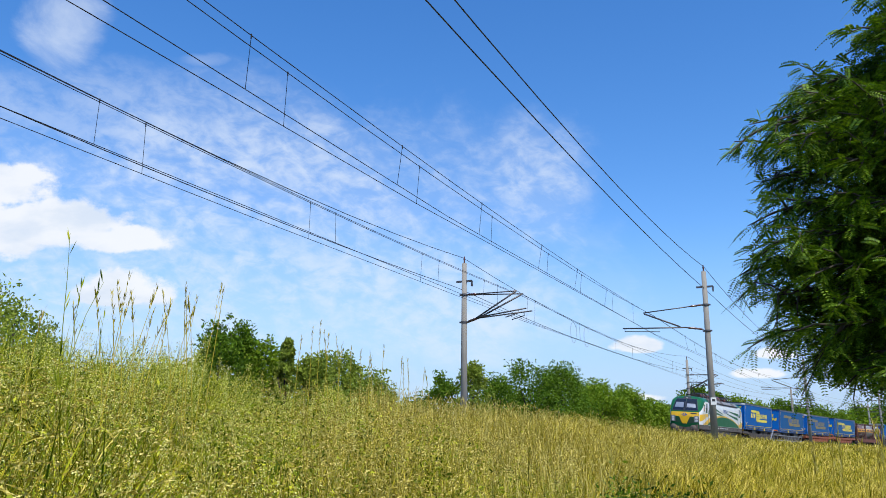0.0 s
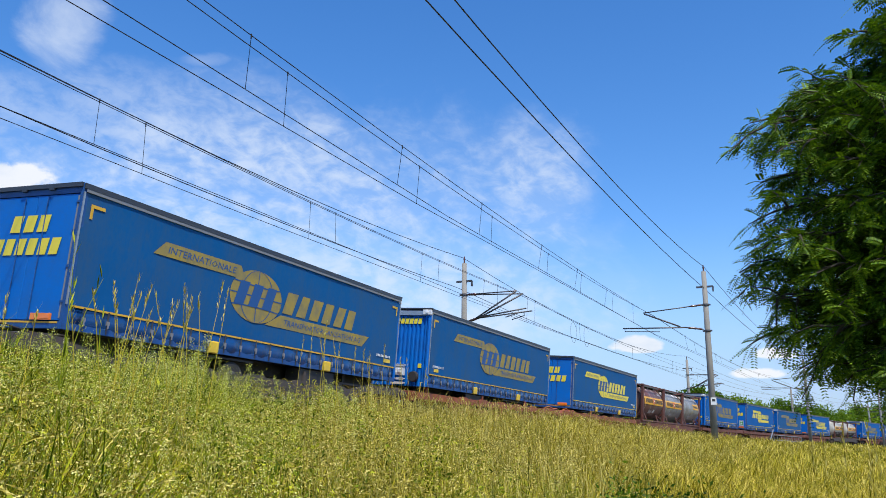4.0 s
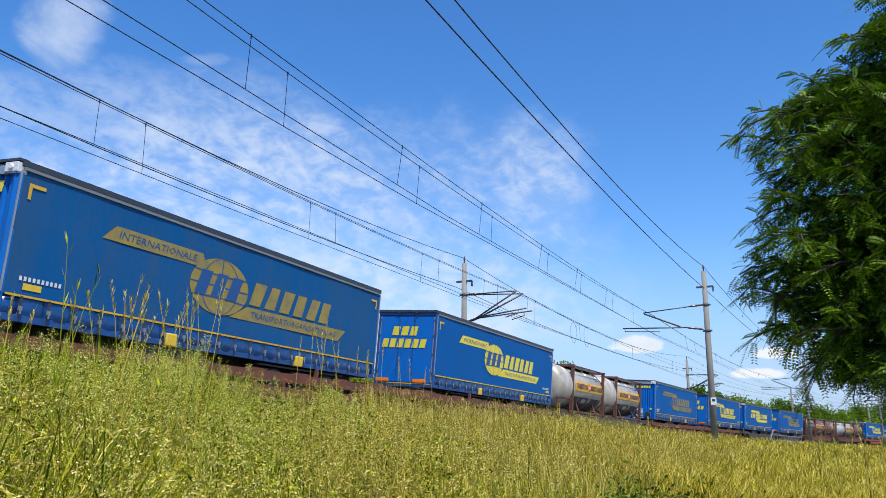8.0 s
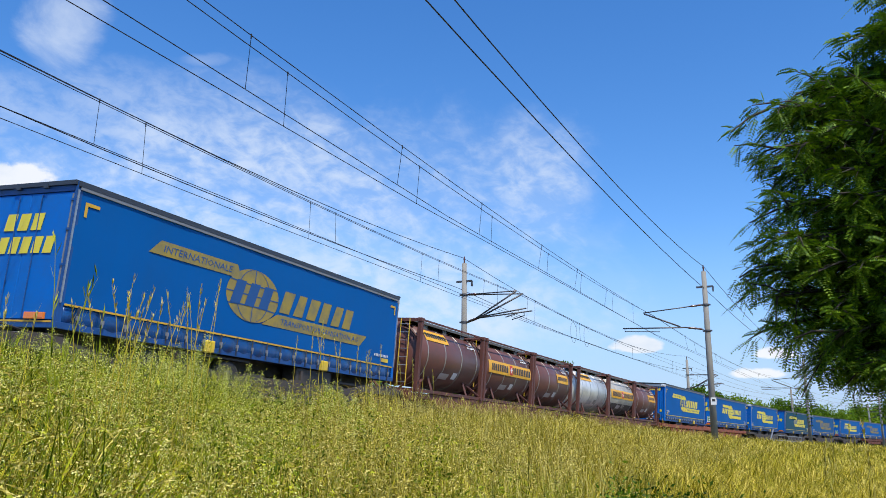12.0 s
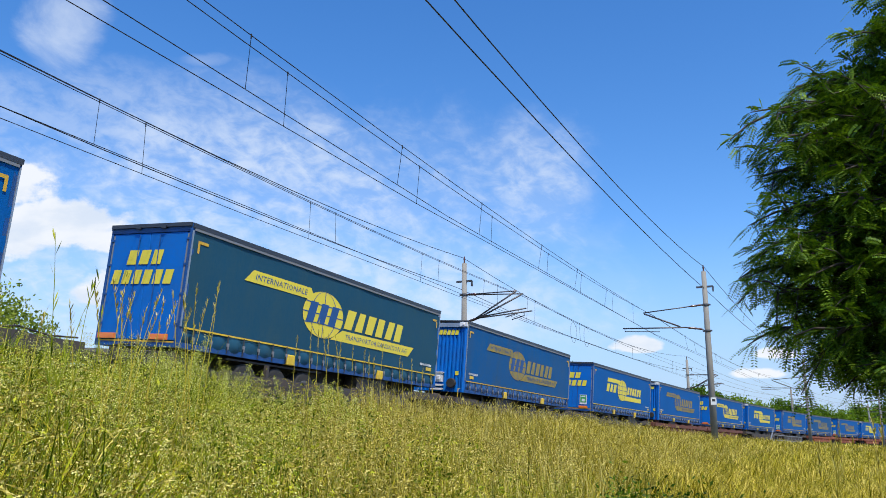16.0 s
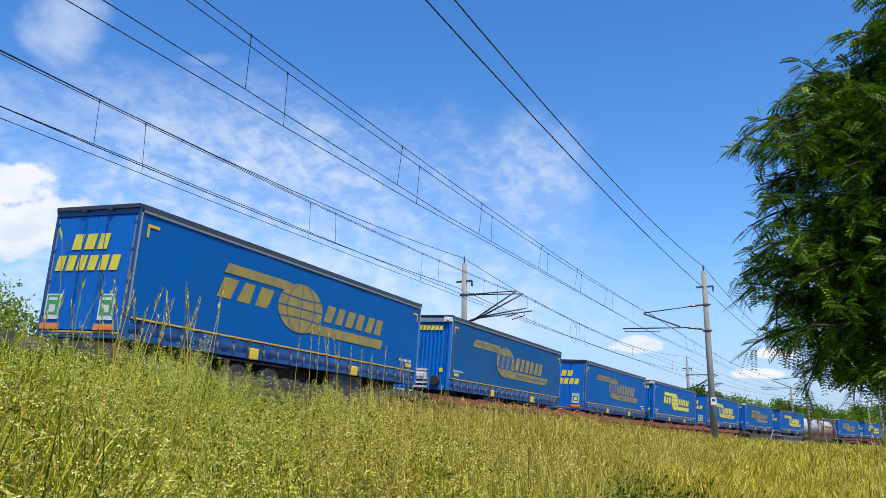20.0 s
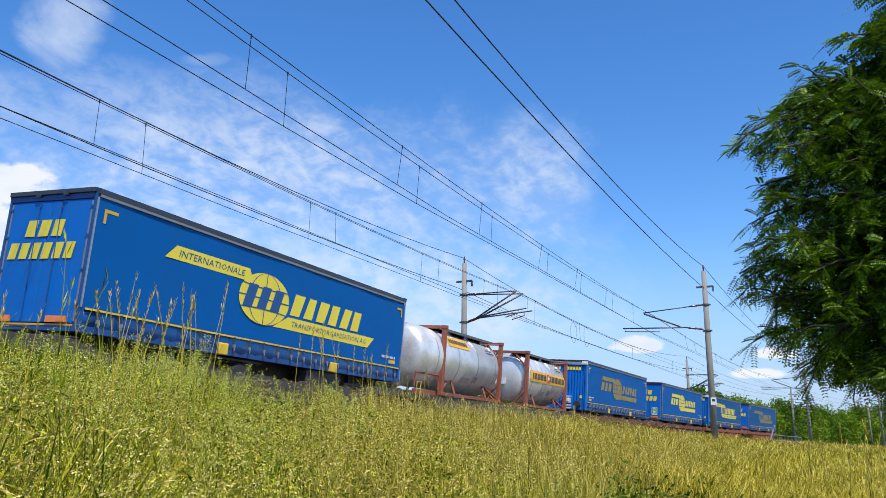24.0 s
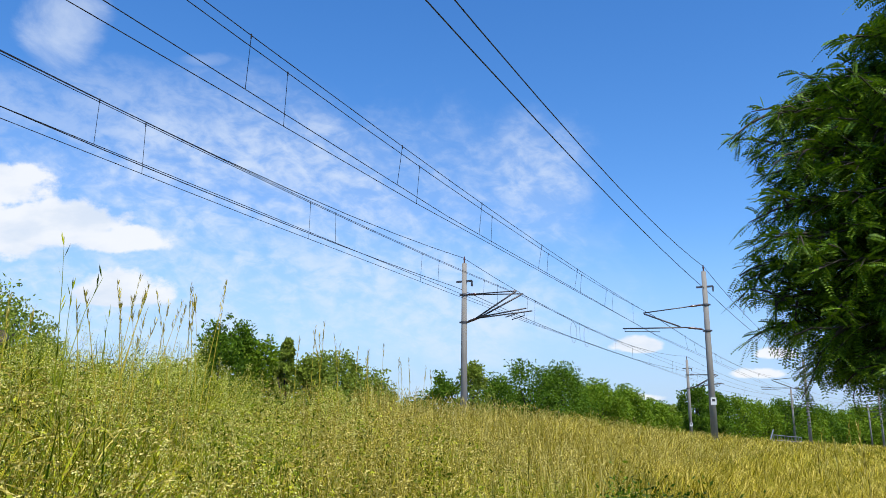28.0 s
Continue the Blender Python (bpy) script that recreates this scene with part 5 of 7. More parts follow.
        if not over or sx > 0:
            for sy in (-1, 1):
                for za, zb in ((z1 - 0.75, z1 - 0.12), (z0 + 0.75, z0 + 0.12)):
                    part("end_brace", ("end_brace", sy, za), lambda: Geo().tube([(0, sy * (w - 0.15), za), (0, sy * 0.45, zb)], 0.045, 6), frame_mat, ob, at=(sx * (h - 0.09), 0, 0))
    for sy in (-1, 1):
        part("bottom_rail", ("bottom_rail", length), lambda: Geo().box(-h + 0.18, h - 0.18, -0.05, 0.05, z0 + 0.02, z0 + 0.14), frame_mat, ob, at=(0, sy * (w - 0.1), 0))
        if frame_mat != "frame_rust":
            part("top_rail", ("top_rail", length), lambda: Geo().box(-h + 0.18, h - 0.18, -0.025, 0.025, z1 - 0.09, z1 - 0.02), frame_mat, ob, at=(0, sy * (w - 0.1), 0))
        for sx in (-1, 1):
            part("corner_brace", ("corner_brace", sx, sy, over), lambda: Geo().tube([(sx * (h - 0.1), sy * (w - 0.12), z1 - 0.1), (sx * (h - 1.25), sy * 0.62, ax + r * 0.86)], 0.038, 6), frame_mat, ob)
            part("foot_brace", ("foot_brace", sx, sy), lambda: Geo().tube([(sx * (h - 0.1), sy * (w - 0.12), z0 + 0.15), (sx * (h - 1.1), sy * 0.86, ax - r * 0.72)], 0.05, 6), frame_mat, ob)
        for x in (-1.6, 1.6):
            part("saddle", ("saddle", sy), lambda: Geo().tube([(0, sy * (w - 0.12), z0 + 0.1), (0, sy * 0.85, ax - 0.72)], 0.05, 6), frame_mat, ob, at=(x, 0, 0))
    part("walkway", ("walkway", length), lambda: Geo().box(-h + 0.2, h - 0.2, -0.72, -0.16, z1 - 0.07, z1 - 0.03).box(-h + 0.2, h - 0.2, -0.74, -0.70, z1 - 0.11, z1 - 0.01).box(-0.4, 0.4, -0.3, 0.5, z1 - 0.1, z1 - 0.04), "walk_grating", ob, "grey grated walkway")
    for x in (-1.7, 0.0, 1.7):
        part("walkway_bracket", "walkway_bracket", lambda: Geo().prism([(-0.68, z1 - 0.10), (-0.2, z1 - 0.10), (-0.3, z1 - 0.32), (-0.52, z1 - 0.36)], "x", -0.03, 0.03).box(-0.16, 0.16, -0.70, -0.66, z1 - 0.28, z1 - 0.10), "walk_grating", ob, at=(x, 0, 0))
    part("manhole", "manhole", lambda: Geo().tube([(0, 0, ax + r - 0.05), (0, 0, ax + r + 0.12), (0, 0, ax + r + 0.15)], [0.3, 0.3, 0.2], 16), "tank_grey", ob)
    if tank_mat == "tank_brown" or over:
        lad = part("ladder", "ladder", lambda: Geo().tube([(0, -0.18, z0 + 0.2), (0, -0.18, z1 - 0.05)], 0.018, 6).tube([(0, 0.18, z0 + 0.2), (0, 0.18, z1 - 0.05)], 0.018, 6), "yellow" if not over else "alu", ob, at=(-h - 0.03 - over * 0.95, -0.55 if not over else 0.85, 0))
        for i in range(8):
            part("rung", "rung", lambda: Geo().tube([(0, -0.18, 0), (0, 0.18, 0)], 0.014, 6), "alu", lad, at=(0, 0, z0 + 0.35 + i * 0.3))
    part("end_plate", "end_plate", lambda: Geo().box(-0.02, 0.0, -0.3, 0.3, 2.9, 3.2), "lamp_red" if tank_mat == "tank_brown" else "white", ob, at=(-h + 0.05 - over, 0.25, -0.7), bevel=0.005)
    if over:
        part("over_rail", ("over_rail", over), lambda: Geo().tube([(-h - over * 0.9, -0.9, z0 + 0.25), (-h - over * 0.9, -0.95, z0 + 0.75), (-h, -1.05, z0 + 0.75), (-h, -1.05, z0 + 0.2)], 0.04, 6), frame_mat, ob)
        for y in (-0.89, 0.89):
            part("over_beam", ("over_beam", over), lambda: Geo().box(-h - over * 0.9, -h, -0.06, 0.06, z0, z0 + 0.15), frame_mat, ob, at=(0, y, 0))
    on_train(ob, u + h)


tank(165.85, "tank_brown", "frame_brown", "band")
tank(171.98, "tank_grey", "frame_brown", "band", hoops=5)
tank(178.10, "tank_grey", "frame_brown", "low")
tank(255.50, "tank_cream", "frame_brown", "band", over=2.0)
tank(264.30, "tank_cream", "frame_brown", "band", over=1.7)
tank(342.00, "tank_brown", "frame_brown", "badge")
tank(348.20, "tank_brown", "frame_brown", "band")
tank(354.35, "tank_brown", "frame_brown", "low")
tank(361.65, "tank_steel", "frame_brown", "badge")
tank(367.80, "tank_cream", "frame_brown", "band")
tank(373.95, "tank_brown", "frame_brown", "low")
tank(659.30, "tank_steel", "frame_rust", "badge", over=1.9)
tank(668.65, "tank_steel", "frame_rust", "band")

# ---------------------------------------------------------------- locomotive
def locomotive(u, length=17.85):
    ob = tagged(new("locomotive"), "white and green electric locomotive with yellow bands", "locomotive")
    h, w = length / 2, 1.49

    def nose(z):
        """Set-back of the end face at a height."""
        return float(np.interp(z, [1.0, 1.5, 2.1, 2.5, 2.75, 3.0, 3.25, 3.5, 3.7, 3.80, 3.865], [0.14, 0.04, 0.0, 0.05, 0.15, 0.29, 0.46, 0.68, 0.96, 1.20, 1.65]))

    def half_width(z):
        return float(np.interp(z, [1.0, 3.1, 3.35, 3.5, 3.62, 3.72, 3.80, 3.84, 3.865], [w, w, w - 0.02, w - 0.07, w - 0.16, w - 0.32, w - 0.58, w - 0.9, 0.0]))

    def hull(a, z, sx, lift=0.0):
        """A point of the shell: a metres from the end sx, at height z, on the side of positive y."""
        t = max(0.0, 1 - a / 2.3)
        pinch = max(0.0, 1 - a / 0.7) ** 2.4
        return (sx * (h - a - nose(z) * t), half_width(z) * (1 - 0.13 * pinch) + lift, z)

    ENDS = (0.0, 0.04, 0.10, 0.18, 0.28, 0.40, 0.55, 0.72, 0.95, 1.2, 1.5, 1.8, 2.1, 2.4, 2.75)

    def edge(a):
        """The line between the white side and the green cab roof."""
        return float(np.interp(a, [0, 0.1, 0.28, 0.45, 0.7, 0.95, 1.2, 1.6, 4], [2.52, 2.57, 2.74, 2.95, 3.20, 3.35, 3.43, 3.46, 3.46]))

    def strip(lo, hi, k, stops, lift=0.0, both=(-1, 1), close=False):
        """Part of the shell between two heights that change along the end; stops: distances from the end."""
        g = Geo()
        for sx in both:
            for sy in (-1, 1):
                base = len(g.v)
                for a in stops:
                    for j in range(k + 1):
                        x, y, z = hull(a, lo(a) + (hi(a) - lo(a)) * j / k, sx, lift)
                        g.v.append((x, y * sy, z))
                for i in range(len(stops) - 1):
                    for j in range(k):
                        q = base + i * (k + 1) + j
                        f_ = (q, q + k + 1, q + k + 2, q + 1)
                        g.f.append(f_ if sx * sy < 0 else f_[::-1])
        return g
    flat_ = lambda z: (lambda a: z)
    LONG = ENDS + (5.5, h)
    part("body", "loco_body", lambda: strip(flat_(1.4), edge, 8, LONG), "loco_white", ob, smooth=True)
    part("cab_roof", "loco_cab_roof", lambda: strip(edge, flat_(3.865), 14, ENDS), "loco_green", ob, "green cab roof", smooth=True)
    part("roof", "loco_roof", lambda: strip(flat_(3.46), flat_(3.865), 12, (2.75, 5.5, h)), "loco_grey", ob, "grey machine roof")
    part("skirt", "loco_skirt", lambda: strip(flat_(1.0), flat_(1.4), 2, LONG), "loco_under", ob, "dirty dark grey frame skirt")
    for sx in (-1, 1):
        def fx(z, l=0.012, y=0.0):
            k = half_width(z) * 0.87
            return sx * (h - nose(z) + l + 0.10 * max(0.0, 1 - (y / max(k, 0.2)) ** 2))

        def face():
            g, cols, zs = Geo(), 12, list(np.linspace(1.0, 3.6, 22)) + [3.66, 3.72, 3.78, 3.82, 3.85, 3.865]
            for z in zs:
                k = half_width(z) * 0.87
                for j in range(cols + 1):
                    y = k * (2 * j / cols - 1)
                    g.v.append((fx(z, 0.0, y), y, z))
            for i in range(len(zs) - 1):
                for j in range(cols):
                    q = i * (cols + 1) + j
                    f_ = (q, q + 1, q + cols + 2, q + cols + 1)
                    g.f.append(f_ if sx > 0 else f_[::-1])
            return g
        fc = part("front_face", ("loco_face", sx), face, "loco_green", ob, "green cab front", smooth=True)

        def on_face(z0, z1, y00, y01, y10, y11, lift, k=5, cols=6):
            g = Geo()
            for i in range(k + 1):
                t = i / k
                z = z0 + (z1 - z0) * t
                for j in range(cols + 1):
                    y = (y00 + (y01 - y00) * j / cols) * (1 - t) + (y10 + (y11 - y10) * j / cols) * t
                    g.v.append((fx(z, lift, y), y, z))
            g.f = [(i * (cols + 1) + j, (i + 1) * (cols + 1) + j, (i + 1) * (cols + 1) + j + 1, i * (cols + 1) + j + 1)[::-1 if sx > 0 else 1] for i in range(k) for j in range(cols)]
            return g
        part("windscreen_frame", ("windscreen_frame", sx), lambda: on_face(2.58, 3.62, -1.20, 1.20, -0.96, 0.96, 0.012), "rail_dark", fc, "black rubber windscreen frame", smooth=True)
        part("roof_panel", ("nose_panel", sx), lambda: on_face(3.60, 3.80, -0.36, 0.36, -0.34, 0.34, 0.014), "ink", fc)
        for s2 in (-1, 1):
            part("windscreen", ("windscreen", sx, s2), lambda: on_face(2.64, 3.57, 0.035 * s2, 1.16 * s2, 0.035 * s2, 0.92 * s2, 0.024), "window", fc, "dark sloping windscreen", smooth=True)
            part("sun_blind", ("sun_blind", sx, s2), lambda: on_face(2.86, 3.28 if s2 > 0 else 3.18, 0.14 * s2, 0.96 * s2, 0.14 * s2, 0.88 * s2, 0.028), "alu", fc, smooth=True)
            hl = part("headlight", ("headlight", sx, s2), lambda: on_face(1.58, 2.14, 0.84 * s2, 1.27 * s2, 0.84 * s2, 1.27 * s2, 0.016), "trim_grey", fc, "grey headlight housing")
            for z in (1.72, 1.96):
                part("lens", ("lens", sx, s2, z), lambda: Geo().tube([(fx(z, 0.0, 1.06), 1.06 * s2, z), (fx(z, 0.05, 1.06), 1.06 * s2, z)], [0.12, 0.10], 16), "headlight", hl)
            part("buffer", ("loco_buffer", sx, s2), lambda: Geo().tube([(sx * (h - 0.25), s2 * 0.9, 1.05), (sx * (h + 0.2), s2 * 0.9, 1.05), (sx * (h + 0.22), s2 * 0.9, 1.05), (sx * (h + 0.42), s2 * 0.9, 1.05), (sx * (h + 0.46), s2 * 0.9, 1.05)], [0.16, 0.16, 0.11, 0.28, 0.26], 16), "loco_under", ob, smooth=True)
            part("wiper", ("wiper", sx, s2), lambda: Geo().tube([(fx(2.62, 0.06), 0.12 * s2, 2.62), (fx(3.1, 0.06), 0.10 * s2, 3.35)], 0.014, 5), "ink", fc)
            for i in range(6):
                z = 1.52 + i * 0.085
                part("grille_slat", ("grille", sx, s2, i), lambda: on_face(z, z + 0.038, (0.30 + 0.03 * i) * s2, 0.83 * s2, (0.31 + 0.03 * i) * s2, 0.83 * s2, 0.022, 1, 3), "ink", fc)
        part("yellow_panel", ("yellow_panel", sx), lambda: on_face(2.06, 2.48, -1.28, 1.28, -1.26, 1.26, 0.010), "loco_yellow", fc, "yellow front band", smooth=True)
        part("yellow_shield", ("yellow_shield", sx), lambda: on_face(1.42, 2.08, -0.20, 0.20, -0.50, 0.50, 0.014), "loco_yellow", fc, smooth=True)
        part("emblem", ("emblem", sx), lambda: Geo().tube([(fx(2.24, 0.012), 0, 2.24), (fx(2.24, 0.03), 0, 2.24)], 0.15, 20).box(min(fx(2.24, 0.014), fx(2.24, 0.034)), max(fx(2.24, 0.014), fx(2.24, 0.034)), -0.26, 0.26, 2.21, 2.27), "blue_paint", fc, "round blue winged emblem")
        part("emblem_field", ("emblem_field", sx), lambda: Geo().tube([(fx(2.24, 0.032), 0, 2.24), (fx(2.24, 0.038), 0, 2.24)], 0.085, 16), "loco_yellow", fc)
        part("number_bars", ("number_bars", sx), lambda: on_face(2.30, 2.40, -1.08 if sx < 0 else 0.55, -0.55 if sx < 0 else 1.08, -1.08 if sx < 0 else 0.55, -0.55 if sx < 0 else 1.08, 0.016, 1), "ink", fc)
        part("bumper_beam", ("bumper_beam", sx), lambda: Geo().box(min(sx * (h - 0.3), sx * (h - 0.02)), max(sx * (h - 0.3), sx * (h - 0.02)), -1.22, 1.22, 0.72, 1.4), "loco_under", ob, bevel=0.04)
        part("top_lamp", ("top_lamp", sx), lambda: Geo().tube([(fx(3.66, -0.08), 0, 3.66), (fx(3.66, 0.03), 0, 3.66)], 0.08, 12), "headlight", fc)
        part("coupler", ("coupler", sx), lambda: Geo().box(min(sx * h, sx * (h + 0.4)), max(sx * h, sx * (h + 0.4)), -0.07, 0.07, 0.85, 1.1), "steel_dark", ob)
    part("yellow_band", "yellow_band_front", lambda: strip(lambda a: float(np.interp(a, [0.0, 2.4], [1.66, 2.18])), lambda a: float(np.interp(a, [0.0, 2.4], [2.30, 2.44])), 3, ENDS[1:-1], 0.005, (-1,)), "loco_yellow", ob, smooth=True)
    part("yellow_band", "yellow_band_rear", lambda: strip(lambda a: float(np.interp(a, [0.0, 3.0], [1.58, 1.46])), lambda a: float(np.interp(a, [0.0, 3.0], [2.12, 1.78])), 3, ENDS[1:-1], 0.005, (1,)), "loco_yellow", ob, smooth=True)
    for sx in (-1, 1):
        for a in (0.78, 2.75):
            part("seam", ("loco_seam", sx, a), lambda: strip(flat_(1.42), lambda b: edge(b) - 0.01, 6, (a, a + 0.016), 0.004, (sx,)), "trim_grey", ob)
    # painted sides
    for m in (Matrix(), pose(0, 0, 0, 0, 0, 180)):
        y = -w - 0.006

        def arch(z_mid, z_end, thick0, thick1, x0=-h + 2.2, x1=h - 2.0):
            g = Geo()
            xs = np.linspace(x0, x1, 30)
            t = (xs - x0) / (x1 - x0)
            top = z_end + (z_mid - z_end) * np.sin(np.pi * np.clip(t, 0, 1)) ** 0.75
            for a, b, ta, tb in zip(xs, xs[1:], top, top[1:]):
                g.flat([(a, max(1.42, ta - thick0)), (b, max(1.42, tb - thick0)), (b, max(1.421, tb)), (a, max(1.421, ta))], y)
            return g
        part("green_sweep", "green_sweep", lambda: arch(2.33, 1.44, 3.0, 3.0), "loco_green", ob, "dark green sweep", at=m)
        def yellow():
            """Broad at the cabs, thin over the middle, on the upper edge of the green sweep."""
            g, xs = Geo(), np.linspace(-h + 0.7, h - 1.6, 40)
            t = (xs + h - 2.2) / (2 * h - 4.2)
            low = np.where((t > 0) & (t < 1), 1.44 + 0.89 * np.sin(np.pi * np.clip(t, 0, 1)) ** 0.75, 1.42)
            top = np.interp(xs, [-h + 0.7, -h + 2.2, -h + 3.3, -h + 5.2, 0, h - 5.0, h - 3.0, h - 1.6], [1.44, 1.92, 2.10, 2.30, 2.47, 2.20, 1.82, 1.44])
            for i in range(39):
                g.flat([(xs[i], low[i]), (xs[i + 1], low[i + 1]), (xs[i + 1], max(top[i + 1], low[i + 1] + 0.005)), (xs[i], max(top[i], low[i] + 0.005))], y - 0.004)
            return g
        part("yellow_sweep", "yellow_sweep", yellow, "loco_yellow", ob, at=m)
        for k, poly in enumerate(([(-h + 2.45, 2.32), (-h + 2.85, 2.32), (-h + 3.52, 3.02), (-h + 8.3, 2.60), (-h + 8.3, 2.64), (-h + 3.28, 3.30)],
                                  [(-h + 3.25, 2.56), (-h + 3.55, 2.60), (-h + 8.9, 2.40), (-h + 8.9, 2.44), (-h + 3.6, 2.86)],
                                  [(-h + 10.8, 2.94), (-h + 15.4, 2.60), (-h + 16.2, 1.98), (-h + 16.5, 1.98), (-h + 15.9, 2.84), (-h + 10.8, 2.98)],
                                  [(-h + 9.9, 2.70), (-h + 14.6, 2.24), (-h + 15.3, 2.22), (-h + 14.9, 2.48), (-h + 9.9, 2.74)])):
            part("green_stripe", ("green_stripe", k), lambda: Geo().flat(poly, y - 0.004), "loco_green", ob, at=m)
        part("name_bars", "loco_name", lambda: word_bars(0.1, 2.6, 2.72, 3.04, 5, 0.03, 0.40), "logo_blue", ob, at=m @ Matrix.Translation((-0.6, y - 0.004, 0)))
        for k, x in enumerate((-h + 1.58, h - 2.35)):
            d = part("cab_door", ("cab_door", k), lambda: Geo().box(x, x + 0.78, -w - 0.012, -w + 0.02, 1.45, 3.42), "loco_white", ob, at=m, bevel=0.006)
            part("door_window", ("door_window", k), lambda: Geo().box(x + 0.17, x + 0.61, -w - 0.018, -w - 0.013, 2.55, 3.25), "window", d, bevel=0.0)
            part("window_rubber", ("window_rubber", k), lambda: Geo().box(x + 0.135, x + 0.645, -w - 0.016, -w - 0.0125, 2.51, 3.29), "ink", d)
            part("door_band", ("door_band", k), lambda: Geo().box(x + 0.01, x + 0.77, -w - 0.02, -w - 0.014, 1.5 if k else 2.13, 1.82 if k else 2.42), "loco_yellow", d)
            if not k:
                part("door_band", "door_foot", lambda: Geo().prism([(x + 0.01, 1.47), (x + 0.77, 1.47), (x + 0.77, 1.90), (x + 0.01, 1.70)], "y", -w - 0.02, -w - 0.014), "loco_yellow", d)
            for e in (-0.1, 0.88):
                part("grab_rail", ("grab_rail", k, e), lambda: Geo().tube([(x + e, -w - 0.06, 1.5), (x + e, -w - 0.06, 2.75)], 0.016, 6), "alu", d)
            part("side_emblem", ("side_emblem", k), lambda: Geo().box(x - 0.67, x - 0.17, -w - 0.012, -w - 0.005, 2.62, 3.18) if not k else Geo().box(x + 0.95, x + 1.39, -w - 0.012, -w - 0.005, 2.62, 3.1), "loco_yellow", ob, "yellow square emblem plate", at=m)
            ex = x - 0.42 if not k else x + 1.17
            part("emblem_strip", ("emblem_strip", k), lambda: Geo().box(ex - 0.25, ex + 0.25, -w - 0.016, -w - 0.013, 3.08, 3.18).box(ex - 0.25, ex + 0.25, -w - 0.016, -w - 0.013, 2.62, 2.67), "loco_green", ob, at=m)
            part("emblem_wings", ("emblem_wings", k), lambda: Geo().box(ex - 0.22, ex + 0.22, -w - 0.020, -w - 0.013, 2.85, 2.91), "blue_paint", ob, at=m)
            part("emblem_core", ("emblem_core", k), lambda: Geo().tube([(ex, -w - 0.024, 2.87), (ex, -w - 0.0205, 2.87)], 0.10, 14), "loco_yellow", ob, at=m)
            part("side_badge", ("side_badge", k), lambda: Geo().tube([(ex, -w - 0.02, 2.87), (ex, -w - 0.012, 2.87)], 0.18, 18), "blue_paint", ob, at=m)
        part("data_bars", "loco_data", lambda: word_bars(-3.6, 2.2, 1.20, 1.28, 26, 0.0, 0.6), "white", ob, at=m @ Matrix.Translation((0, -w - 0.006, 0)))
        for i in range(7):
            part("side_port", "side_port", lambda: Geo().tube([(0, 0, 0), (0, -0.03, 0)], [0.09, 0.08], 12), "ink", ob, at=m @ Matrix.Translation((-6 + i * 2.0, -w, 1.22)))
        part("side_tank", "side_tank", lambda: Geo().box(-2.6, 2.6, -1.4, -0.9, 0.35, 1.0).box(-2.3, -1.0, -1.42, -1.38, 0.45, 0.9).box(0.2, 1.8, -1.42, -1.38, 0.45, 0.9), "loco_under", ob, at=m, bevel=0.02)
        part("roof_edge", "roof_edge", lambda: Geo().box(-h + 2.75, h - 2.75, -w + 0.0, -w + 0.10, 3.40, 3.49), "ink", ob, at=m)
        for i in range(10):
            part("roof_panel", "roof_panel", lambda: Geo().add([(-0.61, -w + 0.05, 3.50), (0.61, -w + 0.05, 3.50), (0.61, -w + 0.34, 3.76), (-0.61, -w + 0.34, 3.76)], [(0, 1, 2, 3)]), "roof_grey" if i % 4 else "loco_under", ob, at=m @ Matrix.Translation((-h + 3.35 + i * 1.24, -0.03, 0.02)))
    # bogies
    for x in (-4.75, 4.75):
        b = part("bogie", "loco_bogie", lambda: Geo().box(-1.9, 1.9, -1.25, -1.0, 0.5, 0.95).box(-1.9, 1.9, 1.0, 1.25, 0.5, 0.95).box(-0.5, 0.5, -1.1, 1.1, 0.5, 0.9), "loco_under", ob, at=(x, 0, 0), bevel=0.03)
        for wx in (-1.3, 1.3):
            for yy in (-0.75, 0.75):
                part("wheel", "loco_wheel", lambda: Geo().tube([(0, -0.09, 0), (0, -0.06, 0), (0, 0.06, 0), (0, 0.09, 0)], [0.56, 0.62, 0.62, 0.56], 30), "steel_dark", b, at=(wx, yy, 0.62), smooth=True)
    # roof gear
    part("roof_walk", "roof_walk", lambda: Geo().box(-h + 3.0, h - 3.0, -0.5, 0.5, 3.84, 3.90), "loco_under", ob)
    for i in range(12):
        x = -h + 3.0 + i * 1.05
        part("roof_insulator", "roof_insulator", lambda: Geo().tube([(0, 0, 3.84), (0, 0, 3.92), (0, 0, 3.93), (0, 0, 4.02), (0, 0, 4.03), (0, 0, 4.12)], [0.05, 0.05, 0.075, 0.05, 0.075, 0.04], 8), "insulator", ob, at=(x, (-0.7, 0.5, -0.3)[i % 3], 0))
    part("bus_bar", "bus_bar", lambda: Geo().tube([(-h + 2.8, -0.3, 4.14), (-2, -0.25, 4.16), (2, 0.2, 4.14), (h - 3, -0.3, 4.14)], 0.025, 6), "wire", ob)
    rnd = random.Random(4)
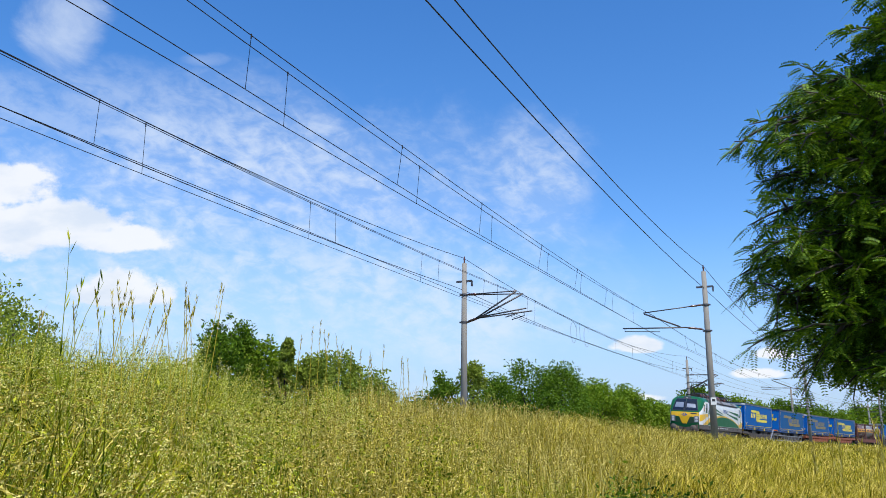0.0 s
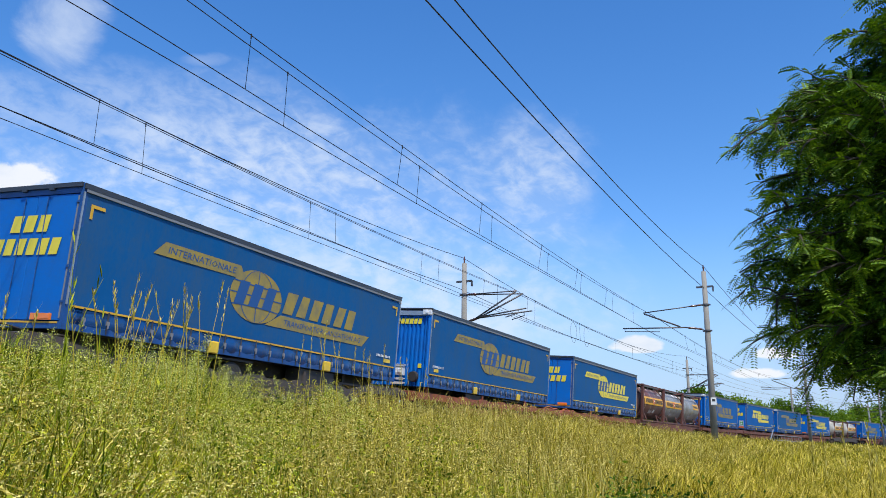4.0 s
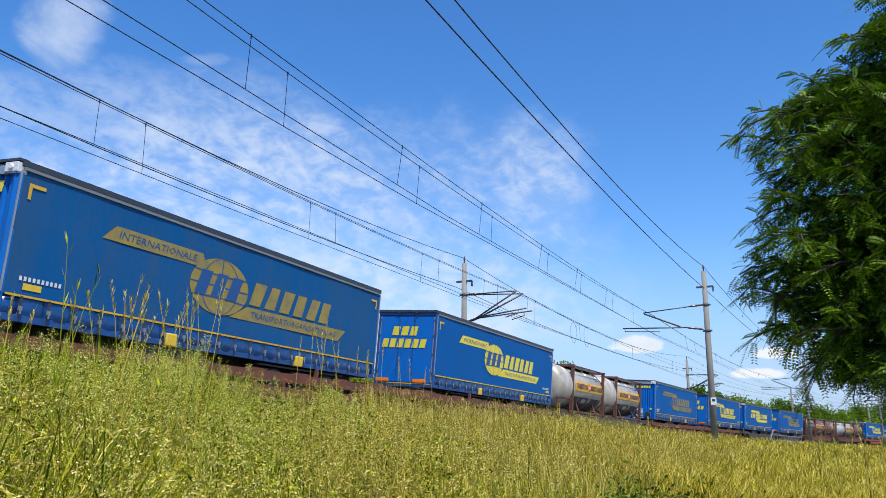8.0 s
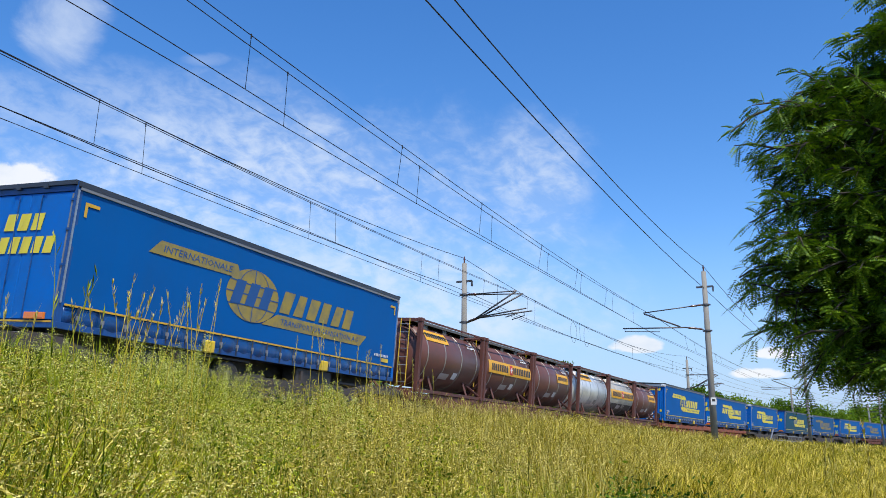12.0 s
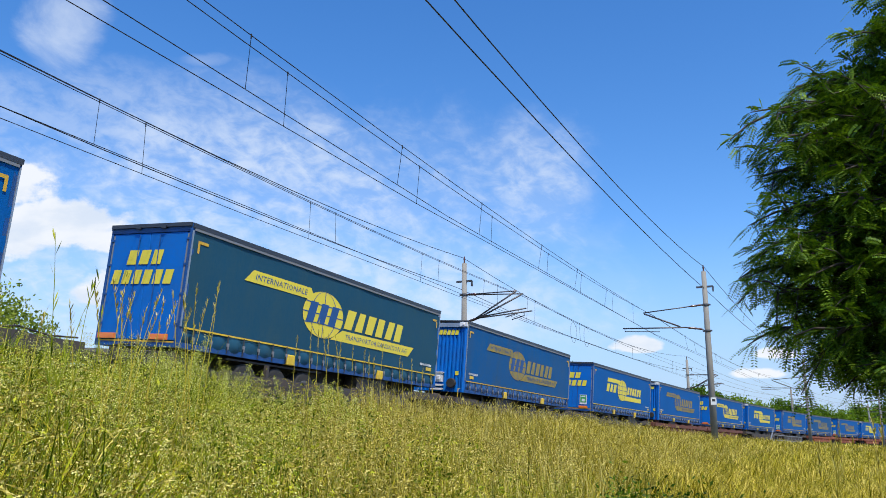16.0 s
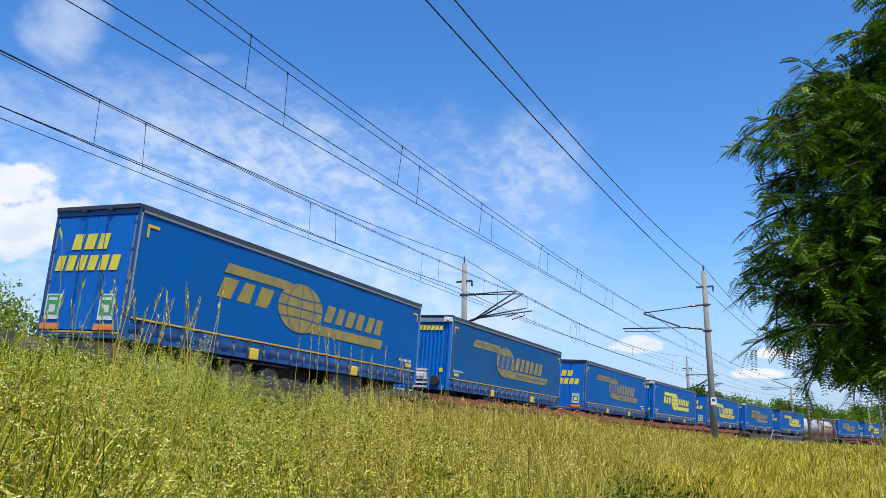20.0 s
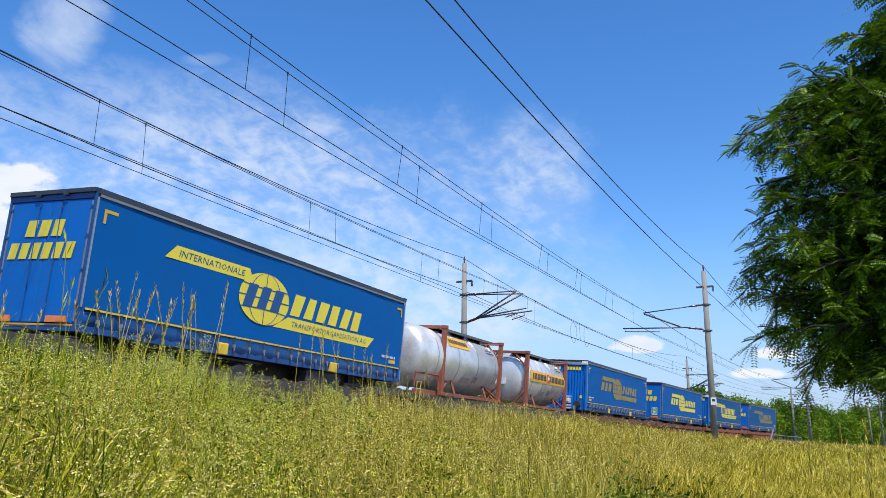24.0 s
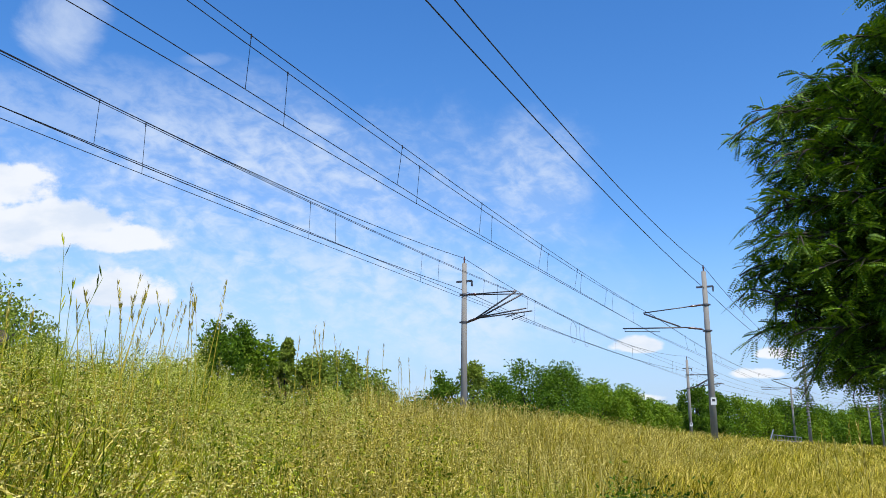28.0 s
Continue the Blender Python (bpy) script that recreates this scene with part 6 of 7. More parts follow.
    for i in range(9):
        x = -h + 3.8 + i * 1.28
        yy = rnd.uniform(-0.75, -0.2)
        part("high_voltage_cable", ("hv_cable", i), lambda: Geo().tube([(x, yy, 3.9), (x + 0.25, yy - 0.1, 4.12), (x + 0.7, yy + 0.1, 4.16), (x + 1.1, yy - 0.05, 3.95)], 0.03, 6), "insulator", ob, "dull red cable", smooth=True)
        part("switch_frame", ("switch_frame", i), lambda: Geo().box(x, x + 0.5, yy - 0.05, yy + 0.25, 3.86, 3.98).tube([(x + 0.1, yy, 3.95), (x + 0.15, yy, 4.2), (x + 0.75, yy + 0.3, 4.24)], 0.022, 6).tube([(x + 0.4, yy + 0.2, 3.95), (x + 0.4, yy + 0.2, 4.12)], 0.06, 8), "rail_dark", ob)
    part("roof_box", "roof_box", lambda: Geo().box(-1.0, 0.3, -0.5, 0.6, 3.84, 4.08).box(1.4, 2.2, -0.6, 0.2, 3.84, 4.05), "loco_under", ob, bevel=0.03)

    def pantograph(x, up):
        """Single-arm current collector; up: height of its head over the roof."""
        p = part("pantograph", ("panto_base", up), lambda: Geo().box(-0.3, 0.9, -0.62, -0.54, 4.0, 4.08).box(-0.3, 0.9, 0.54, 0.62, 4.0, 4.08).box(-0.3, -0.2, -0.6, 0.6, 4.0, 4.08).box(0.8, 0.9, -0.6, 0.6, 4.0, 4.08), "steel_dark", ob, "dark current collector on steel base", at=(x, 0, 0))
        top = 4.02 + up
        knee = (-0.95, 0, top - 0.40) if up > 0.5 else (-1.35, 0, 4.22)
        fwd = 0.85 if up > 0.5 else 0.0
        part("lower_arm", ("lower_arm", up), lambda: Geo().tube([(0.55, 0, 4.1), knee], [0.06, 0.05], 8), "rail_dark", p)
        part("pull_rod", ("pull_rod", up), lambda: Geo().tube([(-0.15, 0.12, 4.06), (knee[0] + 0.12, 0.12, knee[2] - 0.05)], 0.02, 6), "rail_dark", p)
        part("upper_arm", ("upper_arm", up), lambda: Geo().tube([knee, (fwd, -0.4, top - 0.08)], 0.026, 6).tube([knee, (fwd, 0.4, top - 0.08)], 0.026, 6).tube([(fwd * 0.5 - 0.45, -0.26, (knee[2] + top) / 2), (fwd * 0.5 - 0.45, 0.26, (knee[2] + top) / 2)], 0.018, 6), "rail_dark", p)
        for dx in (fwd - 0.2, fwd + 0.28):
            part("collector_strip", ("strip", up, dx), lambda: Geo().tube([(dx, -0.98, top - 0.22), (dx, -0.82, top - 0.06), (dx, -0.55, top), (dx, 0.55, top), (dx, 0.82, top - 0.06), (dx, 0.98, top - 0.22)], 0.026, 6), "rail_dark", p)
        part("head_frame", ("head_frame", up), lambda: Geo().tube([(fwd - 0.2, -0.45, top - 0.07), (fwd + 0.28, -0.45, top - 0.07)], 0.02, 6).tube([(fwd - 0.2, 0.45, top - 0.07), (fwd + 0.28, 0.45, top - 0.07)], 0.02, 6), "rail_dark", p)
    pantograph(-h + 3.15, 1.16)
    pantograph(-h + 5.4, 0.28)
    pantograph(h - 5.2, 0.28)
    pantograph(h - 3.3, 0.28)
    # the upper body stands a tenth taller than drawn above
    for me in {o.data for o in ob.children_recursive}:
        for v in me.vertices:
            v.co.z += max(0.0, v.co.z - 2.5) * 0.10
        me.update()
    on_train(ob, u + h)


locomotive(78.65)

# ---------------------------------------------------------------- trees
RNG = np.random.default_rng(7)


def leaf_faces(centres, size, rng, droop=0.0, long=1.6):
    """Small pointed four-cornered leaves, one at each centre, turned at random."""
    n = len(centres)
    d = rng.normal(size=(n, 3))
    d[:, 2] -= droop
    d /= np.linalg.norm(d, axis=1, keepdims=True)
    e = rng.normal(size=(n, 3))
    e = np.cross(d, e)
    e /= np.linalg.norm(e, axis=1, keepdims=True)
    s = size * rng.uniform(0.6, 1.3, (n, 1))
    fold = np.cross(d, e) * s * 0.18
    return np.stack([centres - d * s * long / 2, centres + e * s * 0.5 + fold, centres + d * s * long / 2, centres - e * s * 0.5 + fold], axis=1)


def far_tree(x, y, height, width, mat, label, seed, leaves=5200, leaf=0.2, name="tree"):
    """A broad-leaved tree or bush: tapered trunk, limbs, and a crown of many small leaves in uneven clumps."""
    rng = np.random.default_rng(seed)
    z0 = float(ground_z(x, y)) - 0.15
    ob = tagged(new(name), label, "bush" if name == "bush" else "tree", "trees and bushes beyond the line")
    ob.location = (x, y, z0)
    g = Geo()
    th = height * (0.14 if name == "tree" else 0.02)
    g.tube([(0, 0, 0), (0.05, 0.03, th * 0.6), (0.02, -0.04, height * 0.62)], [height * 0.024, height * 0.019, height * 0.007], 9)
    clumps = []
    k = int(60 + width * 9)
    for i in range(k):
        a = rng.uniform(0, 2 * np.pi)
        t = rng.uniform(0, 1)
        z = th + (height - th) * (0.05 + 0.95 * t)
        prof = math.sin(math.pi * min(1, (0.16 + 0.80 * t ** 0.9) if name == "tree" else 0.38 + 0.58 * t)) ** 0.7
        rad = width / 2 * prof * rng.uniform(0.35, 1.0)
        c = np.array([rad * math.cos(a), rad * math.sin(a), z * rng.uniform(0.92, 1.02)])
        big = rng.uniform(0.05, 0.15) if name == "tree" else rng.uniform(0.09, 0.19)
        if name == "bush" and t > 0.5 and i % 3 == 0:
            # single shoots reach past the rest of the crown
            c = np.array([rad * 1.1 * math.cos(a), rad * 1.1 * math.sin(a), z * rng.uniform(0.92, 1.10)])
            big = rng.uniform(0.06, 0.12)
        clumps.append((c, width * big))
        if i % 6 == 0:
            s = (0, 0, th * 0.7 + 0.5 * (z - th) * rng.uniform(0.3, 0.9))
            g.tube([s, (c[0] * 0.55, c[1] * 0.55, (s[2] + c[2]) / 2 + 0.1), tuple(c)], [height * 0.009, height * 0.006, height * 0.002], 5)
    part("trunk", ("trunk", seed, x), lambda: g, "bark", ob, smooth=True)
    w = np.array([r for _, r in clumps]) ** 2
    which = rng.choice(k, leaves, p=w / w.sum())
    cs = np.array([c for c, _ in clumps])[which]
    rs = np.array([r for _, r in clumps])[which]
    off = rng.normal(size=(leaves, 3))
    off = np.clip(off, -1.7, 1.7) * 0.60 * rs[:, None]
    crown = new("crown", quads_mesh("crown", leaf_faces(cs + off, leaf, rng, long=2.2), mat))
    crown.parent = ob
    return ob


def polar(az, d):
    return d * math.sin(radians(az)), d * math.cos(radians(az))


TREES = [
    # azimuth, distance, height over ground, width, leaf colour, kind
    (36.5, 27, 4.7, 5.0, "leaf_c", "bush"), (39.8, 28, 4.7, 3.4, "leaf_c", "bush"), (41.3, 30, 4.3, 2.0, "leaf_c", "bush"), (33, 30, 6.0, 5, "leaf_c", "bush"),
    (48.5, 31, 3.0, 3.5, "leaf_c", "bush"), (44.8, 29, 2.7, 3.0, "leaf_c", "bush"),
    (52.0, 32, 4.6, 2.2, "leaf_b", "bush"), (53.6, 33, 4.7, 2.2, "leaf_b", "bush"), (55.0, 33, 4.0, 2.4, "leaf_a", "bush"), (56.6, 32, 3.9, 0.9, "leaf_c", "tree"),
    (58.6, 33, 3.3, 2.4, "leaf_c", "bush"), (60.4, 35, 3.5, 2.8, "leaf_c", "bush"), (62.5, 38, 3.0, 3.0, "leaf_c", "bush"),
    (67.6, 52, 5.0, 2.8, "leaf_b", "tree"), (69.6, 52, 5.4, 2.8, "leaf_c", "tree"), (71.4, 56, 4.7, 3.4, "leaf_b", "tree"),
    (73.6, 60, 6.0, 5.6, "leaf_b", "tree"), (75.9, 62, 5.8, 5.0, "leaf_b", "tree"), (78.2, 74, 5.6, 5.8, "leaf_a", "tree"), (80.2, 85, 6.0, 5.8, "leaf_a", "tree"),
    (81.9, 95, 5.4, 6.0, "leaf_a", "tree"), (83.3, 115, 6.1, 6.0, "leaf_c", "tree"), (84.7, 108, 8.0, 5.0, "leaf_b", "tree"), (85.9, 112, 7.0, 5.0, "leaf_b", "tree"),
    (87.3, 135, 8.6, 7.0, "leaf_a", "tree"), (88.6, 140, 7.4, 7.5, "leaf_a", "tree"), (90.0, 150, 8.0, 8.0, "leaf_b", "tree"), (91.2, 170, 8.2, 8.5, "leaf_a", "tree"),
    (92.3, 185, 8.6, 9.0, "leaf_b", "tree"), (93.3, 200, 8.6, 10, "leaf_a", "tree"), (94.5, 215, 10, 11, "leaf_a", "tree"), (95.8, 225, 10, 12, "leaf_b", "tree"), (97.2, 235, 11, 12, "leaf_a", "tree"),
    (98.8, 240, 11, 12, "leaf_b", "tree"), (72.5, 66, 5.0, 5.0, "leaf_a", "tree"), (77, 80, 6.5, 6, "leaf_b", "tree"), (79.6, 96, 6.8, 6, "leaf_a", "tree"), (82.6, 118, 6.6, 6, "leaf_b", "tree"), (65.5, 60, 4.2, 4, "leaf_b", "bush"),
]
WORDS = {"leaf_a": "fresh green", "leaf_b": "dark green", "leaf_c": "pale yellow-green"}
for i, (az, d, hgt, wid, lm, kind) in enumerate(TREES):
    x, y = polar(az, d)
    far_tree(x, y, hgt, wid, lm, f"{WORDS[lm]} leafy {kind} in the hedge beyond the railway", 100 + i, leaves=int((3200 + 800 * wid) * (0.6 if d > 120 else 2.0 if d < 40 else 1.15)), leaf=0.034 + d * 0.00115, name=kind)


def far_wood():
    """The wooded skyline around, in one mesh of clumps."""
    rng = np.random.default_rng(5)
    n = 47000
    az = np.concatenate([rng.uniform(30, 108, 33000), rng.uniform(0, 360, 14000)])
    d = rng.uniform(380, 460, n)
    x, y = d * np.sin(np.radians(az)), d * np.cos(np.radians(az))
    top = 10 + 3 * np.sin(np.radians(az * 9)) + 2.5 * np.sin(np.radians(az * 37 + 20))
    z = ground_z(x, y) + top * rng.uniform(0, 1, n) ** 0.6
    q, s = lateral(x, y)
    keep = np.abs(q) > 14
    c = np.stack([x, y, z], 1)[keep]
    ob = new("far_wood", quads_mesh("far_wood", leaf_faces(c, 1.3, rng), "leaf_a"))
    tagged(ob, "distant dark green wood along the horizon", "wood", kind="stuff")


far_wood()


def hedge():
    """Undergrowth along the far side of the line."""
    rng = np.random.default_rng(15)
    n = 38000
    s = rng.uniform(8, 260, n)
    o = rng.uniform(10.5, 15.5, n)
    bump = 1.5 + 0.5 * np.sin(s * 0.5) + 0.5 * np.sin(s * 1.37 + 1) + 0.006 * s
    c = np.array([line_point(a, b, 0) for a, b in zip(s, o)])
    c[:, 2] = ground_z(c[:, 0], c[:, 1]) + bump * rng.uniform(0, 1, n) ** 0.7
    ob = new("hedge", quads_mesh("hedge", leaf_faces(c, (0.13 + s * 0.0009)[:, None], rng), "leaf_a"))
    tagged(ob, "green undergrowth along the far foot of the embankment", "hedge", kind="stuff")


hedge()


# the locust tree beside the camera
SWAYS = []


def locust_tree():
    rng = np.random.default_rng(21)
    base = Vector((*polar(103.5, 7.8), 0))
    base.z = float(ground_z(base.x, base.y)) - 0.1
    ob = tagged(new("locust_tree"), "dark green locust tree with feathery drooping leaves", "tree")
    ob.location = base
    trunk = [Vector((0, 0, 0)), Vector((0.06, -0.05, 1.6)), Vector((-0.05, 0.05, 3.4)), Vector((0.05, 0.1, 5.2)), Vector((0.0, 0.0, 7.4)), Vector((0.1, -0.1, 9.0)), Vector((0.0, 0.1, 11.2))]
    part("trunk", "locust_trunk", lambda: Geo().tube(trunk, [0.24, 0.19, 0.16, 0.12, 0.08, 0.05, 0.02], 12), "bark", ob, smooth=True)

    def trunk_at(z):
        for a, b in zip(trunk, trunk[1:]):
            if a.z <= z <= b.z:
                return a.lerp(b, (z - a.z) / (b.z - a.z))
        return trunk[-1]

    # boughs: azimuth and height angle of the tip as seen from the eye, its distance, and where it leaves the trunk
    els = (1.6, 4.8, 6.0, 7.6, 9.6, 11.6, 13.4, 15.5, 17.6, 19.8, 21.6, 23.0, 25.4, 27.6)
    rim = (98.6, 94.6, 92.8, 90.4, 90.2, 89.2, 90.6, 91.1, 90.9, 90.6, 90.6, 93.2, 97.8, 99.2)
    tips = []
    for el, az in zip(els, rim):
        while az < 99.5:
            d = rng.uniform(6.6, 7.5)
            tips.append((az, el, d, d * math.tan(radians(el)) + 0.5))
            az += rng.uniform(1.3, 1.8) if el > 2 else 1.6
    # unseen crown, away from the line and over the path; added partly for shade
    tips += [(108, 22, 8.2, 5.0), (112, 14, 8.4, 4.0), (109, 30, 8.6, 6.2), (104, 10, 7.0, 3.0), (106, 36, 8, 7.2), (107, 45, 8.5, 8.2), (110, 40, 8.8, 7.2), (113, 48, 8.5, 8.8),
             (112, 36, 6.4, 5.0), (117, 33, 6.2, 4.6), (113, 27, 6.6, 4.2)]
    for i, (az, el, d, z) in enumerate(tips):
        x, y = polar(az, d)
        tip = Vector((x, y, d * math.tan(radians(el)))) - base
        root = trunk_at(max(0.6, min(z - base.z - 0.6, 10.6)))
        span = tip - root
        mid = root + span * 0.55 + Vector((0, 0, 0.12 * span.length))
        pts = [root.lerp(mid, t).lerp(mid.lerp(tip, t), t) for t in np.linspace(0, 1, 9)]
        o = pts[0]
        g = Geo().tube([p - o for p in pts], [0.034 * (1 - 0.93 * t) + 0.002 for t in np.linspace(0, 1, 9)], 7)
        leaves = []
        twigs = 9 if az > 100 or el < 2 else 21 if el < 12 else 18
        for k in range(twigs):
            t = 0.22 + 0.78 * (k + rng.uniform(0, 1)) / twigs
            j = min(int(t * 8), 7)
            p = pts[j].lerp(pts[j + 1], t * 8 - j)
            along = (pts[j + 1] - pts[j]).normalized()
            side_ = Vector(rng.normal(size=3)).normalized()
            way = (along * 0.8 + Vector((side_.x, side_.y, side_.z * 0.55)) * 0.8).normalized()
            ln = rng.uniform(0.26, 0.55) * (1.15 - 0.4 * t)
            e = p + way * ln - Vector((0, 0, 0.12 * ln))
            g.tube([p - o, p.lerp(e, 0.5) + Vector((0, 0, 0.03)) - o, e - o], [0.012, 0.008, 0.004], 4, caps=False)
            for q in range(15):
                tt = 0.1 + 0.9 * (q + rng.uniform(0, 1)) / 15
                fan = Vector(rng.normal(size=3))
                fan.z *= 0.6
                leaves.append((p.lerp(e, tt) - o, (way * 0.6 + fan * 0.75 + Vector((0, 0, -0.12))).normalized()))
        bough = part("bough", ("bough", i), lambda: g, "bark", ob, at=Matrix.Translation(o), smooth=True)
        # feathered leaves: two rows of leaflets and one at the tip
        faces = []
        for p, way in leaves:
            ln = rng.uniform(0.12, 0.21)
            p, way = np.array(p), np.array(way)
            side_ = np.cross(way, [0.0, 0.0, 1.0])
            side_ /= np.linalg.norm(side_) + 1e-6
            up = np.cross(side_, way)
            roll = rng.normal() * 0.55
            side_, up = side_ * math.cos(roll) + up * math.sin(roll), up * math.cos(roll) - side_ * math.sin(roll)
            m = 9
            for r in range(m):
                t = 0.18 + 0.82 * (r + 0.5) / m
                c = p + way * ln * t - np.array([0, 0, 0.34 * ln * t * t])
                ll = 0.034 * (1.0 - 0.35 * abs(t - 0.55)) * rng.uniform(0.85, 1.15)
                for sg in (-1, 1):
                    d2 = side_ * sg * 0.92 + way * 0.30 - up * 0.18
                    e2 = way * 0.24 * ll
                    faces.append((c, c + d2 * ll * 0.5 + e2, c + d2 * ll, c + d2 * ll * 0.5 - e2))
        fol = new("foliage", quads_mesh("foliage", np.array(faces), "leaf_near"))
        fol.parent = bough
        SWAYS.append((bough, o, i))


locust_tree()


# ---------------------------------------------------------------- grass and weeds
def scatter(n, seed, r0=2.6, r1=95.0, az0=28.0, az1=106.0, q0=-13.2, q1=-4.6, power=0.0):
    """Points on the meadow slope, closer together near the eye."""
    rng = np.random.default_rng(seed)
    m = n * 5
    t = rng.uniform(0, 1, m)
    r = r0 * (r1 / r0) ** (t ** (1 + power))
    az = np.radians(rng.uniform(az0, az1, m))
    x, y = r * np.sin(az), r * np.cos(az)
    q, s = lateral(x, y)
    ok = np.where((q > q0) & (q < q1))[0][:n]
    return x[ok], y[ok], ground_z(x[ok], y[ok]), r[ok], q[ok], rng


def blades(n, seed, h0, h1, width, lean, mat, name, label, **area):
    x, y, z, r, q, rng = scatter(n, seed, **area)
    n = len(x)
    patch = 0.5 + 0.5 * np.sin(x * 0.8 + 2 * np.sin(y * 0.6)) * np.sin(y * 1.1 + x * 0.23)
    h = rng.uniform(h0, h1, n) * (0.8 + 0.35 * patch) * np.interp(np.degrees(np.arctan2(x, y)), [60, 67, 76, 95], [0.85, 0.98, 1.2, 1.28])
    w = np.maximum(width, r * 0.00040) * rng.uniform(0.6, 1.2, n)
    a = rng.uniform(0, 2 * np.pi, n)
    ex, ey = np.cos(a) * w, np.sin(a) * w
    b = rng.uniform(0, 2 * np.pi, n)
    l = h * rng.uniform(0.1, 1.0, n) * lean
    lx, ly = np.cos(b) * l, np.sin(b) * l
    base = np.stack([x, y, z - 0.03], 1)
    mid = base + np.stack([lx * 0.45, ly * 0.45, h * 0.80], 1)
    tip = base + np.stack([lx, ly, h * (1 - 0.55 * lean * rng.uniform(0, 1, n) ** 2)], 1)
    e = np.stack([ex, ey, np.zeros(n)], 1)
    v = np.stack([base - e, base + e, mid + e * 0.75, mid - e * 0.75, tip], 1).astype(np.float32)
    me = bpy.data.meshes.new(name)
    me.vertices.add(n * 5)
    me.vertices.foreach_set("co", v.reshape(-1))
    i5 = np.arange(n, dtype=np.int32)[:, None] * 5
    loops = np.concatenate([i5 + [0, 1, 2, 3], i5 + [3, 2, 4]], 1).reshape(-1)
    me.loops.add(n * 7)
    me.loops.foreach_set("vertex_index", loops.astype(np.int32))
    starts = (np.arange(n, dtype=np.int32)[:, None] * 7 + [0, 4]).reshape(-1)
    me.polygons.add(2 * n)
    me.polygons.foreach_set("loop_start", starts.astype(np.int32))
    me.materials.append(M[mat])
    me.update(calc_edges=True)
    me.validate()
    return tagged(new(name, me), label, "grass", kind="stuff")


def tufts(n, seed, h0, h1, width, bend, mat, name, label, per=14, spread_=0.07, **area):
    """Grass in tufts: blades that rise and arch over, each a ribbon of four pieces that ends in a point."""
    x, y, z, r, q, rng = scatter(n // per, seed, **area)
    m = len(x)
    tall = rng.uniform(0.62, 1.12, m) * (0.86 + 0.26 * np.sin(x * 0.9 + 2 * np.sin(y * 0.7)) * np.sin(y * 1.3 + x * 0.31))
    lean_to = rng.uniform(0, 2 * np.pi, m)
    i = np.repeat(np.arange(m), per)
    n = len(i)
    x, y = x[i] + rng.normal(size=n) * spread_, y[i] + rng.normal(size=n) * spread_
    z, r = ground_z(x, y) - 0.03, r[i]
    h = rng.uniform(h0, h1, n) * tall[i] * np.interp(np.degrees(np.arctan2(x, y)), [46, 53, 62, 68, 76, 90], [1.08, 0.88, 0.80, 0.92, 1.14, 1.22])
    b = lean_to[i] + rng.normal(size=n) * 1.3
    w = np.maximum(width, r * 0.00045) * rng.uniform(0.6, 1.3, n)
    turn = b + np.pi / 2 + rng.normal(size=n) * 0.5
    e = np.stack([np.cos(turn), np.sin(turn), rng.normal(size=n) * 0.25], 1)
    a0, a1 = rng.uniform(0.0, 0.35, n), bend * rng.uniform(0.15, 1.3, n) ** 1.2
    k = 4
    p = np.stack([x, y, z], 1)
    rows = [p - e * w[:, None], p + e * w[:, None]]
    for j in range(1, k + 1):
        t = (j - 0.5) / k
        a = a0 + a1 * t ** 2.0 * 2.6
        d = np.stack([np.sin(a) * np.cos(b), np.sin(a) * np.sin(b), np.cos(a)], 1)
        p = p + d * (h * 1.12 / k)[:, None]
        if j < k:
            ww = (w * (1.0, 0.95, 0.7)[j - 1])[:, None]
            rows += [p - e * ww, p + e * ww]
    rows.append(p)
    v = np.stack(rows, 1).astype(np.float32)
    c = v.shape[1]
    me = bpy.data.meshes.new(name)
    me.vertices.add(n * c)
    me.vertices.foreach_set("co", v.reshape(-1))
    i0 = np.arange(n, dtype=np.int32)[:, None] * c
    loops = np.concatenate([i0 + [2 * j, 2 * j + 1, 2 * j + 3, 2 * j + 2] for j in range(k - 1)] + [i0 + [2 * k - 2, 2 * k - 1, 2 * k]], 1).reshape(-1)
    per_blade = 4 * (k - 1) + 3
    me.loops.add(n * per_blade)
    me.loops.foreach_set("vertex_index", loops.astype(np.int32))
    me.polygons.add(n * k)
    me.polygons.foreach_set("loop_start", (np.arange(n, dtype=np.int32)[:, None] * per_blade + np.arange(k) * 4).reshape(-1).astype(np.int32))
    me.materials.append(M[mat])
    me.update(calc_edges=True)
    me.validate()
    return tagged(new(name, me), label, "grass", kind="stuff")


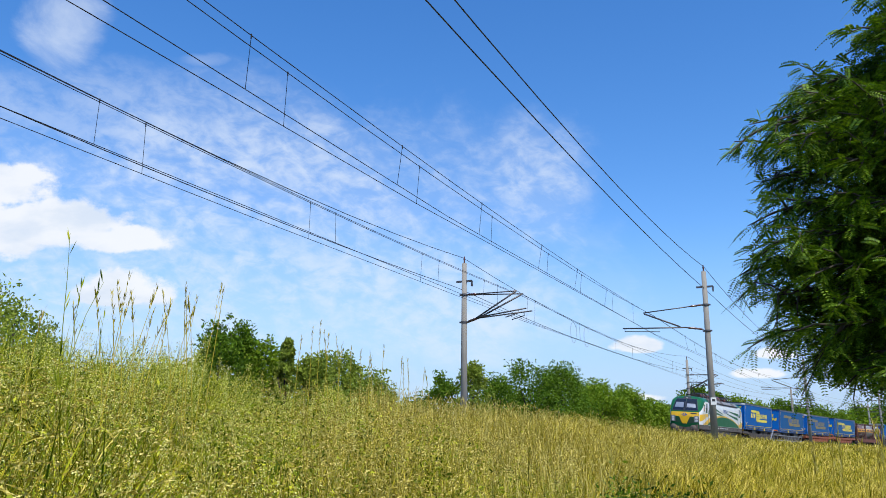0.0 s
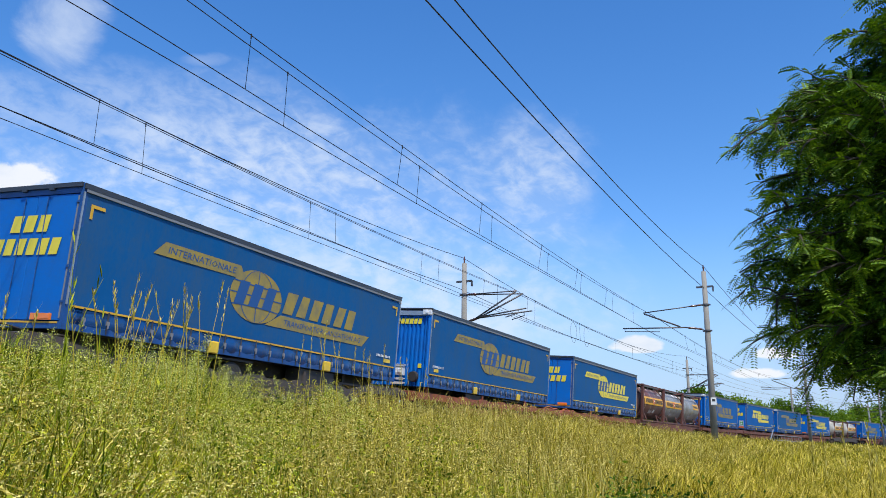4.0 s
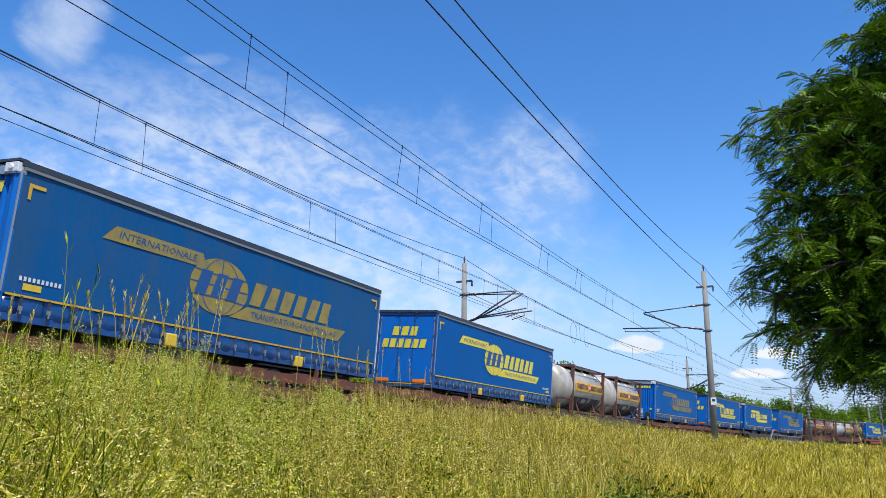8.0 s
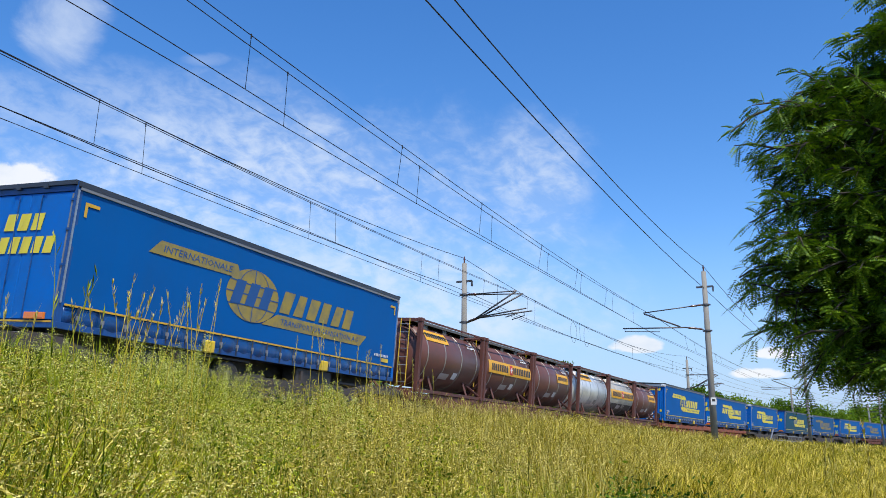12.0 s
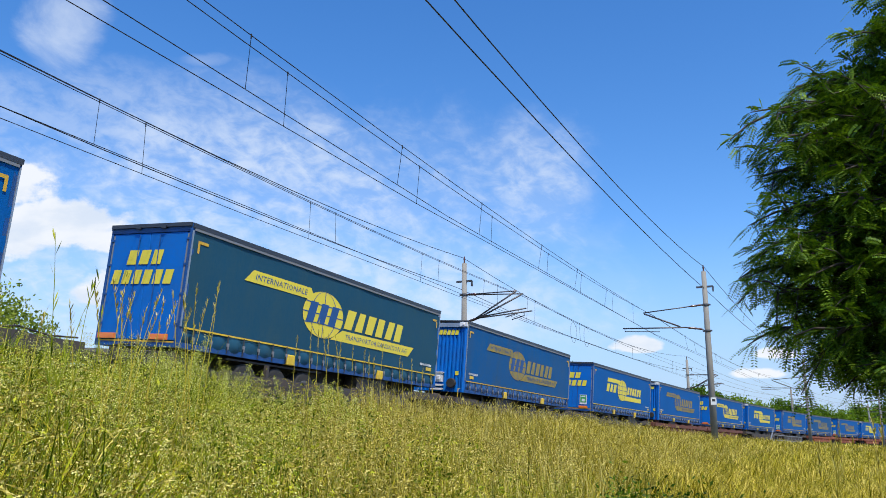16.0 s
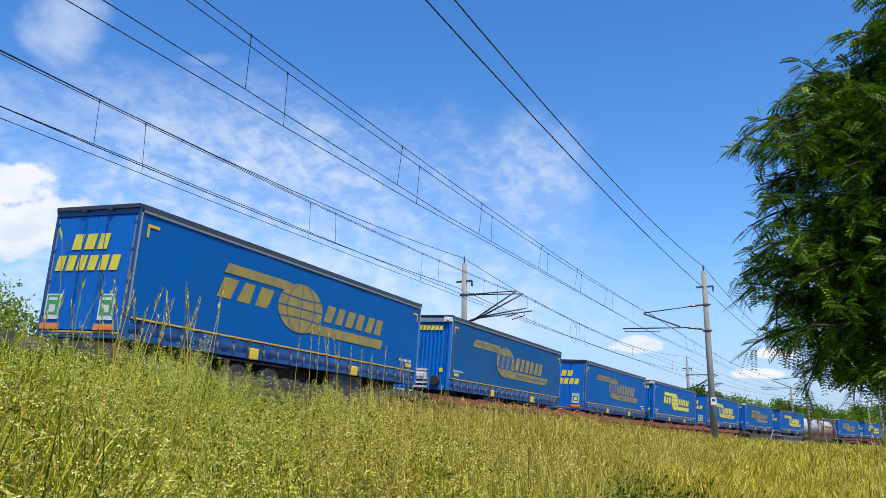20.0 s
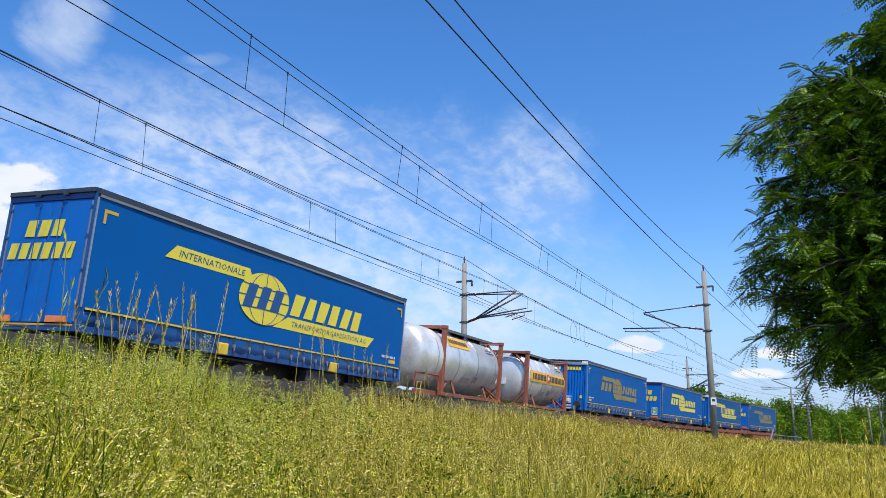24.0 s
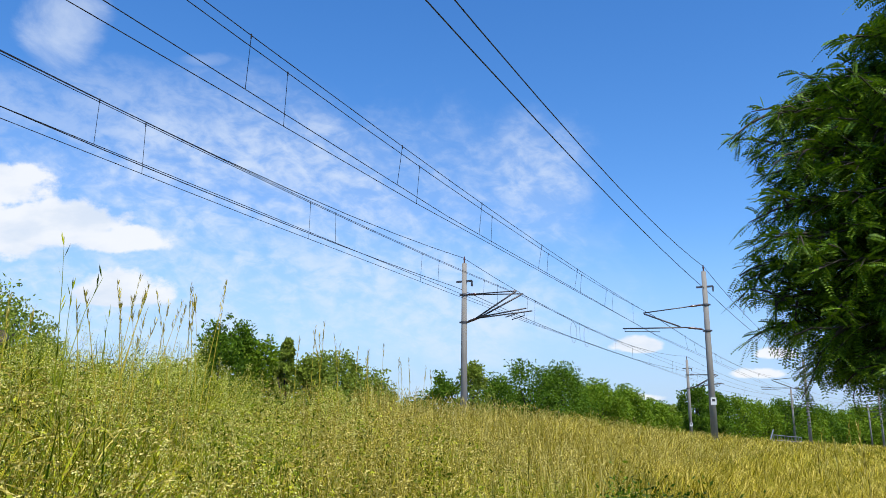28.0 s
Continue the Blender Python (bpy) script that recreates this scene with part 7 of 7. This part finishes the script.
def panicles(n, seed, h0, h1, mat, name, label, long=0.09, wide=0.0045, sprays=7, **area):
    """Nodding grass heads: a curved stem top with small spikelets hanging to one side."""
    x, y, z, r, q, rng = scatter(n, seed, **area)
    n = len(x)
    h = rng.uniform(h0, h1, n) * np.interp(np.degrees(np.arctan2(x, y)), [46, 53, 62, 68, 76, 90], [1.05, 0.92, 0.86, 0.95, 1.15, 1.22])
    b = rng.uniform(0, 2 * np.pi, n)
    out = np.stack([np.cos(b), np.sin(b), np.zeros(n)], 1)
    side_ = np.stack([-np.sin(b), np.cos(b), np.zeros(n)], 1)
    p = np.stack([x, y, z], 1)
    w = np.maximum(0.0013, r * 0.00018)[:, None]
    q1 = p + out * (h * 0.10)[:, None] + np.array([0, 0, 0.75]) * h[:, None]
    q2 = p + out * (h * 0.22)[:, None] + np.array([0, 0, 1.0]) * h[:, None]
    ln = (long * rng.uniform(0.6, 1.4, n))[:, None]
    faces = [np.stack([p - side_ * w, p + side_ * w, q1 + side_ * w, q1 - side_ * w], 1), np.stack([q1 - side_ * w, q1 + side_ * w, q2 + side_ * w * 0.7, q2 - side_ * w * 0.7], 1)]
    sag = rng.uniform(0.1, 1.1, n)[:, None]
    sw = np.maximum(wide, r * 0.0005)[:, None]
    for k in range(sprays):
        t = (k + 0.5) / sprays
        c = q2 + out * ln * t * 0.9 + np.array([0, 0, 1.0]) * ln * (0.55 * t - sag * t * t)
        d = out * 0.8 + side_ * rng.normal(size=(n, 1)) * 0.5 + np.array([0, 0, 1.0]) * (0.4 - 1.2 * sag * t)
        d /= np.linalg.norm(d, axis=1, keepdims=True)
        g = np.cross(d, rng.normal(size=(n, 3)))
        g /= np.linalg.norm(g, axis=1, keepdims=True)
        s = ln * (1.6 / sprays) * rng.uniform(0.8, 1.4, (n, 1))
        faces.append(np.stack([c, c + d * s * 0.4 + g * sw, c + d * s, c + d * s * 0.4 - g * sw], 1))
    return tagged(new(name, quads_mesh(name, np.concatenate(faces), mat)), label, "grass", kind="stuff")


def bedstraw(n, seed, h0, h1, name, label, per=64, dots=1.0, **area):
    """Bedstraw plants: thin branching stems with narrow leaves and pyramids of tiny pale flowers."""
    x, y, z, r, q, rng = scatter(n // 4, seed, **area)
    h = np.repeat(rng.uniform(h0, h1, len(x)), 4) * rng.uniform(0.8, 1.05, len(x) * 4)
    x, y, r = np.repeat(x, 4), np.repeat(y, 4), np.repeat(r, 4)
    n = len(x)
    x, y = x + rng.normal(size=n) * 0.07, y + rng.normal(size=n) * 0.07
    z = ground_z(x, y)
    lean_ = rng.normal(size=(n, 2)) * 0.16
    i = np.repeat(np.arange(n), per)
    t = rng.uniform(0.50, 1.0, n * per)
    reach = 0.115 * (1.06 - t) ** 0.7 * h[i] / 0.9 + 0.010
    a = rng.uniform(0, 2 * np.pi, n * per)
    # a few sprays on each plant: flowers gather at set turns round the stem
    a = np.round(a / 0.9) * 0.9 + rng.normal(size=n * per) * 0.16 + i
    k = reach * rng.uniform(0.25, 1.0, n * per)
    c = np.stack([x[i] + lean_[i, 0] * t * h[i] + np.cos(a) * k, y[i] + lean_[i, 1] * t * h[i] + np.sin(a) * k, z[i] + t * h[i] + k * 0.55 + rng.normal(size=n * per) * 0.010], 1)
    s = np.maximum(0.0062, r[i] * 0.00075) * rng.uniform(0.7, 1.3, n * per) * dots
    ob = tagged(new(name, quads_mesh(name, leaf_faces(c, s[:, None], rng, long=1.2), "blossom")), label, "weeds", kind="stuff")
    # leaves in whorls and the stems
    i = np.repeat(np.arange(n), 30)
    t = rng.uniform(0.08, 0.95, n * 30)
    c = np.stack([x[i] + lean_[i, 0] * t * h[i], y[i] + lean_[i, 1] * t * h[i], z[i] + t * h[i]], 1) + rng.normal(size=(n * 30, 3)) * [0.045, 0.045, 0.02]
    leaves = leaf_faces(c, np.maximum(0.009, r[i] * 0.0008)[:, None], rng, long=3.6)
    w = np.maximum(0.0016, r * 0.0002)
    base, top = np.stack([x, y, z], 1), np.stack([x + lean_[:, 0] * h, y + lean_[:, 1] * h, z + h], 1)
    e = np.stack([w, -w * 0.4, w * 0], 1)
    stems = np.stack([base - e, base + e, top + e * 0.4, top - e * 0.4], 1)
    tagged(new(name + "_leaves", quads_mesh(name + "_leaves", np.concatenate([leaves, stems]), "weed_leaf")), "narrow green leaves and thin stems of the bedstraw", "weeds", kind="stuff")
    return ob


def heads(n, seed, h0, h1, mat, name, label, **area):
    """Thin stems with a narrow seed head."""
    x, y, z, r, q, rng = scatter(n, seed, **area)
    n = len(x)
    h = rng.uniform(h0, h1, n)
    b = rng.uniform(0, 2 * np.pi, n)
    l = h * rng.uniform(0.0, 0.35, n)
    w = np.maximum(0.0016, r * 0.00022)
    top = np.stack([x + np.cos(b) * l, y + np.sin(b) * l, z + h], 1)
    base = np.stack([x, y, z], 1)
    side_ = np.stack([np.cos(b + 1.57) * w, np.sin(b + 1.57) * w, np.zeros(n)], 1)
    stem = np.stack([base - side_, base + side_, top + side_ * 0.6, top - side_ * 0.6], 1)
    d = (top - base) * 0.5 + np.stack([np.cos(b), np.sin(b), np.zeros(n)], 1) * h[:, None] * 0.25
    d /= np.linalg.norm(d, axis=1, keepdims=True)
    ln = rng.uniform(0.06, 0.12, n)[:, None]
    hw = np.maximum(0.0035, r * 0.00030)[:, None]
    out = [stem]
    for ang in (0.0, 1.57):
        e = np.stack([np.cos(b + ang), np.sin(b + ang), np.zeros(n)], 1) * hw
        out.append(np.stack([top - d * ln * 0.1, top + d * ln * 0.4 + e, top + d * ln, top + d * ln * 0.4 - e], 1))
    return tagged(new(name, quads_mesh(name, np.concatenate(out), mat)), label, "grass", kind="stuff")


def blossoms(n, seed, per, h0, h1, name, label, size=0.010, mat="blossom", tight=1.0, long=1.1, **area):
    """Clouds of tiny flowers on weeds."""
    x, y, z, r, q, rng = scatter(n, seed, **area)
    n = len(x)
    h = rng.uniform(h0, h1, n)
    c = np.repeat(np.stack([x, y, z + h * 0.8], 1), per, 0)
    rr = np.repeat(r, per)
    off = rng.normal(size=(n * per, 3)) * np.array([0.10, 0.10, 0.16]) * tight
    s = np.maximum(size, rr * 0.0009)
    return tagged(new(name, quads_mesh(name, leaf_faces(c + off, s[:, None], rng, long=long), mat)), label, "weeds", kind="stuff")


FULL, LEFT, RIGHT = dict(q0=-19), dict(q0=-12.5, az1=66.0), dict(q0=-19, az0=58.0)
tufts(52000, 1, 0.44, 0.84, 0.0050, 0.9, "grass_green", "meadow_grass", "tall yellow-green meadow grass on the embankment", r1=34.0, per=34, spread_=0.11, **FULL)
tufts(26000, 2, 0.46, 0.80, 0.0054, 1.0, "grass_fresh", "fresh_grass", "fresh green arching grass on the embankment", r1=26.0, per=40, spread_=0.12, az1=76.0, q0=-13.5)
tufts(17000, 3, 0.50, 0.88, 0.0040, 1.3, "grass_dry", "dry_grass", "dry straw-coloured arching grass in the meadow", r1=34.0, per=12, **FULL)
tufts(15000, 4, 0.52, 0.90, 0.0040, 0.8, "grass_dry", "golden_grass", "golden ripe grass along the crest", r0=6.0, r1=34.0, per=16, spread_=0.10, **RIGHT)
blades(60000, 12, 0.40, 0.72, 0.0038, 1.6, "grass_green", "far_meadow_grass", "yellow-green grass along the embankment in the bend", r0=12.0, r1=170.0, q0=-24)
blades(48000, 13, 0.45, 0.86, 0.0038, 1.6, "grass_dry", "far_dry_grass", "straw-coloured grass along the embankment in the bend", r0=12.0, r1=170.0, q0=-19)
blades(9000, 22, 0.35, 0.7, 0.006, 0.9, "grass_green", "side_meadow_grass", "meadow grass on the flat ground beside the embankment", r0=1.4, r1=45.0, az0=106.0, az1=388.0, q0=-60, q1=-5.0)
blades(2600, 24, 0.22, 0.42, 0.004, 1.0, "grass_green", "trodden_grass", "short trodden grass on the path", r0=0.25, r1=3.2, az0=0.0, az1=360.0, q0=-60, q1=-5.0)
panicles(4200, 5, 0.55, 0.88, "seed_head", "nodding_heads", "pale nodding grass heads in the meadow", long=0.085, wide=0.0058, r1=16.0, **LEFT)
panicles(4200, 6, 0.55, 0.90, "seed_head", "tan_heads", "tan feathery grass heads along the crest", long=0.10, wide=0.0048, r0=5.0, r1=34.0, q0=-11.0, az0=58.0)
heads(7000, 18, 0.60, 0.95, "seed_head", "far_seed_heads", "tan grass seed heads along the crest in the bend", r0=11.0, r1=150.0, az0=62.0, q0=-10.5)
bedstraw(760, 7, 0.58, 0.92, "bedstraw", "pale yellow bedstraw blossom among the grass", per=110, dots=1.3, r1=16.0, az1=58.0, q0=-12.5)
bedstraw(120, 8, 0.52, 0.84, "scattered_bedstraw", "scattered plants of bedstraw in the grass", per=90, dots=1.2, r1=18.0, az0=56.0, az1=84.0, q0=-12.0)
bedstraw(240, 9, 0.80, 1.14, "crest_bedstraw", "tall clumps of pale yellow bedstraw on the crest", per=210, dots=1.35, r0=6.0, r1=14.0, az0=34, az1=46.5, q0=-8.4, q1=-6.2)
bedstraw(120, 10, 0.90, 1.24, "tall_bedstraw", "tallest clumps of pale yellow bedstraw on the crest", per=240, dots=1.35, r0=7.0, r1=14.0, az0=46.5, az1=52.6, q0=-8.4, q1=-6.4)
bedstraw(110, 11, 0.58, 0.84, "late_bedstraw", "bedstraw with fading flowers on the crest", per=170, dots=1.3, r0=7.0, r1=16.0, az0=52.6, az1=64.0, q0=-8.4, q1=-6.4)
tufts(8000, 17, 0.75, 1.10, 0.0050, 0.6, "grass_fresh", "crest_grass", "taller green grass on the crest of the bank", r0=7.0, r1=14.0, az0=35, az1=53, q0=-8.4, q1=-6.4)
# dark nettles, spread wider to stand in for tree shade on the bank
blossoms(150, 19, 200, 0.35, 0.72, "nettle_patch", "patch of dark green nettles that also stands in for shade", size=0.024, long=2.2, mat="leaf_near", r0=6.4, r1=9.6, az0=79, az1=93, q0=-19)
blossoms(300, 25, 60, 0.35, 0.8, "leafy_herbs", "fresh green leafy herbs between the grass", size=0.016, long=3.0, tight=0.8, mat="weed_leaf", r1=20.0, az0=34, az1=74, q0=-12)
blossoms(900, 26, 36, 0.25, 0.70, "weed_leaves", "green leafy weeds among the grass", size=0.012, long=3.2, mat="weed_leaf", r1=40.0, q0=-19)


# tall stalks that stand against the sky and nod in the wind
def stalk(x, y, height, kind, seed):
    rng = random.Random(seed)
    ob = tagged(new("grass_stalk"), "tall dry grass stalk with a feathery seed head" if kind else "tall bare green weed stalk", "grass stalk", "tall stalks in the meadow")
    z = float(ground_z(x, y))
    ob.location = (x, y, z)
    lean = rng.uniform(-0.25, 0.3)
    pts = [(lean * t * t * height * 0.8, rng.uniform(-0.01, 0.01), t * height) for t in (0, 0.3, 0.6, 0.85, 1.0)]
    part("stem", ("stem", seed), lambda: Geo().tube(pts, [0.0038, 0.0034, 0.0028, 0.0020, 0.0010], 5), "grass_dry" if kind else "weed_leaf", ob)
    g = Geo()
    low = rng.uniform(0.76, 0.9)
    for i in range(rng.randint(18, 32) if kind else 14):
        t = rng.uniform(low, 1.0) if kind else rng.uniform(0.3, 1.0)
        p = Vector((lean * t * t * height * 0.8, 0, t * height))
        a = rng.uniform(0, 6.28)
        d = Vector((math.cos(a) * 0.35, math.sin(a) * 0.35, 1)).normalized() * (rng.uniform(0.035, 0.065) if kind else 0.10)
        e = Vector((-math.sin(a), math.cos(a), 0)) * (0.0036 if kind else 0.0055)
        g.add([p, p + d * 0.5 + e, p + d, p + d * 0.5 - e], [(0, 1, 2, 3)])
    part("seed_head" if kind else "leaves", ("stalk_head", seed), lambda: g, "seed_head" if kind else "weed_leaf", ob)
    SWAYS.append((ob, Vector((x, y, z)), 40 + seed))


STALKS = [(44.9, 5.6, 9.9, 1), (45.3, 5.7, 9.2, 1), (45.8, 5.5, 8.6, 1), (46.2, 5.9, 9.4, 1), (46.9, 6.0, 8.9, 1), (47.6, 6.1, 9.3, 1), (49.2, 6.4, 9.8, 1), (50.3, 6.5, 10.2, 1), (50.9, 6.6, 9.6, 1), (59.2, 9.6, 7.4, 1), (60.0, 9.8, 7.0, 1), (61.2, 10.0, 6.6, 1), (62.2, 10.4, 6.2, 1), (64.8, 11.4, 5.6, 1), (67.0, 12, 5.0, 1),
          (41.5, 5.2, 10.9, 0), (42.2, 5.0, 13.0, 0), (42.6, 5.4, 9.6, 0), (43.6, 5.6, 8.6, 1), (45.0, 6.0, 10.9, 1), (45.6, 6.1, 10.5, 1), (46.4, 6.0, 9.9, 1), (47.2, 6.2, 9.6, 1), (48.2, 6.4, 9.2, 1),
          (46.0, 5.8, 8.8, 1), (50.1, 6.6, 10.4, 1), (50.6, 6.6, 11.0, 1), (51.2, 6.8, 10.6, 1), (49.6, 6.7, 9.6, 1), (58.2, 9.6, 8.0, 1), (58.8, 9.8, 8.3, 1), (59.6, 9.7, 7.6, 1), (60.4, 10, 7.2, 1), (61.8, 10.2, 6.4, 1),
          (63.2, 11, 6.8, 1), (64.4, 11.4, 6.0, 1), (65.4, 11.8, 5.8, 1), (66.0, 12, 5.4, 1), (57.0, 9.4, 7.2, 1), (62.6, 10.8, 5.8, 1), (44.4, 6.0, 8.8, 0), (38.9, 5.6, 8.6, 1), (40.1, 5.8, 8.2, 1), (92.6, 5.4, 0.8, 1), (93.4, 5.2, 1.2, 1), (94.0, 5.6, 0.4, 1), (94.8, 5.0, 1.6, 1), (95.4, 5.3, 0.9, 1), (96.0, 5.1, 1.9, 1), (93.0, 5.0, 0.2, 1), (95.0, 5.6, 0.0, 1), (91.8, 5.5, 0.1, 1)]
for i, (az, d, el, kind) in enumerate(STALKS):
    x, y = polar(az, d)
    stalk(x, y, d * math.tan(radians(el)) - float(ground_z(x, y)), kind, i)


# ---------------------------------------------------------------- what moves
def motions():
    for ob, u, out, up in MOVERS:
        walk(ob, [(t, track_pose(u - SPEED * t, out, up)) for t in np.arange(0, 28.01, 1.0)])
    for ob, at, k in SWAYS:
        rows = []
        amp = 1.0 if k < 40 else 2.2
        for t in np.arange(0, 28.01, 0.7):
            g = math.sin(t * 1.9 + k * 1.7) + 0.6 * math.sin(t * 3.1 + k * 0.9)
            f = math.sin(t * 1.3 + k * 2.3)
            rows.append((t, pose(at.x, at.y, at.z, amp * 0.7 * g, amp * 0.8 * f, amp * 0.5 * g)))
        walk(ob, rows)


motions()
